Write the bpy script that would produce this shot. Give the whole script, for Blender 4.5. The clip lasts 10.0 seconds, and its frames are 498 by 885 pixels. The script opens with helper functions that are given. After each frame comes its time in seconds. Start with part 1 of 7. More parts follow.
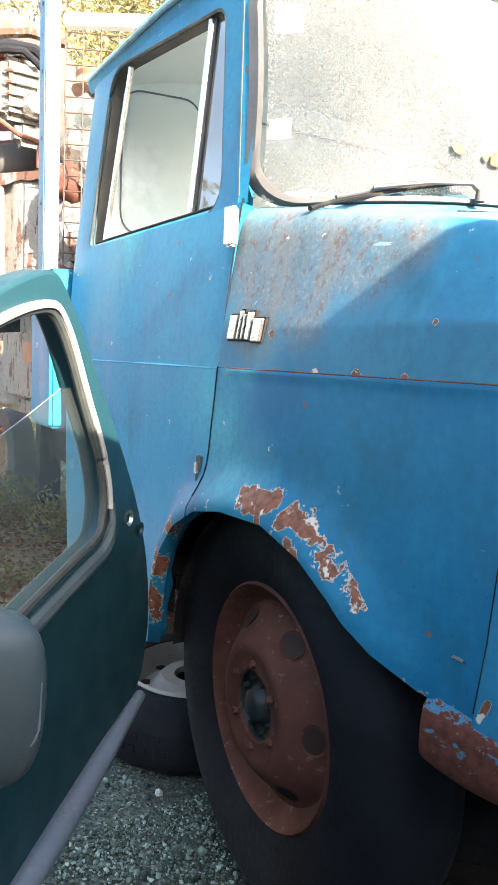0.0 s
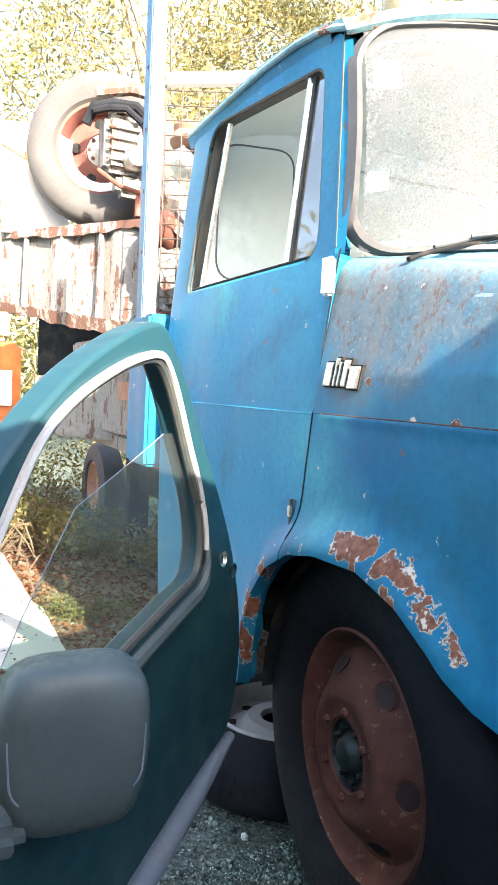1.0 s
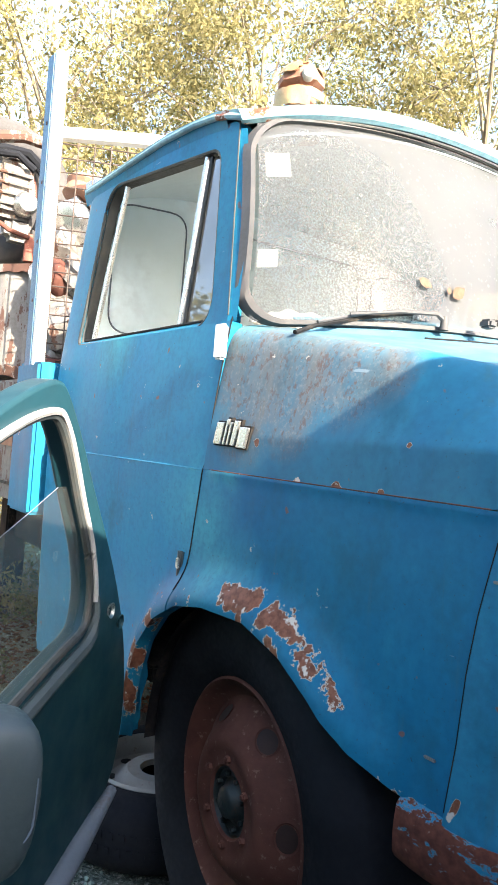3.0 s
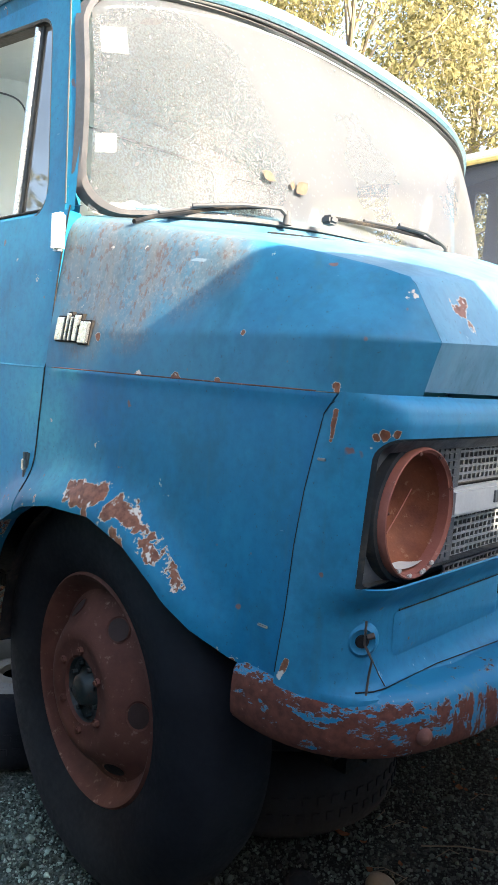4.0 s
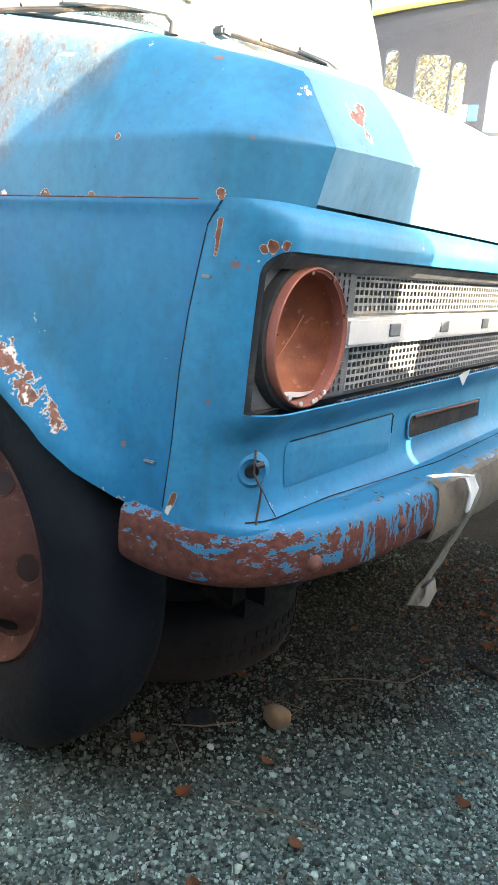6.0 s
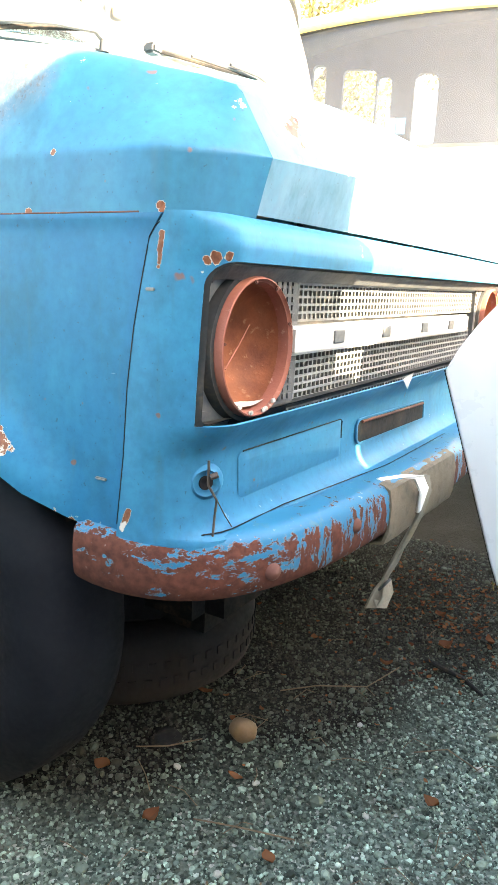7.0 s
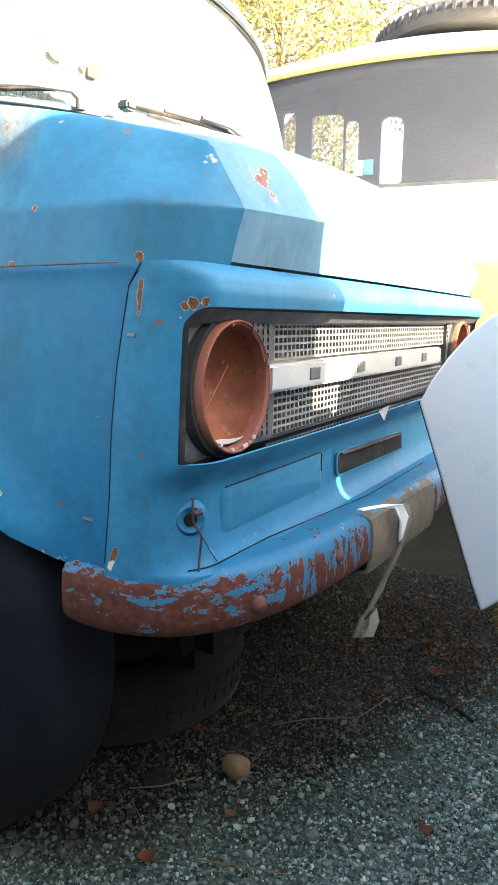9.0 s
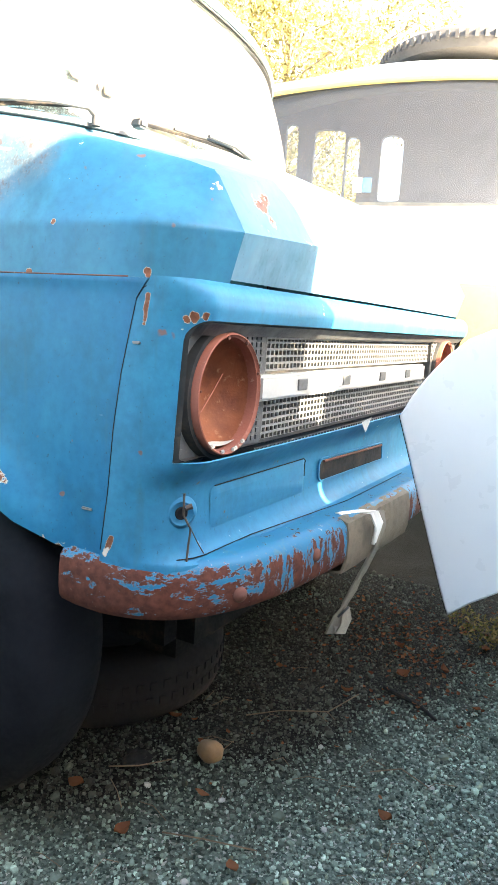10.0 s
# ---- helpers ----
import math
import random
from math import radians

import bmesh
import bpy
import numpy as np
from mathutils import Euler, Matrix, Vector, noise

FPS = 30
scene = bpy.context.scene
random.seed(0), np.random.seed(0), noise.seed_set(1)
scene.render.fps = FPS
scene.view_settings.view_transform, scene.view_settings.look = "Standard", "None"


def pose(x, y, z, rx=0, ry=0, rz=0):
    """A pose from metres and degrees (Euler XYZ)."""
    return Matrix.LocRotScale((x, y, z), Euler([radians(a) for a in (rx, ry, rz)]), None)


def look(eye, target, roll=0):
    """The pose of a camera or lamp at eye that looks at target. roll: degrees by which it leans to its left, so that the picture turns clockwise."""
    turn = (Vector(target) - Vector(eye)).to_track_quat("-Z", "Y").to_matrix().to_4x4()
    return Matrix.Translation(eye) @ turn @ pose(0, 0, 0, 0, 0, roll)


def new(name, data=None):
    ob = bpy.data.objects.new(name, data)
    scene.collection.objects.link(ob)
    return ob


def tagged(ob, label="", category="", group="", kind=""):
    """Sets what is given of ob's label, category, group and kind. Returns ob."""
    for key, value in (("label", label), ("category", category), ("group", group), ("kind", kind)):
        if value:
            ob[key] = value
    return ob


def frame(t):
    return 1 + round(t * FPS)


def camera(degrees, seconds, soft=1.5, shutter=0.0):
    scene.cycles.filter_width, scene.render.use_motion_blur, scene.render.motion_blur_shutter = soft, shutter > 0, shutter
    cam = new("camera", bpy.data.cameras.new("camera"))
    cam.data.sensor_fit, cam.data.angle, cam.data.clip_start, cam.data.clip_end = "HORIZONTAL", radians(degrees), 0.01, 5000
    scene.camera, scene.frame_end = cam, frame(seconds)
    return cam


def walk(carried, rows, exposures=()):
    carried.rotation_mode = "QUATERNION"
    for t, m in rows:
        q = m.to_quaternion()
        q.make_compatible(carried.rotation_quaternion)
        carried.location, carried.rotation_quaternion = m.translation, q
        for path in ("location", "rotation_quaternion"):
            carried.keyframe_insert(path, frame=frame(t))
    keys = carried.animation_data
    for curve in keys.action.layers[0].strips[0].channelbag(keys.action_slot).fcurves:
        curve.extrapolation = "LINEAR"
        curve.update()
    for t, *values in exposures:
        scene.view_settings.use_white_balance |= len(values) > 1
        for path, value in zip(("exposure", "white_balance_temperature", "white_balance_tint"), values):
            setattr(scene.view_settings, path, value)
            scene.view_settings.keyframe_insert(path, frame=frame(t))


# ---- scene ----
cam = camera(39.00, 10.0, soft=0.8)
PATH = [
    (0, (1.0619, -0.7258, 1.0826), (-0.5956, 0.3692, 0.8507), 2.561),
    (0.5, (1.0697, -0.7445, 1.0912), (-0.6598, 0.2392, 0.8890), 2.488),
    (1, (1.0637, -0.7610, 1.1039), (-0.7173, 0.1371, 0.9583), 2.822),
    (1.5, (1.0732, -0.7846, 1.1225), (-0.7158, 0.1071, 1.0544), 2.727),
    (2, (1.0892, -0.7881, 1.1276), (-0.6562, 0.1865, 1.0639), 3.673),
    (3.3, (1.1286, -0.8235, 1.1281), (-0.3982, 0.4683, 1.1087), 4.559),
    (3.5, (1.1486, -0.8176, 1.1168), (-0.3015, 0.5575, 1.0363), 4.280),
    (4, (1.1540, -0.7803, 1.0891), (-0.1997, 0.6774, 0.8830), 3.965),
    (4.5, (1.1593, -0.7658, 1.0667), (-0.1034, 0.7570, 0.7717), 3.487),
    (5, (1.1724, -0.7539, 1.0495), (-0.0019, 0.8300, 0.7151), 2.241),
    (5.5, (1.1643, -0.7301, 1.0228), (0.0039, 0.8467, 0.6142), 3.163),
    (5.7, (1.1605, -0.7199, 1.0034), (0.0163, 0.8511, 0.5315), 3.718),
    (6.8, (1.1444, -0.7091, 0.9862), (0.1051, 0.9282, 0.4973), 3.669),
    (7, (1.1513, -0.7161, 0.9862), (0.1534, 0.9590, 0.5407), 2.422),
    (7.5, (1.1557, -0.7233, 0.9914), (0.1996, 0.9904, 0.6053), 1.753),
    (8, (1.1613, -0.7310, 0.9947), (0.1906, 0.9908, 0.6896), 0.920),
    (8.5, (1.1679, -0.7332, 0.9966), (0.2289, 1.0044, 0.6818), 0.988),
    (9, (1.1714, -0.7420, 0.9944), (0.1995, 0.9714, 0.6486), 0.612),
    (9.5, (1.2043, -0.7907, 0.9827), (0.1211, 0.8496, 0.6136), 1.084),
    (10, (1.2157, -0.8240, 1.0103), (0.2718, 0.9074, 0.6762), 3.710),
]
EXPOSURES = [(t, stops, kelvin, 10) for t, stops, kelvin in [(0, 3.04, 7200), (0.5, 3.24, 7100), (1.0, 3.08, 6950), (1.5, 2.72, 6900), (2.0, 2.68, 6900), (3.5, 2.66, 6900), (4.0, 2.76, 6950), (4.5, 3.07, 7000), (5.0, 3.08, 7100), (5.5, 3.30, 7350), (7.0, 4.38, 9100), (7.5, 4.05, 8600), (8.0, 3.42, 8000), (8.5, 3.48, 8000), (9.0, 3.48, 8000), (9.5, 3.70, 8150), (10.0, 4.0, 8300)]]
walk(cam, [(t, look(eye, target, roll)) for t, eye, target, roll in PATH], EXPOSURES)
# ---------------------------------------------------------------- world, sun, exposure
SUN_AZ, SUN_EL = 0.5, 28.0   # sun stands ahead of the truck, a little towards its right side
sun_way = Vector((-math.cos(radians(SUN_EL)) * math.cos(radians(SUN_AZ)), math.cos(radians(SUN_EL)) * math.sin(radians(SUN_AZ)), -math.sin(radians(SUN_EL))))
world = bpy.data.worlds.new("world")
scene.world = world
world.use_nodes = True
wn = world.node_tree.nodes
sky = wn.new("ShaderNodeTexSky")
sky.sky_type, sky.sun_disc = "NISHITA", False
sky.sun_elevation, sky.sun_rotation = radians(SUN_EL), radians(90 + SUN_AZ)
sky.air_density, sky.dust_density, sky.ozone_density = 1.0, 2.0, 1.0
world.node_tree.links.new(sky.outputs[0], wn["Background"].inputs[0])
wn["Background"].inputs[1].default_value = 0.15
sun_data = bpy.data.lights.new("sun", "SUN")
sun_data.energy, sun_data.angle, sun_data.color = 4.2, radians(0.35), (1.0, 0.93, 0.82)
sun = new("sun", sun_data)
sun.matrix_world = look((0, 0, 20), Vector((0, 0, 20)) + sun_way)

# ---------------------------------------------------------------- materials
def node_mat(name):
    m = bpy.data.materials.new(name)
    m.use_nodes = True
    nt = m.node_tree
    b = nt.nodes["Principled BSDF"]
    return m, nt, b


def nd(nt, kind, **kw):
    n = nt.nodes.new(kind)
    for k, v in kw.items():
        if k == "blend":
            n.blend_type = v
        elif k == "dtype":
            n.data_type = v
        elif k == "op":
            n.operation = v
    return n


def noise_at(nt, scale, detail=4.0, rough=0.55, stretch=(1, 1, 1), offset=(0, 0, 0)):
    tc = nd(nt, "ShaderNodeTexCoord")
    mp = nd(nt, "ShaderNodeMapping")
    mp.inputs["Scale"].default_value = stretch
    mp.inputs["Location"].default_value = offset
    n = nd(nt, "ShaderNodeTexNoise")
    n.inputs["Scale"].default_value, n.inputs["Detail"].default_value, n.inputs["Roughness"].default_value = scale, detail, rough
    nt.links.new(tc.outputs["Object"], mp.inputs["Vector"])
    nt.links.new(mp.outputs["Vector"], n.inputs["Vector"])
    return n.outputs["Fac"]


def ramp(nt, src, lo, hi, a=0.0, b=1.0):
    r = nd(nt, "ShaderNodeMapRange")
    r.inputs["From Min"].default_value, r.inputs["From Max"].default_value = lo, hi
    r.inputs["To Min"].default_value, r.inputs["To Max"].default_value = a, b
    nt.links.new(src, r.inputs["Value"])
    return r.outputs["Result"]


def mixc(nt, fac, a, b, blend="MIX"):
    m = nd(nt, "ShaderNodeMix", dtype="RGBA")
    m.blend_type = blend
    for sock, v in ((m.inputs[0], fac), (m.inputs[6], a), (m.inputs[7], b)):
        if isinstance(v, (int, float)):
            sock.default_value = v
        elif isinstance(v, tuple):
            sock.default_value = (*v, 1.0)
        else:
            nt.links.new(v, sock)
    return m.outputs[2]


def mth(nt, op, a, b=0.0):
    m = nd(nt, "ShaderNodeMath", op=op)
    m.use_clamp = op != "MULTIPLY_ADD"
    for sock, v in ((m.inputs[0], a), (m.inputs[1], b)):
        if isinstance(v, (int, float)):
            sock.default_value = v
        else:
            nt.links.new(v, sock)
    return m.outputs[0]


def bumped(nt, b, src, strength=0.2, dist=0.01):
    bp = nd(nt, "ShaderNodeBump")
    bp.inputs["Strength"].default_value, bp.inputs["Distance"].default_value = strength, dist
    nt.links.new(src, bp.inputs["Height"])
    nt.links.new(bp.outputs["Normal"], b.inputs["Normal"])


def plain(name, col, rough=0.6, metal=0.0, var=0.25, scale=12.0, dirt=(0.12, 0.09, 0.06), dirt_amount=0.35, bump=0.1, coat=0.0, spec=0.5):
    """Paint, rubber, plastic or metal with two scales of variation and some dirt."""
    m, nt, b = node_mat(name)
    n1, n2 = noise_at(nt, scale, 5), noise_at(nt, scale * 9, 3, offset=(3, 1, 2))
    dark = tuple(c * (1 - var) for c in col)
    lite = tuple(min(1, c * (1 + var)) for c in col)
    c = mixc(nt, ramp(nt, n1, 0.3, 0.7), dark, lite)
    f = mth(nt, "MULTIPLY", ramp(nt, n1, 0.48, 0.75), ramp(nt, n2, 0.35, 0.7, 0, dirt_amount * 2))
    c = mixc(nt, f, c, dirt)
    nt.links.new(c, b.inputs["Base Color"])
    nt.links.new(ramp(nt, n2, 0.3, 0.7, max(0, rough - 0.12), min(1, rough + 0.12)), b.inputs["Roughness"])
    b.inputs["Metallic"].default_value = metal
    b.inputs["Coat Weight"].default_value = coat
    b.inputs["Specular IOR Level"].default_value = spec
    if bump:
        bumped(nt, b, n2, bump, 0.003)
    return m


def spots(nt, places):
    """A soft mask of patches round places (x, y, z, radius), broken up by noise."""
    tc = nd(nt, "ShaderNodeTexCoord")
    total = None
    for x, y, z, r in places:
        d = nd(nt, "ShaderNodeVectorMath", op="DISTANCE")
        nt.links.new(tc.outputs["Object"], d.inputs[0])
        d.inputs[1].default_value = (x, y, z)
        f = ramp(nt, d.outputs["Value"], 0.0, r, 1.0, 0.0)
        total = f if total is None else mth(nt, "MAXIMUM", total, f)
    return total


def blue_paint(name, base=(0.004, 0.13, 0.25), patches=(), stains=(), pale=(), fade=0.35, dust=0.0):
    """Old blue truck paint: faded to turquoise, streaked, stained, chipped through primer to rust."""
    m, nt, b = node_mat(name)
    big = noise_at(nt, 2.2, 4, stretch=(1, 1, 0.6))
    streak = noise_at(nt, 9, 5, 0.6, stretch=(1, 1, 0.16))
    fine = noise_at(nt, 60, 6, 0.65)
    chip = noise_at(nt, 20, 6, 0.64, offset=(5, 2, 7))
    c = mixc(nt, ramp(nt, big, 0.35, 0.68), base, (base[0] * 1.7 + 0.006, base[1] * 1.3, base[2] * 1.03))
    c = mixc(nt, ramp(nt, streak, 0.5, 0.85, 0, fade), c, (0.03, 0.27, 0.36))
    if pale:
        c = mixc(nt, mth(nt, "MULTIPLY", spots(nt, pale), ramp(nt, streak, 0.25, 0.7, 0.25, 1.0)), c, (0.05, 0.33, 0.38))
    c = mixc(nt, ramp(nt, fine, 0.42, 0.75, 0, 0.45), c, (0.006, 0.075, 0.16))
    if dust:
        c = mixc(nt, ramp(nt, noise_at(nt, 5, 6, 0.6), 0.3, 0.7, dust * 0.6, dust * 1.3), c, (0.40, 0.42, 0.42))
    if stains:
        near_s = ramp(nt, spots(nt, stains), 0.0, 0.55)
        runs = noise_at(nt, 13, 6, 0.65, stretch=(1, 1, 0.22), offset=(6, 1, 2))
        c = mixc(nt, mth(nt, "MULTIPLY", near_s, ramp(nt, runs, 0.36, 0.66, 0.35, 0.95)), c, (0.140, 0.132, 0.122))
        c = mixc(nt, mth(nt, "MULTIPLY", near_s, ramp(nt, noise_at(nt, 130, 4, 0.7), 0.53, 0.62, 0, 0.45)), c, (0.22, 0.215, 0.21))
        c = mixc(nt, mth(nt, "MULTIPLY", near_s, ramp(nt, noise_at(nt, 75, 5, 0.75, stretch=(1, 1, 0.6), offset=(9, 9, 1)), 0.53, 0.62, 0, 0.75)), c, (0.11, 0.062, 0.042))
    cloud = noise_at(nt, 6.5, 7, 0.68, stretch=(1, 1, 0.7), offset=(2, 5, 8))
    c = mixc(nt, ramp(nt, cloud, 0.52, 0.70, 0, 0.55), c, (0.012, 0.075, 0.115))
    c = mixc(nt, ramp(nt, cloud, 0.47, 0.30, 0, 0.35), c, (0.014, 0.205, 0.315))
    drip = noise_at(nt, 42, 4, 0.6, stretch=(1, 1, 0.06), offset=(4, 8, 5))
    c = mixc(nt, mth(nt, "MULTIPLY", ramp(nt, drip, 0.56, 0.72, 0, 0.5), ramp(nt, cloud, 0.4, 0.6)), c, (0.035, 0.11, 0.15))
    grit = noise_at(nt, 150, 3, 0.6, offset=(3, 3, 6))
    c = mixc(nt, mth(nt, "MULTIPLY", ramp(nt, grit, 0.66, 0.72), 0.55), c, (0.03, 0.045, 0.055))
    spot_f = ramp(nt, noise_at(nt, 34, 2, 0.4, offset=(1, 9, 4)), 0.735, 0.77)
    c = mixc(nt, mth(nt, "MULTIPLY", spot_f, 0.75), c, (0.19, 0.075, 0.04))
    scratch = ramp(nt, noise_at(nt, 44, 3, 0.5, stretch=(0.3, 1, 1), offset=(8, 3, 3)), 0.735, 0.75)
    c = mixc(nt, mth(nt, "MULTIPLY", scratch, 0.4), c, (0.34, 0.42, 0.46))
    edge = ramp(nt, chip, 0.3, 0.7)
    if patches:
        near = spots(nt, patches)
        # a chip opens where nearness and noise add up past a limit: primer rim, rust inside
        s = nd(nt, "ShaderNodeMath", op="ADD")
        nt.links.new(near, s.inputs[0])
        nt.links.new(edge, s.inputs[1])
        open_f = ramp(nt, s.outputs[0], 0.975, 0.985)
        rust_f = ramp(nt, s.outputs[0], 1.02, 1.04)
        rust_c = mixc(nt, ramp(nt, fine, 0.35, 0.65), (0.10, 0.034, 0.019), (0.22, 0.088, 0.052))
        rust_c = mixc(nt, ramp(nt, noise_at(nt, 30, 4, 0.6, offset=(2, 2, 9)), 0.58, 0.62), rust_c, (0.50, 0.45, 0.39))
        c = mixc(nt, open_f, c, (0.42, 0.37, 0.31))
        c = mixc(nt, rust_f, c, rust_c)
    nt.links.new(c, b.inputs["Base Color"])
    nt.links.new(ramp(nt, streak, 0.3, 0.8, 0.36, 0.62), b.inputs["Roughness"])
    b.inputs["Specular IOR Level"].default_value = 0.15
    bumped(nt, b, chip, 0.08, 0.004)
    return m


def rusty(name, a=(0.085, 0.028, 0.018), b2=(0.20, 0.075, 0.045), light=(0.32, 0.22, 0.16), light_amount=0.25, rough=0.8):
    m, nt, b = node_mat(name)
    n1, n2 = noise_at(nt, 7, 6, 0.65), noise_at(nt, 55, 5, 0.7)
    c = mixc(nt, ramp(nt, n1, 0.3, 0.7), a, b2)
    c = mixc(nt, ramp(nt, n2, 0.6, 0.75, 0, light_amount), c, light)
    nt.links.new(c, b.inputs["Base Color"])
    b.inputs["Roughness"].default_value = rough
    bumped(nt, b, n2, 0.35, 0.003)
    return m


def bumper_paint(name):
    """Blue paint flaked off in blotches and drips over red-brown primer."""
    m, nt, b = node_mat(name)
    tc = nd(nt, "ShaderNodeTexCoord")
    sep = nd(nt, "ShaderNodeSeparateXYZ")
    nt.links.new(tc.outputs["Object"], sep.inputs[0])
    flake = noise_at(nt, 26, 9, 0.74, stretch=(0.8, 0.8, 1.7), offset=(4, 4, 1))
    drips = noise_at(nt, 46, 8, 0.76, stretch=(1, 1, 0.32), offset=(2, 7, 3))
    fine = noise_at(nt, 80, 4, 0.6)
    w = nd(nt, "ShaderNodeMix", dtype="FLOAT")
    nt.links.new(ramp(nt, sep.outputs["Y"], 0.10, 0.24, 0, 1), w.inputs[0])
    nt.links.new(flake, w.inputs[2])
    nt.links.new(drips, w.inputs[3])
    s = nd(nt, "ShaderNodeMath", op="ADD")
    nt.links.new(ramp(nt, sep.outputs["Z"], 0.548, 0.588, 0.075, 0.0), s.inputs[0])
    nt.links.new(w.outputs[0], s.inputs[1])
    top = nd(nt, "ShaderNodeMath", op="ADD")
    nt.links.new(s.outputs[0], top.inputs[0])
    nt.links.new(ramp(nt, sep.outputs["Z"], 0.612, 0.638, 0.0, -0.12), top.inputs[1])
    end = nd(nt, "ShaderNodeMath", op="ADD")
    nt.links.new(top.outputs[0], end.inputs[0])
    nt.links.new(ramp(nt, sep.outputs["X"], 0.56, 0.66, 0.070, 0.004), end.inputs[1])
    rust_f, rim_f = ramp(nt, end.outputs[0], 0.487, 0.493), ramp(nt, end.outputs[0], 0.480, 0.484)
    blue = mixc(nt, ramp(nt, noise_at(nt, 4, 4), 0.35, 0.7), (0.004, 0.115, 0.215), (0.008, 0.145, 0.25))
    blue = mixc(nt, ramp(nt, noise_at(nt, 30, 5, 0.7, stretch=(1, 1, 0.5), offset=(3, 1, 1)), 0.58, 0.68, 0, 0.6), blue, (0.07, 0.14, 0.16))
    primer = mixc(nt, ramp(nt, fine, 0.35, 0.7), (0.064, 0.018, 0.012), (0.12, 0.038, 0.023))
    chips = ramp(nt, noise_at(nt, 60, 5, 0.7, offset=(7, 7, 7)), 0.66, 0.70)
    c = mixc(nt, mth(nt, "MULTIPLY", rim_f, 0.5), blue, (0.36, 0.30, 0.24))
    c = mixc(nt, rust_f, c, primer)
    c = mixc(nt, mth(nt, "MULTIPLY", chips, 0.5), c, (0.42, 0.36, 0.30))
    nt.links.new(c, b.inputs["Base Color"])
    nt.links.new(mixc(nt, rust_f, (0.45, 0.45, 0.45), (0.85, 0.85, 0.85)), b.inputs["Roughness"])
    b.inputs["Specular IOR Level"].default_value = 0.25
    bumped(nt, b, rust_f, 0.25, 0.002)
    return m


def glass_mat(name, tint=(0.9, 0.95, 0.95), dust=0.0, dust_col=(0.75, 0.74, 0.70), speckle=0.0):
    """Thin window glass: see-through with a sharp reflection, under a film of dust that catches light."""
    m, nt, b = node_mat(name)
    nt.nodes.remove(b)
    out = nt.nodes["Material Output"]
    tr, gl = nd(nt, "ShaderNodeBsdfTransparent"), nd(nt, "ShaderNodeBsdfGlossy")
    tr.inputs[0].default_value = (*tint, 1)
    gl.inputs["Roughness"].default_value = 0.03
    fr = nd(nt, "ShaderNodeFresnel")
    fr.inputs[0].default_value = 1.45
    mx = nd(nt, "ShaderNodeMixShader")
    nt.links.new(fr.outputs[0], mx.inputs[0])
    nt.links.new(tr.outputs[0], mx.inputs[1])
    nt.links.new(gl.outputs[0], mx.inputs[2])
    last = mx.outputs[0]
    if dust:
        df, tl = nd(nt, "ShaderNodeBsdfDiffuse"), nd(nt, "ShaderNodeBsdfTranslucent")
        df.inputs[0].default_value = tl.inputs[0].default_value = (*dust_col, 1)
        d2 = nd(nt, "ShaderNodeMixShader")
        d2.inputs[0].default_value = 0.5
        nt.links.new(df.outputs[0], d2.inputs[1])
        nt.links.new(tl.outputs[0], d2.inputs[2])
        n1, n2 = noise_at(nt, 3.0, 4), noise_at(nt, 230, 3, 0.6)
        f = ramp(nt, n1, 0.3, 0.65, dust * 0.85, min(1, dust * 1.1))
        if speckle:
            # washed-out patches in the dust near one corner, sprinkled with dried drops
            cl = ramp(nt, spots(nt, ((-0.06, 0.20, 1.58, 0.27), (0.0, 0.36, 1.52, 0.14))), 0.0, 0.75)
            f = mth(nt, "SUBTRACT", f, mth(nt, "MULTIPLY", cl, ramp(nt, n2, 0.46, 0.54, 0.05, speckle)))
            for size, lo in ((60, 0.30), (115, 0.33)):
                tc = nd(nt, "ShaderNodeTexCoord")
                vo = nd(nt, "ShaderNodeTexVoronoi")
                vo.inputs["Scale"].default_value = size
                nt.links.new(tc.outputs["Object"], vo.inputs["Vector"])
                sep = nd(nt, "ShaderNodeSeparateColor")
                nt.links.new(vo.outputs["Color"], sep.inputs[0])
                dot = mth(nt, "MULTIPLY", ramp(nt, vo.outputs["Distance"], lo * 0.4, lo, 0.38, 0.0), ramp(nt, sep.outputs[0], 0.62, 0.9))
                f = mth(nt, "ADD", f, dot)
        d3 = nd(nt, "ShaderNodeMixShader")
        nt.links.new(f, d3.inputs[0])
        nt.links.new(last, d3.inputs[1])
        nt.links.new(d2.outputs[0], d3.inputs[2])
        last = d3.outputs[0]
    nt.links.new(last, out.inputs["Surface"])
    return m


def leaf_mat(name, a, b2, through_amount=0.45):
    m, nt, b = node_mat(name)
    nt.nodes.remove(b)
    out = nt.nodes["Material Output"]
    geo = nd(nt, "ShaderNodeNewGeometry")
    rmp = nd(nt, "ShaderNodeValToRGB")
    rmp.color_ramp.elements[0].color, rmp.color_ramp.elements[1].color = (*a, 1), (*b2, 1)
    nt.links.new(geo.outputs["Random Per Island"], rmp.inputs[0])
    df, tl = nd(nt, "ShaderNodeBsdfDiffuse"), nd(nt, "ShaderNodeBsdfTranslucent")
    for n in (df, tl):
        nt.links.new(rmp.outputs[0], n.inputs[0])
    mx = nd(nt, "ShaderNodeMixShader")
    mx.inputs[0].default_value = through_amount
    nt.links.new(df.outputs[0], mx.inputs[1])
    nt.links.new(tl.outputs[0], mx.inputs[2])
    nt.links.new(mx.outputs[0], out.inputs["Surface"])
    return m


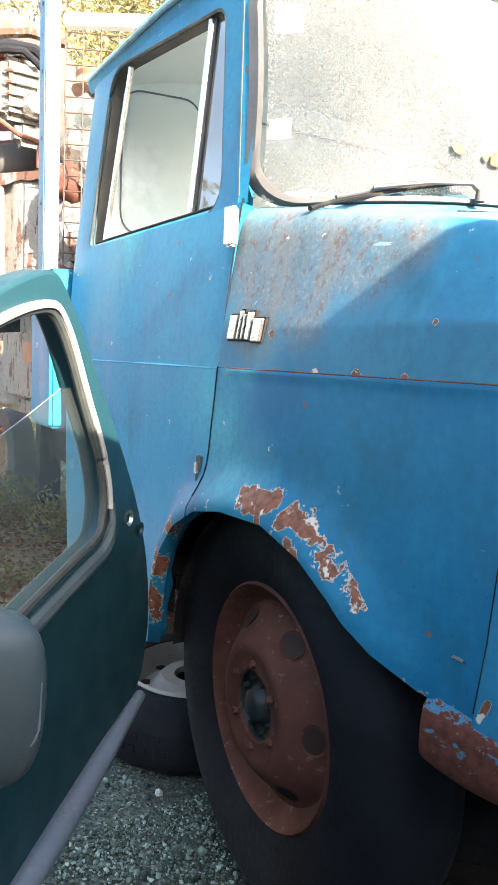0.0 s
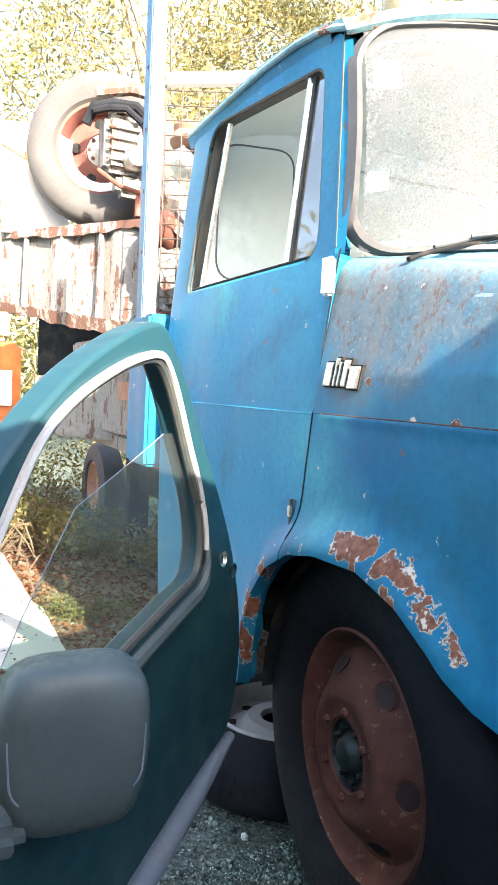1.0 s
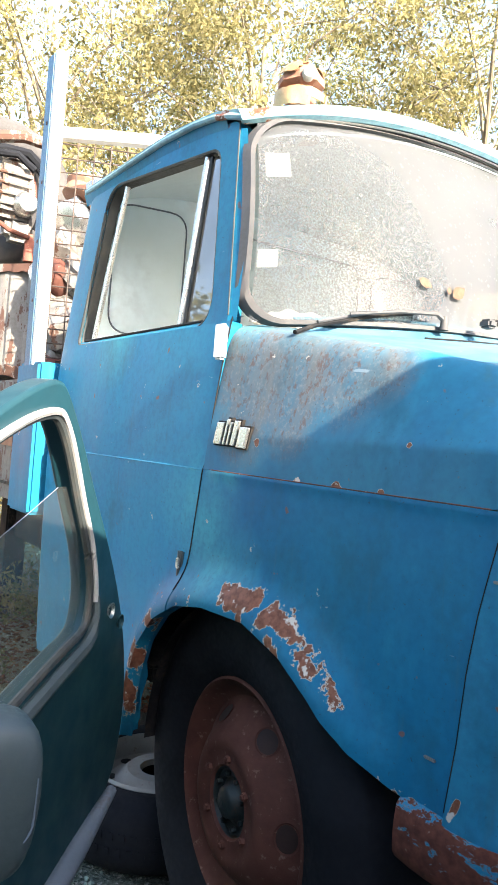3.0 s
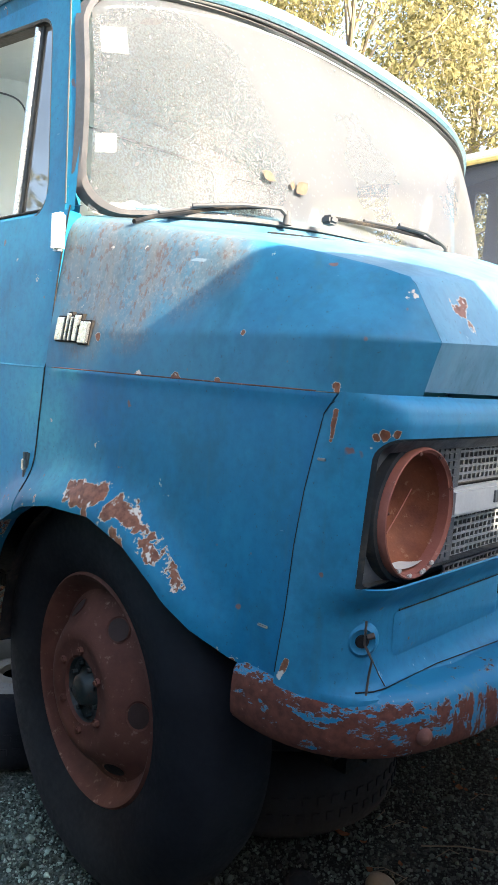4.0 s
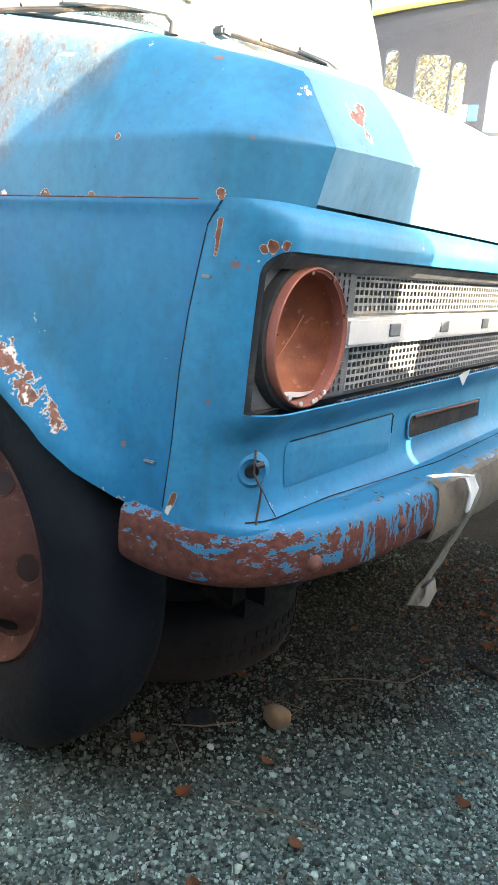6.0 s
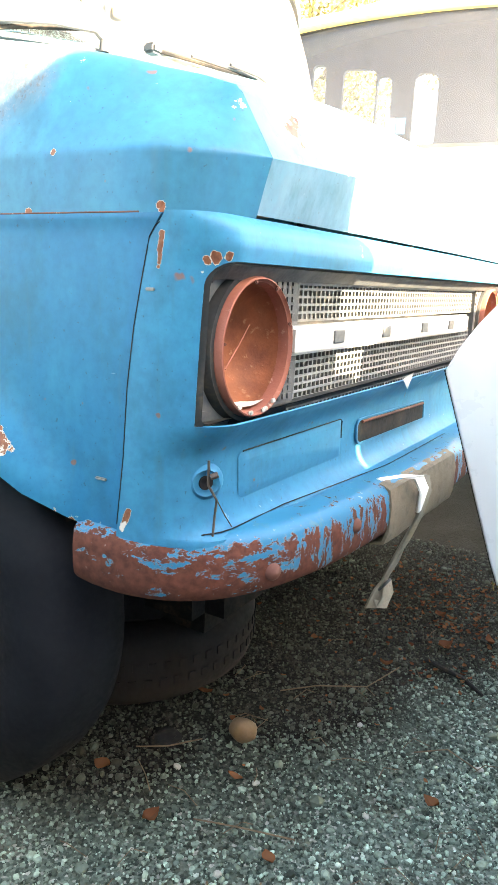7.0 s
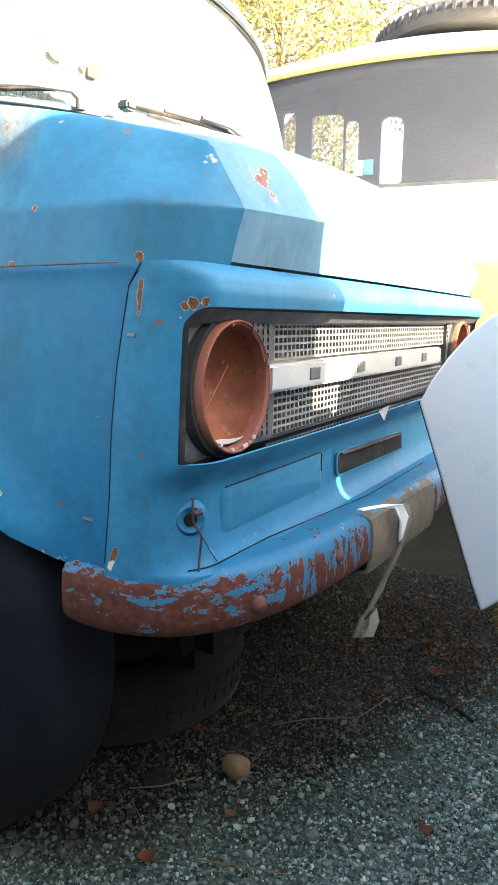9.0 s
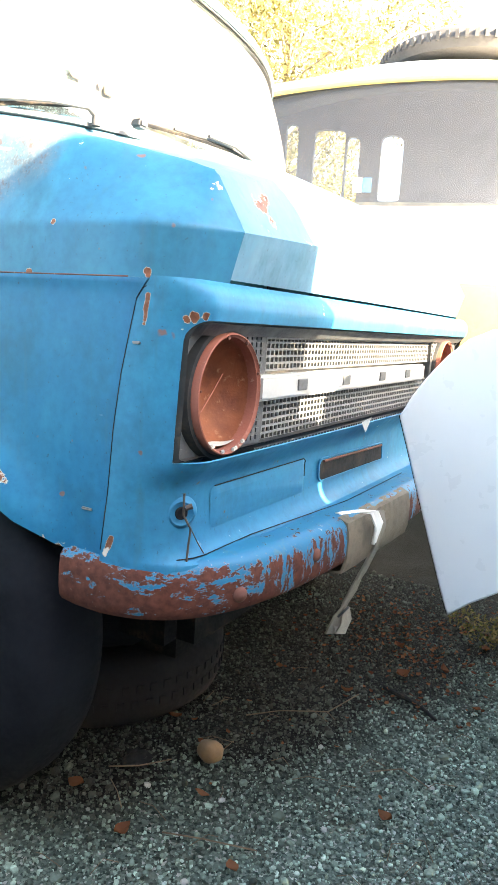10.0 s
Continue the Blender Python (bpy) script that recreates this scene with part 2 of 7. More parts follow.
def ground_mat(name):
    m, nt, b = node_mat(name)
    big, mid = noise_at(nt, 0.9, 4), noise_at(nt, 6, 5)
    tc = nd(nt, "ShaderNodeTexCoord")
    vo = nd(nt, "ShaderNodeTexVoronoi")
    vo.inputs["Scale"].default_value = 150
    nt.links.new(tc.outputs["Object"], vo.inputs["Vector"])
    sep = nd(nt, "ShaderNodeSeparateColor")
    nt.links.new(vo.outputs["Color"], sep.inputs[0])
    c = mixc(nt, ramp(nt, sep.outputs[0], 0, 1), (0.022, 0.036, 0.030), (0.135, 0.170, 0.145))
    c = mixc(nt, ramp(nt, sep.outputs[1], 0.86, 1.0), c, (0.34, 0.35, 0.32))
    c = mixc(nt, ramp(nt, mid, 0.5, 0.72, 0, 0.6), c, (0.075, 0.058, 0.04))
    c = mixc(nt, ramp(nt, big, 0.45, 0.7, 0, 0.4), c, (0.05, 0.075, 0.06))
    # dark soil with the shade under truck and bumper painted in
    soil_shade = spots(nt, ((0.0, 0.9, 0, 1.0), (0.35, 0.8, 0, 0.55), (0.1, 0.4, 0, 0.5), (0.5, 1.25, 0, 0.6), (0.75, 1.75, 0, 0.7), (0.4, 2.4, 0, 1.5), (-0.7, 0.9, 0, 1.1)))
    c = mixc(nt, mth(nt, "MULTIPLY", ramp(nt, soil_shade, 0.05, 0.4), ramp(nt, mid, 0.3, 0.6, 0.92, 1.0)), c, (0.010, 0.008, 0.0065))
    litter = spots(nt, ((-2.6, -0.1, 0, 1.3), (-3.6, 0.2, 0, 1.5), (-1.9, 0.1, 0, 0.8)))
    c = mixc(nt, ramp(nt, litter, 0.0, 0.5, 0, 0.75), c, (0.20, 0.135, 0.085))
    nt.links.new(c, b.inputs["Base Color"])
    b.inputs["Roughness"].default_value = 0.9
    b.inputs["Specular IOR Level"].default_value = 0.15
    bumped(nt, b, vo.outputs["Distance"], 0.8, 0.005)
    return m


def stone_mat(name, a, b2, c3):
    m, nt, b = node_mat(name)
    geo = nd(nt, "ShaderNodeNewGeometry")
    rmp = nd(nt, "ShaderNodeValToRGB")
    rmp.color_ramp.elements[0].color, rmp.color_ramp.elements[1].color = (*a, 1), (*b2, 1)
    for at, k in ((0.66, 0.42), (0.90, 0.80), (0.97, 1.0)):
        e = rmp.color_ramp.elements.new(at)
        e.color = (*[ch * k for ch in b2], 1)
    rmp.color_ramp.elements[-1].color = (*c3, 1)
    nt.links.new(geo.outputs["Random Per Island"], rmp.inputs[0])
    c = mixc(nt, ramp(nt, noise_at(nt, 90, 3), 0.35, 0.7, 0, 0.5), rmp.outputs[0], (0.05, 0.05, 0.045))
    # stones browned by soil; shade below the truck is put into their colour
    stone_shade = spots(nt, ((0.0, 0.9, 0, 1.0), (0.15, 0.3, 0, 0.40), (0.35, 0.8, 0, 0.55), (0.5, 1.25, 0, 0.6), (0.75, 1.75, 0, 0.7), (0.4, 2.4, 0, 1.5)))
    c = mixc(nt, ramp(nt, stone_shade, 0.05, 0.50, 0, 0.80), c, (0.030, 0.023, 0.017))
    litter = spots(nt, ((-2.6, -0.1, 0, 1.3), (-3.6, 0.2, 0, 1.5), (-1.9, 0.1, 0, 0.8)))
    c = mixc(nt, ramp(nt, litter, 0.0, 0.5, 0, 0.6), c, (0.26, 0.18, 0.12))
    nt.links.new(c, b.inputs["Base Color"])
    b.inputs["Roughness"].default_value = 0.85
    b.inputs["Specular IOR Level"].default_value = 0.2
    return m


ARCH_BAND_X, ARCH_BAND_Z = (0.0, 0.047, 0.079, 0.141, 0.181, 0.218, 0.241, 0.262), (0.833, 0.838, 0.839, 0.834, 0.828, 0.808, 0.788, 0.772)
ARCH_RUST = [(x, -0.036, float(np.interp(x, ARCH_BAND_X, ARCH_BAND_Z)), 0.042 + 0.010 * math.sin(math.pi * min(1.0, x / 0.2))) for x in np.linspace(0.005, 0.262, 22)]
SIDE_RUST = (*ARCH_RUST, (0.300, -0.038, 0.757, 0.034), (0.314, -0.036, 0.744, 0.036), (0.326, -0.034, 0.732, 0.030), (0.071, -0.045, 0.805, 0.024), (0.162, -0.045, 0.788, 0.024), (0.178, -0.045, 0.777, 0.026), (0.40, -0.008, 0.640, 0.022), (0.43, -0.004, 0.632, 0.024), (0.455, 0.0, 0.629, 0.024), (0.48, 0.0, 0.626, 0.024), (-0.10, -0.03, 0.79, 0.03), (-0.15, -0.03, 0.775, 0.04))
FRONT_RUST = ((0.648, 0.030, 1.015, 0.014), (0.655, 0.044, 1.017, 0.011), (0.642, 0.021, 1.008, 0.013), (0.637, 0.017, 0.997, 0.012), (0.633, 0.014, 0.986, 0.010), *[(0.586 - 0.0006 * k, 0.0, 1.040 - 0.005 * k, 0.0085 - 0.0003 * k) for k in range(9)], *[(0.522 + 0.002 * k, 0.0, 0.64 + 0.005 * k, 0.009) for k in range(6)])
HOOD_RUST = ((0.02, 0.0, 1.132, 0.016), (0.58, 0.01, 1.072, 0.014), (0.15, 0, 1.066, 0.018), (0.25, 0, 1.066, 0.018), (0.35, 0, 1.066, 0.015), (0.40, 0.0, 1.145, 0.014))
# the two pale spots at z 1.06 paint sun glints along the crease
M_BLUE = blue_paint("blue paint", base=(0.001, 0.108, 0.232), fade=0.20, patches=SIDE_RUST, pale=((-0.15, 0, 0.95, 0.16), (-0.05, 0, 0.86, 0.14), (-0.12, 0, 1.06, 0.05), (-0.06, 0, 1.06, 0.05)))
M_BLUE_FRONT = blue_paint("blue front paint", base=(0.002, 0.140, 0.265), fade=0.22, patches=FRONT_RUST, dust=0.03)
M_BLUE_HOOD = blue_paint("blue bonnet paint", base=(0.005, 0.122, 0.222), patches=HOOD_RUST, fade=0.25, dust=0.03, stains=((-0.06, 0.0, 1.30, 0.17), (0.04, 0.0, 1.31, 0.17), (0.14, 0.02, 1.29, 0.15), (0.22, 0.04, 1.27, 0.13), (0.29, 0.05, 1.27, 0.09), (-0.03, 0.0, 1.18, 0.12), (0.10, 0.0, 1.19, 0.10)), pale=((0.1, 0.12, 1.37, 0.14), (0.25, 0.12, 1.33, 0.10), (-0.1, 0.05, 1.38, 0.08)))
M_BLUE_LID = blue_paint("blue bonnet lid paint", base=(0.008, 0.135, 0.235), fade=0.3, dust=0.20, patches=((0.638, 0.235, 1.20, 0.05), (0.63, 0.25, 1.215, 0.04), (0.645, 0.245, 1.18, 0.035)))
M_BLUE_DOOR = blue_paint("blue door paint", base=(0.002, 0.150, 0.295), fade=0.35, pale=((-0.2, 0, 1.0, 0.16), (-0.7, 0, 1.38, 0.15)), patches=((-0.36, -0.03, 0.54, 0.07), (-0.34, -0.03, 0.62, 0.06), (-0.27, -0.03, 0.72, 0.05), (-0.19, 0, 1.30, 0.02)))
M_ROOF = blue_paint("pale blue roof paint", base=(0.14, 0.32, 0.40), patches=((-0.18, 0.08, 1.86, 0.06), (-0.25, 0.06, 1.86, 0.05)), dust=0.2)
M_BUMPER = bumper_paint("flaking bumper paint")
M_TYRE = plain("black rubber", (0.009, 0.010, 0.013), 0.9, var=0.3, scale=9, dirt=(0.018, 0.018, 0.018), dirt_amount=0.2, bump=0.1, spec=0.2)
M_TYRE_GREY = plain("sun-bleached rubber", (0.058, 0.054, 0.053), 0.85, var=0.12, scale=9, dirt=(0.09, 0.085, 0.078), bump=0.2)
M_RUST = rusty("rusty wheel steel", (0.068, 0.027, 0.021), (0.155, 0.064, 0.048), (0.40, 0.27, 0.22), 0.6)
M_RUST_LIGHT = rusty("sunlit rust", (0.24, 0.10, 0.06), (0.42, 0.22, 0.14), (0.6, 0.5, 0.42), 0.5)
# darker copy of the wheel rust, with the holes' shade in its colour
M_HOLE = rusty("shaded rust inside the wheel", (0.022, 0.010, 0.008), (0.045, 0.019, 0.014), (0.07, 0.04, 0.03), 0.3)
M_RUST_HUB = plain("oily hub metal", (0.02, 0.034, 0.036), 0.5, 0.4, var=0.4, scale=30, dirt=(0.10, 0.045, 0.03), dirt_amount=0.6)
M_LAMP_RING = rusty("red primer ring", (0.18, 0.060, 0.045), (0.30, 0.115, 0.082), (0.6, 0.45, 0.35), 0.55)
M_LAMP_BOWL = rusty("rusted lamp bowl", (0.10, 0.032, 0.020), (0.30, 0.100, 0.046), (0.5, 0.32, 0.20), 0.5, rough=0.55)
M_SEAL = plain("weathered grey rubber seal", (0.052, 0.052, 0.054), 0.7, var=0.15, scale=15, dirt=(0.1, 0.08, 0.07))
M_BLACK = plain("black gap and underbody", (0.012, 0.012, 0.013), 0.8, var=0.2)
M_CHROME = plain("dull chrome", (0.55, 0.54, 0.52), 0.32, 0.9, var=0.15, scale=40, dirt=(0.2, 0.16, 0.12))
M_CHIP = rusty("pale chipped dirt", (0.34, 0.30, 0.25), (0.55, 0.52, 0.47), (0.16, 0.06, 0.03), 0.7)
M_MARK = plain("dark grey lettering paint", (0.06, 0.065, 0.07), 0.5, var=0.1)
M_WHITE_BAR = plain("dusty white bar", (0.34, 0.34, 0.325), 0.5, var=0.08, scale=14, dirt=(0.35, 0.33, 0.3))
M_GRILLE = plain("grey grille plastic", (0.145, 0.15, 0.15), 0.55, var=0.25, scale=14, dirt=(0.12, 0.11, 0.1))
M_GRILLE_MID = plain("dark weathered plastic", (0.042, 0.046, 0.050), 0.6, var=0.3, scale=20, dirt=(0.16, 0.14, 0.12))
M_GRILLE_DARK = plain("dark grille backing", (0.02, 0.022, 0.024), 0.7, var=0.3)
M_DASH = plain("pale dusty trim", (0.22, 0.21, 0.19), 0.8, var=0.12)
M_CAB_IN = plain("pale blue cab lining", (0.74, 0.86, 0.90), 0.55, var=0.08, scale=3, dirt=(0.3, 0.33, 0.33), dirt_amount=0.2)
M_SCREEN = glass_mat("dusty windscreen glass", dust=0.68, dust_col=(0.172, 0.174, 0.182), speckle=0.62)
M_GLASS = glass_mat("vent glass", dust=0.78, dust_col=(0.15, 0.138, 0.122))
M_GLASS_GREEN = glass_mat("green tinted glass", tint=(0.62, 0.80, 0.72), dust=0.05)
M_GLASS_VAN = glass_mat("van windscreen glass", tint=(0.55, 0.6, 0.66), dust=0.30, dust_col=(0.17, 0.18, 0.205))
M_GREEN = plain("green car paint", (0.010, 0.042, 0.054), 0.45, var=0.06, scale=1.5, dirt=(0.08, 0.17, 0.15), dirt_amount=0.0, bump=0.0, spec=0.3)
M_MIRROR = plain("charcoal plastic", (0.042, 0.060, 0.064), 0.55, var=0.12, scale=10, dirt=(0.09, 0.1, 0.1), dirt_amount=0.25, bump=0.15)
M_STRIP = plain("grey rubbing strip", (0.13, 0.165, 0.21), 0.6, var=0.12, scale=12)
M_DARK_SEAL = plain("dark door seal", (0.03, 0.035, 0.035), 0.6, var=0.2)
M_WHITE_PAINT = plain("white car paint", (0.74, 0.75, 0.77), 0.35, var=0.04, scale=3, dirt=(0.5, 0.48, 0.44), dirt_amount=0.12, bump=0.0, coat=0.3)
M_VAN_WHITE = plain("white van paint", (0.78, 0.76, 0.70), 0.5, var=0.05, scale=3, dirt=(0.5, 0.45, 0.35), dirt_amount=0.2)
M_VAN_YELLOW = plain("cream yellow van paint", (0.70, 0.52, 0.20), 0.5, var=0.1, scale=4)
M_VAN_OCHRE = plain("ochre yellow van paint", (0.30, 0.21, 0.10), 0.5, var=0.15, scale=5)
M_VAN_IN = plain("grey van lining", (0.17, 0.175, 0.19), 0.8, var=0.15)

M_ORANGE = rusty("orange machine paint", (0.30, 0.075, 0.015), (0.46, 0.14, 0.03), (0.3, 0.1, 0.05), 0.4)
M_YELLOW_RIM = rusty("faded red rim paint", (0.12, 0.036, 0.028), (0.19, 0.07, 0.054), (0.35, 0.09, 0.06), 0.5)
M_POST = plain("blue post paint", (0.045, 0.13, 0.22), 0.5, var=0.2, scale=16, dirt=(0.10, 0.13, 0.16))
M_POST_WHITE = plain("white post paint", (0.74, 0.72, 0.68), 0.5, var=0.08, scale=16, dirt=(0.35, 0.2, 0.13))
M_WIRE = plain("rusty wire", (0.07, 0.05, 0.042), 0.7, 0.4, var=0.3, scale=20)
M_AMBER = rusty("broken amber beacon", (0.22, 0.10, 0.04), (0.60, 0.42, 0.22), (0.05, 0.022, 0.014), 0.9, rough=0.4)
M_CLOTH = plain("dirty woven strap", (0.23, 0.205, 0.165), 0.9, var=0.25, scale=30, dirt=(0.12, 0.1, 0.08), bump=0.4)
M_WRAP = plain("brown woven sacking", (0.155, 0.125, 0.090), 0.9, var=0.3, scale=45, dirt=(0.06, 0.05, 0.04), dirt_amount=0.5, bump=0.6)
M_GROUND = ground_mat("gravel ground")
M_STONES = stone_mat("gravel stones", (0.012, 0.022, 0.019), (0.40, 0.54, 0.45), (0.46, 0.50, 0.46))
M_PEBBLE = plain("pale pebble", (0.27, 0.27, 0.25), 0.8, var=0.15, scale=30)
M_STONE_BROWN = plain("brown stone", (0.095, 0.064, 0.038), 0.85, var=0.2, scale=20)
M_FALLEN = leaf_mat("fallen leaves", (0.080, 0.028, 0.017), (0.19, 0.088, 0.045), 0.15)
M_DRY_LEAF = plain("bleached dry leaf", (0.115, 0.070, 0.048), 0.9, var=0.35, scale=60, dirt=(0.2, 0.17, 0.14), bump=0.2, spec=0.1)
M_TREE_LEAF = leaf_mat("autumn foliage", (0.13, 0.12, 0.05), (0.44, 0.38, 0.19), 0.55)
M_TREE_LEAF_B = leaf_mat("green foliage", (0.12, 0.13, 0.05), (0.40, 0.36, 0.16), 0.55)
M_BARK = plain("grey brown bark", (0.20, 0.165, 0.12), 0.9, var=0.35, scale=14, bump=0.6)
M_WEED = leaf_mat("weeds", (0.06, 0.075, 0.025), (0.23, 0.17, 0.075), 0.35)
M_WALL = plain("rendered wall", (0.42, 0.40, 0.36), 0.9, var=0.1, scale=3)
for dull in (M_TYRE, M_BLACK, M_RUST, M_GRILLE_DARK, M_LAMP_BOWL, M_LAMP_RING):
    dull.node_tree.nodes["Principled BSDF"].inputs["Specular IOR Level"].default_value = 0.15
M_INSIDE_DARK = plain("cardboard and rags", (0.22, 0.19, 0.16), 0.9, var=0.3, scale=10)
# ---------------------------------------------------------------- mesh helpers
def put(name, verts, faces, mat, parent=None, label="", smooth=True, mods=()):
    me = bpy.data.meshes.new(name)
    me.from_pydata([tuple(v) for v in verts], [], faces)
    me.validate()
    me.update()
    return finish(name, me, mat, parent, label, smooth, mods)


def finish(name, me, mat, parent=None, label="", smooth=True, mods=()):
    if mat:
        me.materials.append(mat)
    if smooth:
        me.shade_smooth()
        me.set_sharp_from_angle(angle=radians(38))
        if any(m[0] == "solid" for m in mods):
            # open edges stay crisp once the sheet is given its thickness
            count = np.bincount(np.array([l.edge_index for l in me.loops]), minlength=len(me.edges))
            for e, k in zip(me.edges, count):
                if k == 1:
                    e.use_edge_sharp = True
    ob = new(name, me)
    if parent is not None:
        ob.parent = parent
        ob.matrix_parent_inverse = world_of(parent).inverted()
    for kind, a, b in mods:
        if kind == "solid":
            md = ob.modifiers.new("thickness", "SOLIDIFY")
            md.thickness, md.offset = a, b
        elif kind == "bevel":
            md = ob.modifiers.new("rounding", "BEVEL")
            md.width, md.segments, md.limit_method, md.angle_limit = a, b, "ANGLE", radians(40)
    if label:
        tagged(ob, label)
    return ob


def world_of(ob):
    m = ob.matrix_basis.copy()
    while ob.parent is not None:
        m = ob.parent.matrix_basis @ ob.matrix_parent_inverse @ m
        ob = ob.parent
    return m


def part(name, bm, mat, parent=None, label="", smooth=True, mods=()):
    me = bpy.data.meshes.new(name)
    bm.to_mesh(me)
    bm.free()
    return finish(name, me, mat, parent, label, smooth, mods)


def thing(name, at, label, category, group="", kind=""):
    e = new(name)
    e.empty_display_size = 0.1
    e.location = at
    return tagged(e, label, category, group, kind)


def sheet(f, us, vs, close_u=False):
    """Vertices and faces of a surface f(u, v) -> point."""
    verts = [f(u, v) for u in us for v in vs]
    n, m = len(us), len(vs)
    faces = []
    for i in range(n if close_u else n - 1):
        for j in range(m - 1):
            a, b = i * m + j, ((i + 1) % n) * m + j
            faces.append((a, b, b + 1, a + 1))
    return verts, faces


def box(bm, lo, hi, m=None):
    vs = [bm.verts.new((x, y, z)) for x in (lo[0], hi[0]) for y in (lo[1], hi[1]) for z in (lo[2], hi[2])]
    for f in ((0, 1, 3, 2), (4, 6, 7, 5), (0, 4, 5, 1), (2, 3, 7, 6), (0, 2, 6, 4), (1, 5, 7, 3)):
        bm.faces.new([vs[i] for i in f])
    if m is not None:
        bmesh.ops.transform(bm, matrix=m, verts=vs)
    return vs


def block(name, lo, hi, mat, parent=None, label="", bevel=0.006, m=None):
    bm = bmesh.new()
    box(bm, lo, hi, m)
    bmesh.ops.bevel(bm, geom=bm.edges[:], offset=bevel, segments=2, affect="EDGES", clamp_overlap=True)
    return part(name, bm, mat, parent, label)


def lathe(profile, n=48, axis="y", at=(0, 0, 0)):
    """Profile of (radius, along) turned round the axis through at."""
    def f(u, v):
        r, a = profile[v]
        c, s = math.cos(u) * r, math.sin(u) * r
        p = {"y": (c, a, s), "z": (c, s, a), "x": (a, c, s)}[axis]
        return (p[0] + at[0], p[1] + at[1], p[2] + at[2])
    return sheet(f, [2 * math.pi * i / n for i in range(n)], range(len(profile)), True)


def tube(points, r, n=8, closed=False):
    """Vertices and faces of a tube along points; r may be one radius or one for each point."""
    pts = [Vector(p) for p in points]
    rs = r if isinstance(r, (list, tuple)) else [r] * len(pts)
    verts, faces = [], []
    up = Vector((0, 0, 1))
    for i, p in enumerate(pts):
        d = (pts[(i + 1) % len(pts)] - pts[i - 1]) if closed else (pts[min(i + 1, len(pts) - 1)] - pts[max(i - 1, 0)])
        d.normalize()
        a = d.cross(up if abs(d.z) < 0.95 else Vector((1, 0, 0))).normalized()
        b = d.cross(a)
        for k in range(n):
            t = 2 * math.pi * k / n
            verts.append(p + (a * math.cos(t) + b * math.sin(t)) * rs[i])
    for i in range(len(pts) if closed else len(pts) - 1):
        j = (i + 1) % len(pts)
        for k in range(n):
            faces.append((i * n + k, i * n + (k + 1) % n, j * n + (k + 1) % n, j * n + k))
    if not closed:
        faces += [tuple(range(n)), tuple(range((len(pts) - 1) * n, len(pts) * n))]
    return verts, faces


def merged(*lots):
    verts, faces = [], []
    for v, f in lots:
        k = len(verts)
        verts += list(v)
        faces += [tuple(i + k for i in q) for q in f]
    return verts, faces


def rounded(pts, r, n=6):
    """A closed 2D outline with its corners rounded."""
    out = []
    rs = r if isinstance(r, (list, tuple)) else [r] * len(pts)
    for i, p in enumerate(pts):
        p, a, b = Vector(p), Vector(pts[i - 1]), Vector(pts[(i + 1) % len(pts)])
        da, db = (a - p), (b - p)
        k = min(rs[i], da.length * 0.49, db.length * 0.49)
        s, e = p + da.normalized() * k, p + db.normalized() * k
        for j in range(n + 1):
            t = j / n
            out.append((1 - t) ** 2 * s + 2 * t * (1 - t) * p + t * t * e)
    return out


def ring_plate(outer, inner, place, depth):
    """A frame between two outlines of the same count, placed by place(u, v, d), with its inner and outer edges turned in."""
    n = len(outer)
    verts = [place(p[0], p[1], depth) for p in outer] + [place(p[0], p[1], 0) for p in outer] + [place(p[0], p[1], 0) for p in inner] + [place(p[0], p[1], depth) for p in inner]
    faces = []
    for k in range(3):
        for i in range(n):
            j = (i + 1) % n
            faces.append((k * n + i, k * n + j, (k + 1) * n + j, (k + 1) * n + i))
    return verts, faces


def lerp_list(x, xs, ys):
    return float(np.interp(x, xs, ys))


# ---------------------------------------------------------------- setting: ground, wall that casts the shade
def build_ground():
    n = 90
    xs = [s * (abs(s) ** 2.2) * 400 for s in np.linspace(-1, 1, n)]
    verts = [(x, y, 0.006 * noise.noise((x * 3, y * 3, 0)) + (0.05 * noise.noise((x * 0.5, y * 0.5, 3)) if x * x + y * y > 9 else 0)) for x in xs for y in xs]
    faces = [(i * n + j, (i + 1) * n + j, (i + 1) * n + j + 1, i * n + j + 1) for i in range(n - 1) for j in range(n - 1)]
    tagged(put("ground", verts, faces, M_GROUND), "grey gravel yard with brown soil patches and painted shade under the truck", "ground", kind="structure")


build_ground()


def build_shade_wall():
    # tall unseen wall added behind the camera to block the sun
    out = [(-14, 0), (-1.25, 0), (-1.25, 3.16), (-1.5, 3.12), (-14, 3.1)]
    n = len(out)
    verts = [(4.0, y, z) for y, z in out] + [(4.35, y, z) for y, z in out]
    faces = [tuple(range(n)), tuple(range(n, 2 * n))] + [(i, (i + 1) % n, n + (i + 1) % n, n + i) for i in range(n)]
    tagged(put("wall_east", verts, faces, M_WALL, smooth=False), "plain unseen wall added behind the camera to cast shade", "wall", kind="structure")


build_shade_wall()


def build_south_wall():
    # unseen wall, added to dim the sky light on the truck's side
    bm = bmesh.new()
    box(bm, (0.1, -3.75, 0.0), (4.0, -3.45, 3.4))
    box(bm, (0.05, -3.80, 3.4), (4.0, -3.40, 3.48))
    tagged(part("wall_south", bm, M_WALL, smooth=False), "plain unseen wall added beside the parked cars to block sky light", "wall", kind="structure")


build_south_wall()

# ---------------------------------------------------------------- the blue truck
MID = 0.885          # the truck's middle line
CREASE, SILL = 1.065, 1.386
truck = thing("truck", (0, MID, 0), "old blue flat-nosed truck with rusty wheel arch and bumper", "truck")


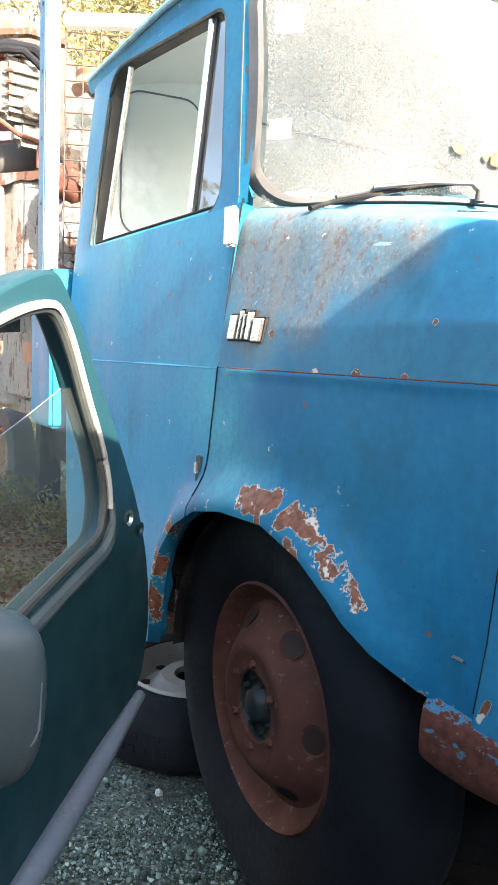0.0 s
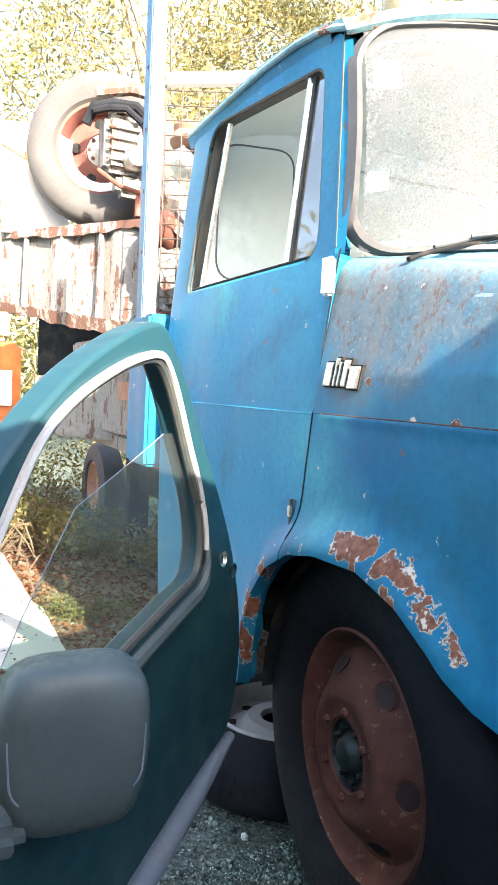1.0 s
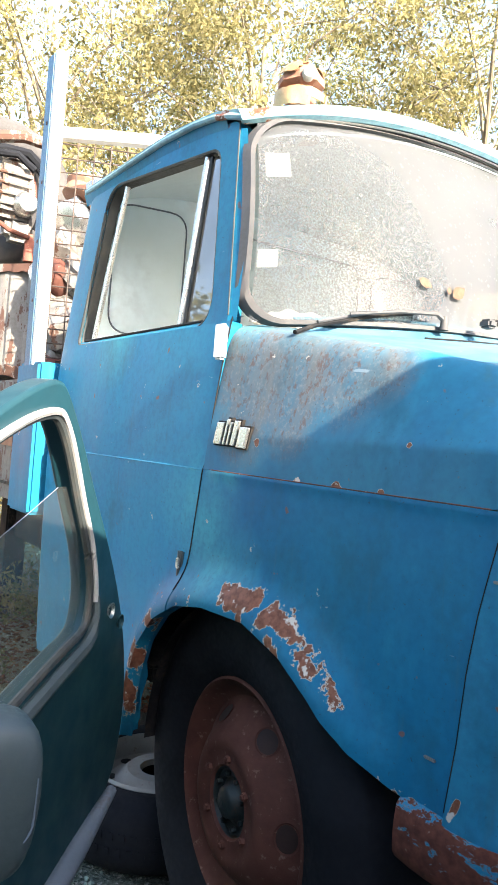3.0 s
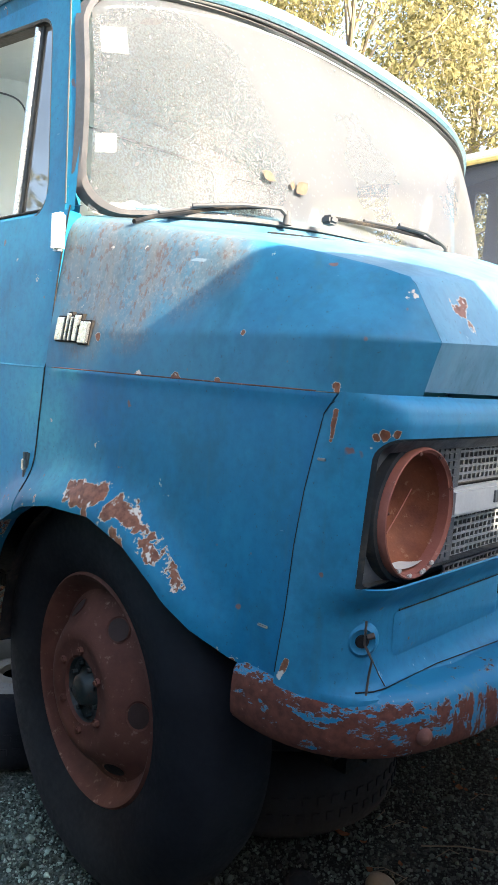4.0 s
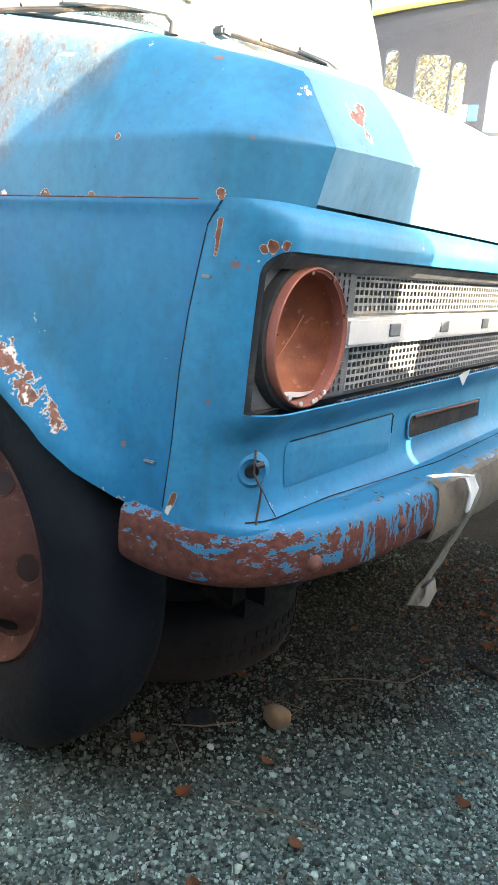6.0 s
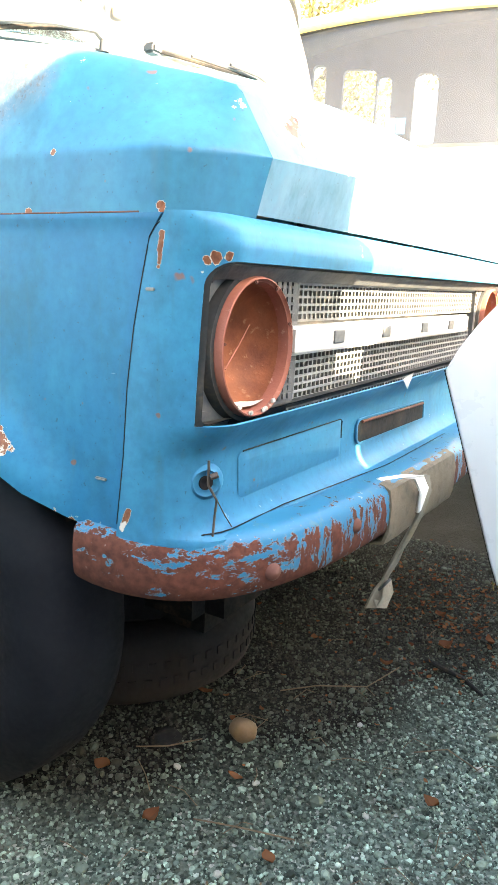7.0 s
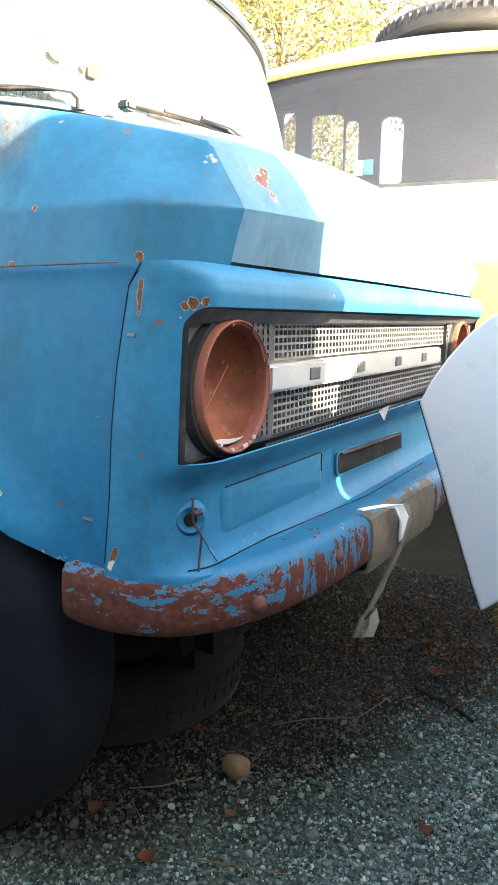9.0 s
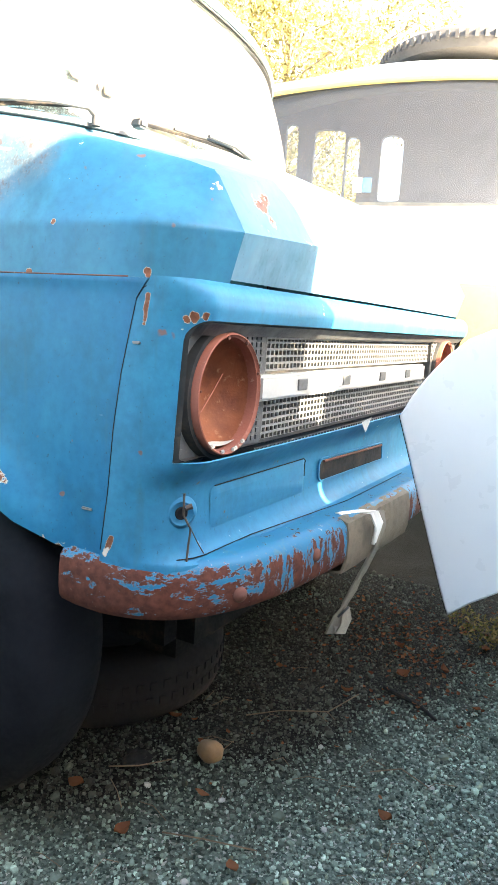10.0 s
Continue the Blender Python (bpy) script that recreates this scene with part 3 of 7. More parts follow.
def both(name, make, mat, label="", mods=(), mirror=True):
    """A part for the right side and its mirror image for the left."""
    v, f = make()
    ob = put(name, v, f, mat, truck, label, True, mods)
    if mirror:
        put(name, [(p[0], 2 * MID - p[1], p[2]) for p in v], [tuple(reversed(q)) for q in f], mat, truck, label, True, mods)
    return ob


ARCH_X = [-0.372, -0.362, -0.345, -0.315, -0.25, -0.16, -0.06, 0.08, 0.19, 0.27, 0.35, 0.42, 0.50]
ARCH_Z = [0.42, 0.50, 0.58, 0.65, 0.725, 0.775, 0.795, 0.80, 0.768, 0.722, 0.665, 0.636, 0.616]


def arch_low(x):
    return 0.42 if x < -0.372 else lerp_list(x, ARCH_X, ARCH_Z)


def arch_far(x, z):
    return min(math.hypot(x - a, z - b) for a, b in zip(ARCH_FINE_X, ARCH_FINE_Z))


ARCH_FINE_X = list(np.linspace(-0.372, 0.46, 60))
ARCH_FINE_Z = [arch_low(x) for x in ARCH_FINE_X]


def side_y(x, z):
    """How far in the right side's skin lies."""
    y = 0.008 * max(0, (CREASE - z) / 0.5) ** 2
    if z > CREASE:
        k = (z - CREASE) / (SILL - CREASE)
        y = 0.006 + 0.018 * k * k
    y -= (0.003 if x > -0.12 else 0.0) * math.exp(-((z - CREASE + 0.004) / 0.010) ** 2)
    if z < CREASE and -0.5 < x < 0.6:
        d = arch_far(x, z)
        k = 1.0 if x < 0.30 else max(0.0, 1 - (x - 0.30) / 0.15)
        y -= k * (0.042 * math.exp(-((d - 0.006) / 0.048) ** 2) + 0.008 * math.exp(-(d / 0.12) ** 2))
    return y


def gap_x(z):
    """The door's front edge."""
    return lerp_list(z, [0.78, 0.95, 1.065, 1.29, 1.40], [-0.192, -0.178, -0.163, -0.142, -0.132])


def seam_x(z):
    """The seam between wing and front panel."""
    return lerp_list(z, [0.612, 0.666, 0.741, 0.842, 0.923, 0.985, 1.038, 1.065], [0.510, 0.516, 0.525, 0.532, 0.543, 0.556, 0.568, 0.59])


def make_wing():
    us, vs = np.linspace(0, 1, 70), list(np.linspace(0, 0.9, 30)) + [0.94, 0.965, 0.98, 0.99, 1.0]
    def f(u, v):
        z0 = arch_low(-0.185 + 0.69 * u)
        z = z0 + (CREASE - z0) * v
        lo, hi = gap_x(z) + 0.0015, seam_x(z) - 0.0015
        x = lo + (hi - lo) * u
        z0 = arch_low(x)
        z = z0 + (CREASE - z0) * v
        return (x, side_y(x, z), z)
    return sheet(f, us, vs)


both("front_wing", make_wing, M_BLUE, "blue wing with a rust-chipped wheel arch lip", (("solid", 0.004, -1),))


def make_lip():
    """The arch's edge turned inwards."""
    xs = np.linspace(-0.372, 0.47, 80)
    def f(u, v):
        x, z = xs[u], arch_low(xs[u])
        return (x, side_y(x, z) + 0.045 * v, z + 0.002 + 0.004 * v)
    return sheet(f, range(80), (0, 0.15, 1))


both("arch_lip", make_lip, M_BLUE)


def make_liner():
    """The dark wheel well."""
    def f(u, v):
        a = math.pi * (0.17 + 0.83 * u)
        return (0.48 * math.cos(a) * (0.93 if math.cos(a) > 0 else 0.78), 0.03 + 0.37 * v, 0.40 + 0.415 * math.sin(a))
    return sheet(f, np.linspace(0, 1, 24), (0, 1))


both("wheel_well", make_liner, M_BLACK)


def make_door():
    def rise(z0, zt, v):
        if v <= 0.6:
            return z0 + (CREASE - 0.0005 - z0) * v / 0.6
        return CREASE + 0.0005 + (zt - CREASE - 0.0005) * (v - 0.6) / 0.4
    us = np.linspace(0, 1, 60)
    vs = list(np.linspace(0, 0.6, 30)) + [0.6001] + list(np.linspace(0.62, 1, 18))
    def f(u, v):
        z0 = 0.42
        zt = SILL
        x = -1.075 + u * 0.94
        z0 = arch_low(min(x, -0.19))
        z = rise(z0, zt, v)
        x = -1.075 + u * (gap_x(z) - 0.0015 + 1.075)
        z0 = arch_low(min(x, -0.17))
        z = rise(z0, zt, v)
        return (x, side_y(x, z) - 0.001, z)
    return sheet(f, us, vs)


door = both("cab_door", make_door, M_BLUE_DOOR, "blue cab door", (("solid", 0.03, -1),))


def lean_y(z):
    return 0.024 + 0.06 * max(0.0, z - SILL)


def make_shoulder():
    """The rounded ledge under the side window."""
    def f(u, v):
        a = v * math.pi / 2
        return (-1.075 + u * 0.943, 0.024 + 0.03 * (1 - math.cos(a)), SILL + 0.014 * math.sin(a))
    return sheet(f, np.linspace(0, 1, 12), np.linspace(0, 1, 6))


both("window_ledge", make_shoulder, M_BLUE_DOOR)

WIN_OUT = rounded([(-0.150, 1.385), (-0.205, 1.852), (-1.0, 1.888), (-1.075, 1.385)], [0.01, 0.03, 0.06, 0.01], 8)
WIN_IN = rounded([(-0.216, 1.381), (-0.268, 1.806), (-0.885, 1.866), (-0.972, 1.386)], [0.085, 0.045, 0.08, 0.03], 8)


def place_side(u, v, d):
    return (u, lean_y(v) + d, v)


both("window_frame", lambda: ring_plate(WIN_OUT, WIN_IN, place_side, 0.035), M_BLUE_DOOR, "blue door window frame")


def seal_ring(outline, grow, place, r, lift):
    c = Vector((sum(p[0] for p in outline) / len(outline), sum(p[1] for p in outline) / len(outline)))
    pts = []
    for p in outline:
        p = Vector((p[0], p[1]))
        q = p + (p - c).normalized() * grow
        pts.append(place(q.x, q.y, lift))
    return tube(pts, r, 6, True)


both("window_seal", lambda: seal_ring(WIN_IN, 0.000, place_side, 0.005, 0.004), M_DARK_SEAL, "black rubber window seal")
both("window_channel", lambda: ring_plate(WIN_IN, [(p[0] * 0.985 - 0.009, p[1] * 0.985 + 0.0243) for p in WIN_IN], lambda u, v, d: place_side(u, v, d + 0.010), 0.03), M_DARK_SEAL, "dark felt window channel")
DIV = [(-0.375, 1.386), (-0.347, 1.806)]
both("vent_bar", lambda: tube([place_side(*DIV[0], 0.014), place_side(*DIV[1], 0.014)], 0.009, 8), M_CHROME, "dull metal vent window bar")
both("vent_seal", lambda: tube([place_side(DIV[0][0] + 0.016, DIV[0][1], 0.016), place_side(DIV[1][0] + 0.016, DIV[1][1], 0.016)], 0.006, 6), M_DARK_SEAL)
both("rear_channel", lambda: tube([place_side(-0.895, 1.400, 0.02), place_side(-0.800, 1.850, 0.02)], 0.008, 6), M_CHROME)


def make_vent():
    q = [(-0.372, 1.386), (-0.345, 1.806), (-0.285, 1.800), (-0.262, 1.77), (-0.222, 1.44), (-0.25, 1.386)]
    return [place_side(a, b, 0.018) for a, b in q], [tuple(range(6))]


vent = both("vent_glass", make_vent, M_GLASS, "grimy vent window pane")


# hinges and badge on the right side
def hinge(z0, z1, x, w, mat, name, label):
    h = block(name, (x - w / 2, -0.007, z0), (x + w / 2, 0.012, z1), mat, truck, label, 0.005)
    v, f = tube([(x, -0.007, z0 + 0.004), (x, -0.007, z1 - 0.004)], 0.006, 8)
    put("pin", v, f, mat, h)
    return h


M_HINGE = plain("pale worn hinge paint", (0.58, 0.62, 0.62), 0.45, var=0.15, scale=25, dirt=(0.25, 0.14, 0.09))
hinge(1.300, 1.376, -0.137, 0.030, M_HINGE, "upper_hinge", "pale worn door hinge")
both("wing_seam", lambda: tube([(-0.14 + 0.69 * k / 20, side_y(-0.14 + 0.69 * k / 20, CREASE) + 0.0015, CREASE + 0.0012) for k in range(21)], 0.0012, 5), M_RUST, "rust-stained seam between wing and bonnet")
both("panel_gap", lambda: tube([(seam_x(z) - 0.0005, min(0.0, side_y(seam_x(z), z)) - 0.0004, z) for z in np.linspace(0.645, 1.05, 30)] + [(0.60, 0.006, 1.0655), (0.625, 0.02, 1.067)], 0.0008, 6), M_BLACK)
both("door_crease", lambda: tube([(-1.07 + 0.903 * k / 12, 0.0002, CREASE - 0.0015) for k in range(13)], 0.0024, 8), M_BLUE_DOOR)
both("weatherstrip", lambda: tube([(-0.925 + 0.70 * k / 10, 0.0305, 1.3975) for k in range(11)], 0.0032, 6), M_BLACK, "black rubber strip along the window sill")
both("door_edge", lambda: tube([place_side(-0.149, 1.40, -0.001), place_side(-0.203, 1.85, -0.001)], 0.002, 6), M_DARK_SEAL)
both("door_gap", lambda: tube([(gap_x(z), side_y(gap_x(z), z) - 0.0004, z) for z in np.linspace(0.80, 1.395, 26)], 0.0019, 6), M_BLACK)
low_hinge = hinge(0.822, 0.884, -0.216, 0.034, M_MIRROR, "lower_hinge", "worn dark metal door hinge")
block("worn_spot", (-0.221, -0.0155, 0.842), (-0.209, -0.010, 0.866), M_CHROME, low_hinge, "", 0.002)


def build_badge():
    """Chromed slanted letter-like shapes on a dark backing."""
    m = pose(-0.124, 0.002, 1.122, 0, 1, 0)
    slant = Matrix(((1, 0, 0.25, 0), (0, 1, 0, 0), (0, 0, 1, 0), (0, 0, 0, 1)))
    def solid(rects, y0, y1, grow):
        bm = bmesh.new()
        for x0, z0, x1, z1 in rects:
            box(bm, (x0 - grow, y0, z0 - grow), (x1 + grow, y1, z1 + grow), slant)
        bmesh.ops.transform(bm, matrix=m, verts=bm.verts)
        return bm
    shapes = [[(0.0, 0.0, 0.027, 0.046)], [(0.033, 0.0, 0.041, 0.054)], [(0.047, 0.0, 0.055, 0.047)], [(0.061, 0.0, 0.077, 0.051)], [(0.083, -0.003, 0.112, 0.039)]]
    badge = part("badge", solid([r for q in shapes for r in q], -0.003, 0.008, 0.003), M_BLACK, truck, "chromed slanted model badge", False)
    for q in shapes:
        part("badge_stroke", solid(q, -0.009, -0.002, 0.0), M_CHROME, badge, "", False, (("bevel", 0.002, 2),))


build_badge()


# bonnet: fixed shoulders, lid, nose
def hood_top(x):
    return lerp_list(x, [-0.16, 0.0, 0.15, 0.3, 0.45, 0.55, 0.607, 0.663], [1.398, 1.372, 1.345, 1.315, 1.280, 1.256, 1.238, 1.145])


def crown(x):
    return lerp_list(x, [-0.16, 0.15, 0.4, 0.6, 0.663], [0.03, 0.06, 0.085, 0.05, 0.02])


def base_line(w):
    """Plan of the bonnet shoulder's foot, w from 0 at the door to 1 at the lid."""
    x = lerp_list(w, [0.0, 0.72, 0.80, 0.88, 0.94, 1.0], [-0.148, 0.520, 0.572, 0.606, 0.626, 0.641])
    y = lerp_list(w, [0.0, 0.72, 0.80, 0.88, 0.94, 1.0], [0.0, 0.0, 0.010, 0.044, 0.085, 0.133])
    return x, y


def shoulder_at(w, v):
    """The bonnet's shoulder: an upright band up to the ridge, then rolling over to the lid's edge."""
    bx, by = base_line(w)
    nose = max(0.0, (w - 0.6) / 0.4) ** 1.5
    rz = 1.145 - 0.002 * (1 - w)
    rx, ry = bx + 0.022 * nose, by + 0.003 * (1 - nose)
    if v <= 0.25:
        k = v / 0.25
        return (bx + (rx - bx) * k, by + (ry - by) * k, CREASE + 0.001 + (rz - CREASE - 0.001) * k)
    tx = -0.148 + (0.6625 + 0.148) * min(1.0, w * (1.0 + 0.0 * w)) if w > 0.72 else bx + (tx_at(0.72) - 0.520) * (w / 0.72) ** 3
    tz = hood_top(tx)
    # leaning side up to a crest, then nearly level to the lid; the crest nears the lid towards the nose
    t, c = (v - 0.25) / 0.75, lerp_list(bx, (-0.15, 0.10, 0.25, 0.38, 0.48, 0.56, 0.64), (0.20, 0.28, 0.34, 0.44, 0.63, 0.87, 1.0))
    p0, p1, p2 = Vector((0, 0)), Vector((c, 1 - 0.10 * (1 - c))), Vector((1, 1))
    qa, qb = p1 + (p0 - p1) * 0.22, p1 + (p2 - p1) * 0.35
    if t < 0.55:
        q = p0 + (qa - p0) * (t / 0.55)
    elif t < 0.85:
        k = (t - 0.55) / 0.30
        q = qa * (1 - k) ** 2 + p1 * 2 * k * (1 - k) + qb * k * k
    else:
        q = qb + (p2 - qb) * ((t - 0.85) / 0.15)
    cy, cz = q
    return (rx + (tx - rx) * cy, ry + (0.1335 - ry) * cy, rz + (tz - rz) * cz)


def tx_at(w):
    return -0.148 + (0.6625 + 0.148) * w


def make_bonnet_side():
    us = list(np.linspace(0, 0.7, 30)) + list(np.linspace(0.72, 1, 20))
    vs = [0, 0.06, 0.12, 0.19, 0.228, 0.243, 0.262, 0.280] + list(np.linspace(0.31, 1, 18))
    v, f = sheet(shoulder_at, us, vs)
    m = len(vs)
    return [(p[0] + (gap_x(p[2]) + 0.1495) * max(0.0, 1 - us[i // m] / 0.15), p[1], p[2]) for i, p in enumerate(v)], f


both("bonnet_side", make_bonnet_side, M_BLUE_HOOD, "blue bonnet shoulder, stained grey by rust", (("solid", 0.004, -1),))


def screen_base(s):
    """The windscreen's foot at s, -1 to 1 across."""
    return (-0.165 + 0.297 * (1 - abs(s) ** 3.5), MID + s * 0.888, 1.390 + 0.045 * (1 - s * s))


def make_lid():
    ss = np.linspace(-1, 1, 46)
    us = [-1] + list(np.linspace(0, 0.8, 20)) + list(np.linspace(0.83, 1, 10)) + [2]
    half = MID - 0.1347
    def f(u, s):
        y = MID + s * half
        q = 1 - s * s
        x0 = screen_base(s * half / 0.868)[0] + 0.03
        x1 = 0.663 + 0.012 * q
        if u == 2:
            return (0.641 + 0.012 * q, y, 1.074)
        if u == -1:
            p = screen_base(s * half / 0.868)
            return (p[0] - 0.02, y, p[2] + 0.006)
        x = x0 + (x1 - x0) * u
        return (x, y, hood_top(min(x, 0.663)) + crown(x) * q)
    return sheet(f, us, ss)


lv, lf = make_lid()
put("bonnet_lid", lv, lf, M_BLUE_LID, truck, "blue bonnet lid with a rust patch near its nose", True, (("solid", 0.004, -1),))


# front panel: rounded corners, grille opening, lower apron
def front_x(y, z):
    """The front face at y from the right side, for y up to the middle."""
    d = min(y, 2 * MID - y)
    base = lerp_list(z, FRONT_Z, FRONT_BASE) + 0.012 * (1 - ((y - MID) / MID) ** 2)
    r = lerp_list(z, (0.612, 0.72, 0.785, 0.803, 1.0, 1.03, 1.068), (0.10, 0.095, 0.082, 0.080, 0.080, 0.068, 0.058))
    if d < r:
        base -= (base - seam_x(z)) * (1 - math.sqrt(max(0, 1 - (1 - d / r) ** 2.2)))
    return base


FRONT_Z = (0.612, 0.632, 0.640, 0.650, 0.664, 0.69, 0.735, 0.753, 0.770, 0.785, 0.797, 0.90, 1.005, 1.03, 1.05, 1.060, 1.068)
FRONT_BASE = (0.658, 0.654, 0.642, 0.633, 0.627, 0.623, 0.622, 0.625, 0.637, 0.652, 0.660, 0.662, 0.664, 0.668, 0.664, 0.657, 0.646)
GR_IN = rounded([(0.024, 0.797), (0.024, 1.010), (2 * MID - 0.024, 1.010), (2 * MID - 0.024, 0.797)], [0.006, 0.030, 0.030, 0.006], 8)


def build_front():
    """One skin from seam to seam, with the grille's opening left out."""
    low = [0.612, 0.625, 0.632, 0.636, 0.640, 0.645, 0.650, 0.656, 0.664, 0.68, 0.70, 0.72, 0.735, 0.748, 0.756, 0.764, 0.772, 0.780, 0.787, 0.793]
    gap = list(np.linspace(0.797, 0.98, 14)) + [0.9885, 0.995, 1.001, 1.005, 1.008, 1.010]
    zs = low + gap + [1.014, 1.02, 1.026, 1.032, 1.038, 1.044, 1.05, 1.055, 1.060, 1.064, 1.068]
    def half(i, j):
        z = zs[j]
        e = 0.024 + 0.030 * (1 - math.sqrt(1 - min(1.0, max(0.0, (z - 0.98) / 0.030)) ** 2))
        y = e * (i / 10) ** 2 if i <= 10 else e + (MID - e) * ((i - 10) / 32) ** 1.8
        return (front_x(y, z), y, z)
    v, f = sheet(half, range(43), range(len(zs)))
    m = len(zs)
    a, b = len(low), len(low) + len(gap) - 1
    f = [q for q in f if not (q[0] // m >= 10 and a <= q[0] % m < b)]
    k = len(v)
    v = v + [(p[0], 2 * MID - p[1], p[2]) for p in v]
    f = f + [tuple(k + i for i in reversed(q)) for q in f]
    return put("front_panel", v, f, M_BLUE_FRONT, truck, "blue front panel with chipped grille corner", True, (("solid", 0.003, -1),))


front = build_front()


def build_grille():
    # recessed surround
    def place_front(y, z, d):
        return (front_x(y, z) - 0.002 - d, y, z)
    inner = [(y * 1.0 + (0.006 if y < MID else -0.006), z + (0.004 if z < 0.9 else -0.004)) for y, z in GR_IN]
    v, f = ring_plate(GR_IN, inner, place_front, 0.06)
    put("surround", v, f, M_GRILLE_DARK, truck, "dark grey weathered grille surround")
    n = len(GR_IN)
    deep = [(y + 0.006 if y < MID else y - 0.006, z + (-0.030 if z < 0.9 else -0.022)) for y, z in GR_IN]
    verts = [(front_x(y, z) - 0.001, y, z) for y, z in GR_IN] + [(front_x(y, z) - 0.022, y, z) for y, z in deep]
    put("surround_slope", verts, [(i, (i + 1) % n, n + (i + 1) % n, n + i) for i in range(n)], M_GRILLE_MID, truck, "dull grey sloping rim of the grille", False)
    v = [(0.53, 0.03, 0.80), (0.53, 1.74, 0.80), (0.53, 1.74, 1.01), (0.53, 0.03, 1.01)]
    put("backing", v, [(0, 1, 2, 3)], M_GRILLE_DARK, truck)
    # plates round the lamps
    for yl in (0.140, 1.530):
        lo, hi = (0.028, 0.290) if yl < MID else (1.400, 2 * MID - 0.028)
        hole = [(yl + 0.106 * math.cos(t), 0.894 + 0.099 * math.sin(t)) for t in np.linspace(0, 2 * math.pi, 40, endpoint=False)]
        rim = []
        for t in np.linspace(0, 2 * math.pi, 40, endpoint=False):
            k = min(((hi - yl) if math.cos(t) > 0 else (yl - lo)) / max(abs(math.cos(t)), 1e-6), 0.105 / max(abs(math.sin(t)), 1e-6))
            rim.append((yl + k * math.cos(t), 0.906 + k * math.sin(t)))
        v, f = ring_plate(rim, hole, lambda y, z, d: (0.632 - d - 0.10 * max(0, 0.10 - min(y, 2 * MID - y)), y, z), 0.02)
        plate = put("lamp_plate", v, f, M_GRILLE_MID, truck, "dark grey plate round the headlamp")
        bm = bmesh.new()
        for i in range(16):
            for j in range(16):
                y, z = lo + 0.012 + 0.0165 * i, 0.812 + 0.0125 * j
                if y < hi - 0.012 and z < 0.992 and math.hypot(y - yl, z - 0.894) > 0.122:
                    x = 0.632 - 0.10 * max(0, 0.10 - min(y, 2 * MID - y))
                    box(bm, (x - 0.002, y - 0.0055, z - 0.004), (x + 0.0025, y + 0.0055, z + 0.004))
        tagged(part("pressed_pattern", bm, M_GRILLE_MID, plate, "", False), kind="stuff")
    # shelf above the mesh
    block("brow", (0.590, 0.055, 0.984), (0.632, 1.715, 0.992), M_GRILLE, truck)
    # perforated sheets above and below the bar
    for z0, z1, name in ((0.926, 0.987, "upper_mesh"), (0.772, 0.874, "lower_mesh")):
        bm = bmesh.new()
        pitch, wire = 0.0165, 0.0048
        y = 0.290
        while y < 1.405:
            box(bm, (0.618, y, z0), (0.6215, y + wire, z1))
            y += pitch
        z = z0
        while z < z1:
            box(bm, (0.6185, 0.286, z), (0.622, 1.406, z + wire * 0.85))
            z += 0.0125
        tagged(part(name, bm, M_GRILLE, truck, "grey square-holed grille mesh", False), kind="stuff")
    bar = block("cross_bar", (0.624, 0.250, 0.8765), (0.648, 1.29, 0.9225), M_WHITE_BAR, truck, "dusty white bar across the grille", 0.005)
    # four plain dark marks
    for yc in (0.419, 0.650, 0.898, 1.115):
        bm = bmesh.new()
        box(bm, (0.647, yc - 0.022, 0.889), (0.6505, yc + 0.020, 0.911))
        part("dark_mark", bm, M_MARK, bar, "", False, (("bevel", 0.003, 2),))


build_grille()


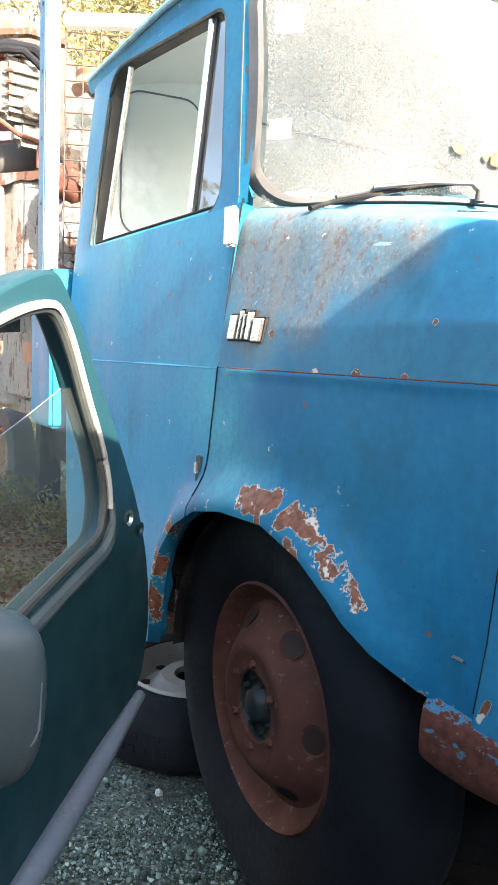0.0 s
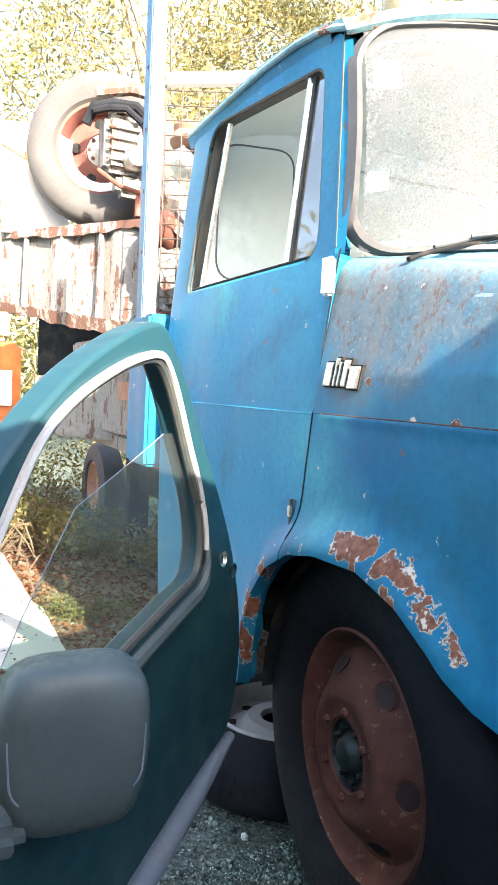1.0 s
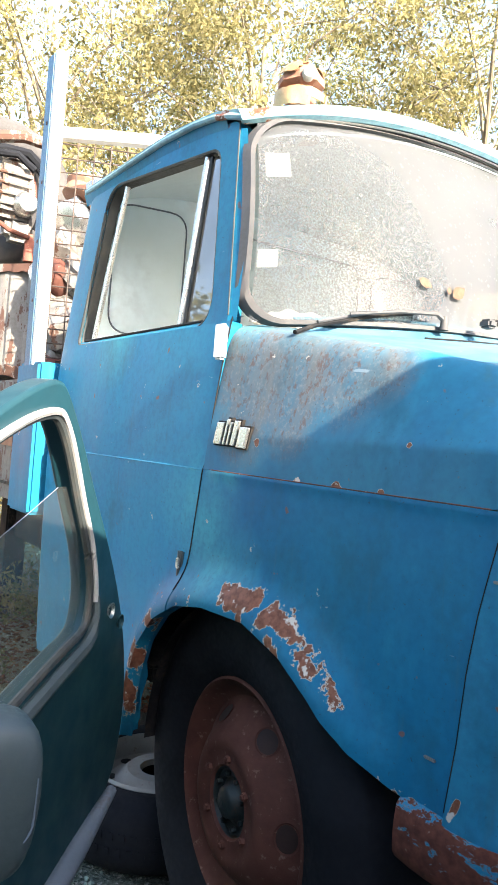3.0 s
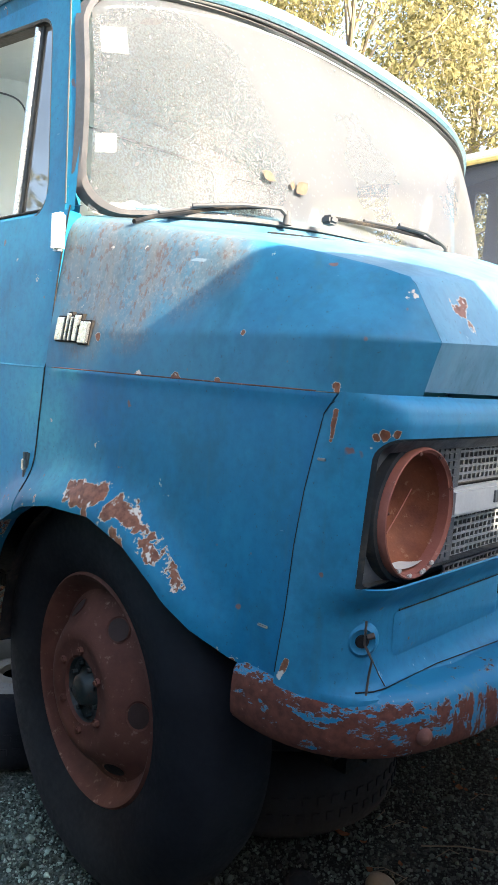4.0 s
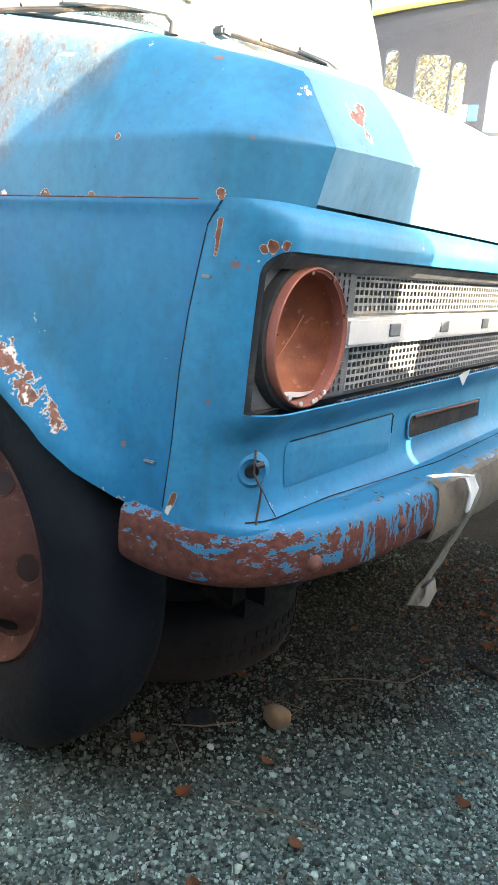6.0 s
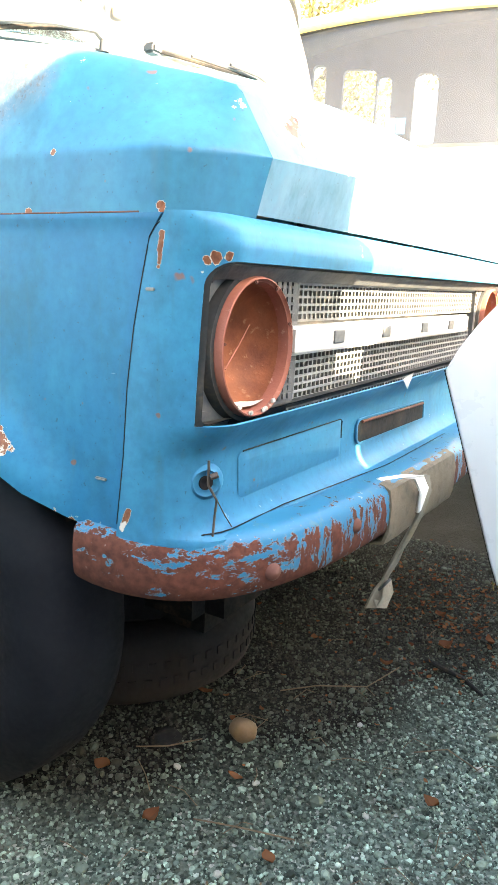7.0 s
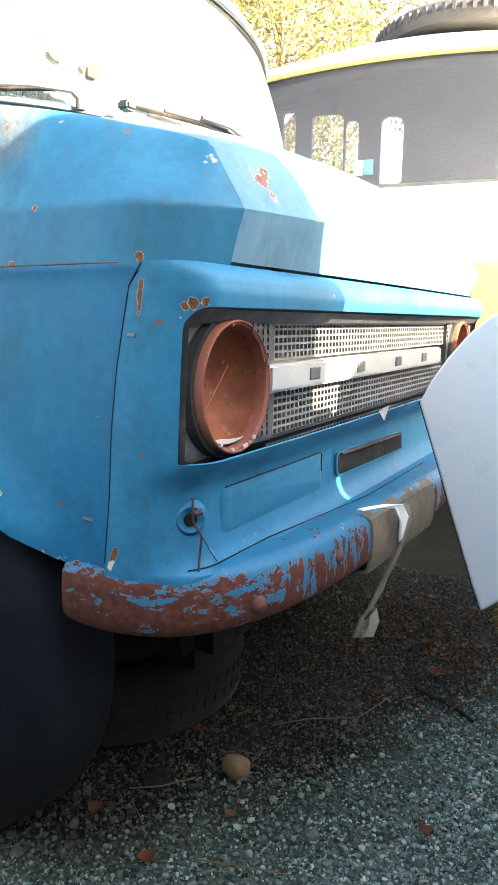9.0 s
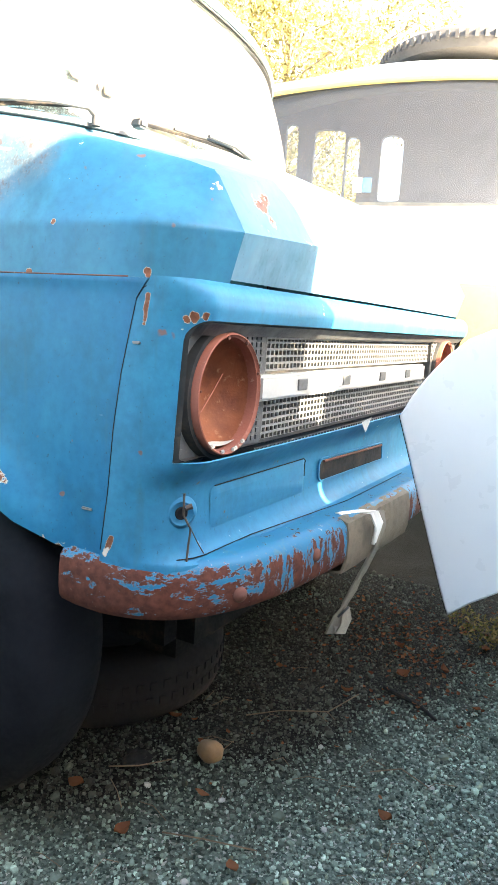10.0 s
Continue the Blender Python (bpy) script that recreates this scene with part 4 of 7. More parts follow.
def build_lamp(y, x0=0.644, r=0.0985):
    """A headlamp without its glass: collar, wide primed ring, rusted bowl, bits of the old seal."""
    at = (x0, y, 0.896)
    lamp = put("headlamp", *lathe([(r, -0.012), (r, 0.004), (r * 0.985, 0.009), (r * 0.965, 0.010), (r * 0.945, 0.006), (r * 0.925, 0.005), (r * 0.91, -0.002), (r * 0.91, -0.012)], 56, "x", at), M_LAMP_RING, truck, "empty headlamp with red-primed ring")
    bowl = [(r * 0.92, -0.004)] + [(r * 0.915 * math.cos(t), -0.006 - 0.070 * math.sin(t)) for t in np.linspace(0.05, math.pi / 2, 12)]
    put("bowl", *lathe(bowl, 48, "x", at), M_LAMP_BOWL, lamp, "rust-brown bare lamp bowl")
    put("collar", *lathe([(r * 1.17, -0.062), (r * 1.14, -0.022), (r * 1.07, -0.004), (r * 0.99, -0.003)], 56, "x", at), M_GRILLE_DARK, lamp)
    rnd = random.Random(6)
    for deg in (236, 257, 262, 281, 285, 301, 100, 63, 22, 172):
        a = radians(deg + rnd.uniform(-3, 3))
        c = Vector((x0 + 0.009, y + math.cos(a) * r * 0.93, 0.896 + math.sin(a) * r * 0.93))
        w = rnd.uniform(0.002, 0.0055)
        block("clip", c - Vector((0.002, w, w * 0.7)), c + Vector((0.002, w, w * 0.7)), M_CHIP if 225 < deg < 310 else M_RUST, lamp, "", 0.0012)
    # pale patch painting the bounced sunlight in the bottom of the bowl
    v, f = sheet(lambda u, t: (x0 - 0.004 - 0.024 * t, y + (0.040 - 0.02 * t) * u, 0.896 - math.sqrt(max(0.0, (r * 0.88) ** 2 * (1 - (0.25 * t) ** 2) - ((0.040 - 0.02 * t) * u) ** 2)) + 0.003 - 0.004 * u * u), np.linspace(-1, 1, 12), np.linspace(0, 1, 5))
    put("dirt", v, f, M_CHIP, lamp, "pale patch standing for light bounced into the bowl")
    put("bracket", *tube([(x0 - 0.03, y - 0.035, 0.85), (x0 - 0.05, y - 0.03, 0.89), (x0 - 0.065, y - 0.02, 0.93)], 0.0035, 6), M_LAMP_BOWL, lamp)
    put("wire", *tube([(x0 - 0.016, y - 0.05, 0.868), (x0 - 0.022, y - 0.01, 0.895), (x0 - 0.028, y + 0.03, 0.925)], 0.0009, 5), M_LAMP_RING, lamp)


for y in (0.140, 1.530):
    build_lamp(y)


def build_signal():
    v, f = lathe([(0.0, 0.0), (0.015, 0.0), (0.019, 0.003), (0.025, -0.002), (0.028, -0.009)], 28, "x", (0, 0, 0))
    m = pose(front_x(0.06, 0.712) + 0.004, 0.06, 0.712, 0, 0, -40)
    put("indicator_seat", [m @ Vector(p) for p in v], f, M_BLUE_FRONT, truck, "hole of a missing indicator")
    v, f = lathe([(0.0, 0.002), (0.009, 0.003), (0.011, -0.001)], 20, "x")
    put("indicator_hole", [m @ Vector(p) for p in v], f, M_BLACK, truck)
    p = m @ Vector((0.012, 0, 0))
    v, f = merged(tube([p + Vector((0, 0, 0.035)), p, p + Vector((0.012, 0.004, -0.02)), p + Vector((0.004, 0.012, -0.05)), p + Vector((0.006, 0.006, -0.075))], 0.0018, 6),
                  tube([p + Vector((0.002, 0.004, -0.005)), p + Vector((0.01, 0.03, -0.05)), p + Vector((0.012, 0.05, -0.075))], 0.001, 5),
                  tube([p + Vector((0.004, 0.0, 0.012)), p + Vector((0.012, 0.006, 0.016))], 0.0045, 7))
    put("loose_wire", v, f, M_WIRE, truck, "torn wires hanging from the lamp hole")


build_signal()


def build_apron():
    # raised rectangle pressed into the apron, slot, small fittings
    for y0, y1 in ((0.135, 0.49), (1.28, 1.635)):
        out = rounded([(y0, 0.672), (y0, 0.742), (y1, 0.742), (y1, 0.672)], 0.012, 4)
        inn = rounded([(y0 + 0.012, 0.684), (y0 + 0.012, 0.730), (y1 - 0.012, 0.730), (y1 - 0.012, 0.684)], 0.010, 4)
        n = len(out)
        verts = [(front_x(p[0], p[1]) + 0.001, p[0], p[1]) for p in out] + [(front_x(p[0], p[1]) + 0.006, p[0], p[1]) for p in inn]
        faces = [(i, (i + 1) % n, n + (i + 1) % n, n + i) for i in range(n)] + [tuple(range(n, 2 * n))]
        panel = put("pressed_panel", verts, faces, M_BLUE_FRONT, truck)
        line = [(front_x(y, 0.743) + 0.002, y, 0.743) for y in np.linspace(y0 + 0.01, y1 - 0.008, 16)] + [(front_x(y1, z) + 0.002, y1 + 0.001, z) for z in (0.738, 0.725, 0.705)]
        put("edge_line", *tube(line, 0.0012, 5), M_BLACK, panel)
    out = rounded([(0.556, 0.680), (0.556, 0.732), (0.980, 0.720), (0.980, 0.672)], [0.020, 0.018, 0.006, 0.006], 5)
    inn = [((p[0] - 0.77) * 0.975 + 0.77, (p[1] - 0.702) * 0.86 + 0.702) for p in out]
    def pl(y, z, d):
        return (front_x(y, z) + 0.006 - d, y, z)
    v, f = ring_plate(out, inn, pl, 0.004)
    slot = put("air_slot", v, f, M_BLUE_FRONT, truck, "dark slot in the apron")
    n = len(inn)
    put("slot_hole", [(front_x(p[0], p[1]) + 0.0035, p[0], p[1]) for p in inn], [tuple(range(n))], M_BLACK, slot)
    put("rusty_lip", *tube([(front_x(y, 0.72) + 0.007, y, 0.7245 - 0.028 * (y - 0.58)) for y in np.linspace(0.58, 0.965, 14)], 0.003, 6), M_RUST, slot)


build_apron()
put("apron_joint", *tube([(max(front_x(y, 0.640) + 0.003, front_x(y, 0.70) + 0.008 + 0.05 * min(1, max(0, y - 0.10) / 0.5)), y, 0.641) for y in np.linspace(0.045, 1.0, 40)], 0.0010, 6), M_BLACK, truck)
block("reflector_mark", (0.470, -0.0006, 0.703), (0.492, 0.006, 0.707), M_GRILLE, truck, "", 0.002)
block("paint_chip", (0.562, -0.002, 0.970), (0.576, 0.002, 0.974), M_GRILLE, truck, "", 0.001)
put("paper_scrap", [(0.676, 0.695, 0.803), (0.678, 0.758, 0.812), (0.677, 0.726, 0.778)], [(0, 1, 2)], M_WHITE_BAR, truck, "torn white paper stuck below the grille", False)


# bumper: wrapped round the corner
def bumper_line(s):
    """Plan of the bumper's face, s from -1 (right end) to 1 (left end)."""
    a = abs(s)
    d = (1 - a)
    y = lerp_list(d, [0.0, 0.06, 0.12, 0.17, 0.23, 0.32, 0.5, 1.0], [0.0, 0.0, 0.014, 0.058, 0.145, 0.28, 0.50, MID])
    x = lerp_list(d, [0.0, 0.06, 0.12, 0.17, 0.23, 0.32, 0.5, 1.0], [0.435, 0.525, 0.597, 0.655, 0.698, 0.728, 0.745, 0.757])
    return x, (y if s < 0 else 2 * MID - y)


def build_bumper():
    ss = np.linspace(-1, 1, 110)
    prof = [(-0.055, 0.622), (-0.022, 0.621), (-0.008, 0.617), (0.001, 0.607), (0.004, 0.585), (0.004, 0.555), (0.002, 0.542), (-0.003, 0.535), (-0.03, 0.533)]
    # smooth plan
    raw = np.array([bumper_line(s) for s in ss])
    for _ in range(6):
        raw[1:-1] = (raw[:-2] + 2 * raw[1:-1] + raw[2:]) / 4
    def f(i, j):
        x, y = raw[i]
        t = raw[min(i + 1, 109)] - raw[max(i - 1, 0)]
        t /= np.linalg.norm(t)
        nx, ny = t[1], -t[0]
        end = min(i, 109 - i)
        k = 1.0 + 0.10 * max(0.0, 1 - end / 14.0) ** 1.5 - (0.0 if end > 2 else 0.10 * (1 - math.sqrt(end / 3.0)))
        z = 0.636 - (0.622 - prof[j][1]) * (k if j > 4 else 1)
        return (x + nx * prof[j][0], y + ny * prof[j][0], z)
    v, f = sheet(f, range(110), range(len(prof)))
    b = put("bumper", v, f, M_BUMPER, truck, "blue bumper flaked off to brown primer", True, (("solid", 0.005, -1),))
    for s in (-0.78, -0.635, 0.635, 0.78):
        x, y = bumper_line(s)
        t = Vector(bumper_line(s + 0.01)) - Vector(bumper_line(s - 0.01))
        ang = math.degrees(math.atan2(-t.x, t.y))
        v, f = lathe([(0.0, 0.011), (0.008, 0.009), (0.013, 0.004), (0.014, -0.004)], 16, "x")
        m = pose(x + 0.005, y, 0.597 if abs(s) < 0.7 else 0.575, 0, 0, ang)
        put("bolt", [m @ Vector(p) for p in v], f, M_RUST, b)
    # ledge between bumper and body
    def g(i, j):
        x, y = raw[i]
        t = raw[min(i + 1, 109)] - raw[max(i - 1, 0)]
        t /= np.linalg.norm(t)
        return (x - t[1] * (0.03 + 0.14 * j), y + t[0] * (0.03 + 0.14 * j), 0.632 + 0.004 * j)
    v, f = sheet(g, range(8, 102), (0, 1))
    put("bumper_ledge", v, f, M_BLUE_FRONT, truck)


build_bumper()


# windscreen, seal, pillars, roof
def screen_head(s):
    return (-0.205 + 0.179 * (1 - abs(s) ** 3.7), MID + s * 0.864, 1.832 + 0.052 * (1 - s * s))


def screen_at(s, v, d=0.0):
    a, b = Vector(screen_base(s)), Vector(screen_head(s))
    p = a + (b - a) * v
    p.x += 0.018 * math.sin(math.pi * v) - d
    return p




def screen_outline(inset):
    """Round-cornered outline on the screen, in s and v, walked densely."""
    a, b = 0.966 - inset * 0.75, (-0.045 + inset * 1.6, 1.035 - inset * 1.6)
    rs, rv = 0.085, 0.20
    pts = []
    def edge(p, q, n):
        for k in range(n):
            t = k / n
            pts.append((p[0] + (q[0] - p[0]) * t, p[1] + (q[1] - p[1]) * t))
    def corner(cx, cv, a0):
        for k in range(8):
            t = radians(a0 - 90 * k / 8)
            pts.append((cx + rs * math.cos(t), cv + rv * math.sin(t)))
    edge((-a + rs, b[1]), (a - rs, b[1]), 40)
    corner(a - rs, b[1] - rv, 90)
    edge((a, b[1] - rv), (a, b[0] + rv), 8)
    corner(a - rs, b[0] + rv, 0)
    edge((a - rs, b[0]), (-a + rs, b[0]), 40)
    corner(-a + rs, b[0] + rv, 270)
    edge((-a, b[0] + rv), (-a, b[1] - rv), 8)
    corner(-a + rs, b[1] - rv, 180)
    return pts


def build_screen():
    o1, o2 = screen_outline(0.0), screen_outline(0.022)
    n = len(o1)
    verts = [screen_at(*p, 0.012) for p in o1] + [screen_at(*p, -0.012) for p in screen_outline(0.005)] + [screen_at(*p, -0.012) for p in screen_outline(0.017)] + [screen_at(*p, 0.004) for p in o2]
    faces = [(k * n + i, k * n + (i + 1) % n, (k + 1) * n + (i + 1) % n, (k + 1) * n + i) for k in range(3) for i in range(n)]
    put("screen_seal", verts, faces, M_SEAL, truck, "thick weathered grey windscreen rubber")
    us, vs = np.linspace(-0.94, 0.94, 60), np.linspace(-0.02, 1.01, 12)
    v, f = sheet(lambda s, t: screen_at(s, t, 0.0), us, vs)
    put("windscreen", v, f, M_SCREEN, truck, "windscreen fogged with dust").visible_shadow = False
    # header and pillars round the seal
    us = np.linspace(-0.93, 0.93, 70)
    v1 = sheet(lambda s, t: screen_at(s * 1.0, 1.0 + 0.06 * t, 0.006 + 0.006 * t), us, (0, 0.5, 1))
    put("screen_header", *v1, M_BLUE_DOOR, truck)
    def pillar(u, v):
        s = -0.98 + 0.03 * u
        p = screen_at(s, v * 1.04 - 0.02, 0.006)
        q = Vector((lerp_list(v, (0, 1), (-0.150, -0.204)), lean_y(1.386 + 0.47 * v), 1.386 + 0.47 * v))
        k = u
        r = q + (p - q) * k
        r.y = q.y + 0.004 * k
        return tuple(r)
    both("front_pillar", lambda: sheet(pillar, np.linspace(0, 1, 8), np.linspace(0.0, 0.95, 16)), M_BLUE_DOOR)


build_screen()


def build_roof():
    ss = [math.sin(t) for t in np.linspace(-math.pi / 2, math.pi / 2, 56)]
    us = list(np.linspace(0, 0.25, 12)) + list(np.linspace(0.3, 1, 10))
    def f(u, s):
        hx, hy, hz = screen_head(s)
        x = hx + 0.018 + (-1.065 - hx - 0.018) * u
        y = MID + s * (0.838 + 0.012 * min(1, u * 4) - 0.012 * u)
        edge = hz + 0.022 + lerp_list(x, (-1.12, -0.54, -0.3, -0.18), (0.030, 0.045, 0.028, 0.0)) * abs(s) ** 4
        side = 0.075 * (1 - abs(s) ** 5)
        rise = (0.02 + side * (1 - (1 - min(1, u / 0.4)) ** 2.5))
        return (x, y, edge + rise * (1 - abs(s) ** 7) - (0.0 if u > 0.0 else 0.024))
    v, f = sheet(f, us, ss)
    put("roof", v, f, M_ROOF, truck, "pale sun-bleached cab roof", True, (("solid", 0.012, -1),))
    put("headliner", [(p[0] - 0.012, MID + (p[1] - MID) * 0.97, p[2] - 0.022) for p in v], f, M_CAB_IN, truck, "pale cab headliner")
    y_edge = MID - 0.85
    pts = [(-1.045, y_edge + 0.012, 1.884), (-0.8, y_edge + 0.009, 1.891), (-0.54, y_edge + 0.006, 1.897), (-0.38, y_edge + 0.004, 1.889), (-0.29, y_edge + 0.004, 1.877), (-0.23, y_edge + 0.006, 1.862), (-0.19, y_edge + 0.014, 1.850)]
    for sgn in (0, 1):
        q = [(p[0], p[1] if not sgn else 2 * MID - p[1], p[2]) for p in pts]
        put("gutter", *tube(q, 0.008, 8), M_ROOF, truck)
    front_edge = [(screen_head(s)[0] + 0.016, MID + s * 0.836, screen_head(s)[2] + 0.012) for s in np.linspace(-1, 1, 50)]
    put("front_gutter", *tube(front_edge, 0.0035, 8), M_DARK_SEAL, truck)
    both("cantrail", lambda: sheet(lambda u, k: (-1.06 + 0.81 * u, 0.044 + (lean_y(1.86) - 0.040) * k, lerp_list(-1.06 + 0.81 * u, (-1.12, -0.54, -0.3, -0.2), (1.880, 1.895, 1.876, 1.852)) - 0.035 * k), np.linspace(0, 1, 10), np.linspace(0, 1, 6)), M_BLUE_DOOR)
    both("cab_corner", lambda: sheet(lambda k, z: (lerp_list(z, (SILL, 1.888), (-1.074, -1.0)) - 0.06 * math.sin(k * math.pi / 2), (side_y(-1.075, z) if z < SILL else lean_y(z)) + 0.001 + 0.05 * (1 - math.cos(k * math.pi / 2)), z), np.linspace(0, 1, 7), np.linspace(0.44, 1.882, 30)), M_BLUE_DOOR)


build_roof()


def build_cab_inside():
    line = [(MID + s * 0.838, 1.872 + 0.03 * (1 - s * s) + 0.085 * (1 - abs(s) ** 6)) for s in np.linspace(-1, 1, 24)]
    out = [(0.09, 0.55), *[(min(max(y, 0.09), 1.68), z) for y, z in line], (1.68, 0.55)]
    n = len(out)
    v = [(-1.045, y, z) for y, z in out] + [(-1.06, y, z) for y, z in out]
    back = put("back_wall", v, [tuple(range(n)), tuple(range(n, 2 * n))] + [(i, (i + 1) % n, n + (i + 1) % n, n + i) for i in range(n)], M_CAB_IN, truck, "pale blue cab back wall", False)
    for y0, y1 in ((0.15, 0.42), (0.50, 1.27), (1.35, 1.62)):
        out = rounded([(y0, 1.46), (y0, 1.885), (y1, 1.905), (y1, 1.46)], 0.07, 6)
        inn = rounded([(y0 + 0.02, 1.48), (y0 + 0.02, 1.865), (y1 - 0.02, 1.885), (y1 - 0.02, 1.48)], 0.06, 6)
        n = len(out)
        verts = [(-1.0445, p[0], p[1]) for p in out] + [(-1.03, p[0], p[1]) for p in inn]
        put("pressed_field", verts, [(i, (i + 1) % n, n + (i + 1) % n, n + i) for i in range(n)] + [tuple(range(n, 2 * n))], M_CAB_IN, back)
        put("pressed_edge", *tube([(-1.042, p[0], p[1]) for p in out], 0.003, 5, True), M_STRIP, back)
    block("floor_pan", (-1.1, 0.05, 0.52), (-0.40, 1.72, 0.56), M_BLACK, truck)
    block("toe_board", (-0.40, 0.36, 0.60), (0.3, 1.41, 0.90), M_BLACK, truck)
    block("engine_sump", (-1.0, 0.42, 0.22), (0.40, 1.35, 0.62), M_BLACK, truck, "black oily engine underside", 0.05)
    block("dashboard", (-0.42, 0.08, 1.22), (-0.06, 1.69, 1.385), M_DASH, truck, "dusty pale dashboard", 0.03)
    block("bench_seat", (-0.98, 0.12, 0.86), (-0.52, 1.65, 1.02), M_INSIDE_DARK, truck, "worn bench seat", 0.04)
    block("seat_back", (-1.08, 0.12, 1.0), (-0.93, 1.65, 1.36), M_INSIDE_DARK, truck, "", 0.04)
    v, f = tube([(-0.42 + 0.12 * math.sin(t) * 0.5, 1.40 + 0.2 * math.cos(t), 1.36 + 0.18 * math.sin(t)) for t in np.linspace(0, 2 * math.pi, 28, endpoint=False)], 0.012, 8, True)
    put("steering_wheel", v, f, M_BLACK, truck)
    for y, z, w, h in ((0.085, 1.70, 0.045, 0.052), (0.075, 1.505, 0.032, 0.036)):
        s = (y - MID) / 0.87
        a = [screen_at(s, (zz - 1.40) / 0.42, 0.010) for zz in (z, z + h)]
        b = [screen_at(s + w / 0.87, (zz - 1.40) / 0.42, 0.010) for zz in (z, z + h)]
        put("windscreen_sticker", [a[0], b[0], b[1], a[1]], [(0, 1, 2, 3)], M_POST_WHITE, truck, "blank white paper sticker")


build_cab_inside()


def build_dash_paper():
    bm = bmesh.new()
    bmesh.ops.create_icosphere(bm, subdivisions=4, radius=1.0)
    for v in bm.verts:
        k = 1 + 0.35 * noise.noise(v.co * 2.2) + 0.12 * noise.noise(v.co * 6)
        v.co = Vector((v.co.x * 0.055 * k, v.co.y * 0.095 * k, max(-0.02, v.co.z * 0.035 * k)))
    bmesh.ops.transform(bm, matrix=pose(-0.150, 0.22, 1.402, 0, 0, -8), verts=bm.verts)
    tagged(part("crumpled_paper", bm, M_POST_WHITE), "crumpled white paper lying on the dashboard", "paper")


build_dash_paper()


def build_wipers():
    for pts, pivot in (([(0.055, 0.045, 1.350), (0.03, 0.12, 1.378), (0.03, 0.20, 1.402), (0.055, 0.28, 1.424), (0.10, 0.36, 1.438)], (0.125, 0.40, 1.425)),
                       ([(0.125, 0.56, 1.452), (0.14, 0.66, 1.458), (0.155, 0.78, 1.464), (0.165, 0.90, 1.467), (0.165, 1.02, 1.466)], (0.185, 1.0, 1.45))):
        pv = Vector(pivot)
        mid = Vector(pts[2]) + Vector((0.012, 0, 0.012))
        v, f = tube([pv, pv + Vector((-0.004, -0.02, 0.012)), (pv + mid) / 2 + Vector((0.006, 0, 0.012)), mid], [0.006, 0.0055, 0.0045, 0.004], 7)
        arm = put("wiper", v, f, M_SEAL, truck, "worn windscreen wiper")
        put("wiper_blade", *tube(pts, 0.0048, 6), M_BLACK, arm)
        put("blade_holder", *tube([Vector(p) + Vector((0.003, 0, 0.007)) for p in pts[1:4]], 0.0036, 6), M_SEAL, arm)
        put("pivot", *lathe([(0.0, 0.010), (0.007, 0.009), (0.010, -0.02)], 14, "z", pivot), M_SEAL, arm)
    block("washer_nozzle", (0.16, 0.47, 1.418), (0.19, 0.50, 1.437), M_SEAL, truck, "", 0.005)


build_wipers()
for s0, s1 in ((-0.62, -0.36), (-0.28, 0.02)):
    line = [Vector(screen_base(k)) + Vector((0.055, 0, -0.004)) for k in np.linspace(s0, s1, 12)]
    put("cowl_slot", *tube([(p.x, p.y, hood_top(p.x) + crown(p.x) * (1 - ((p.y - MID) / (MID - 0.1347)) ** 2) + 0.001) for p in line], 0.003, 6), M_BLACK, truck, "dark air slot before the windscreen")


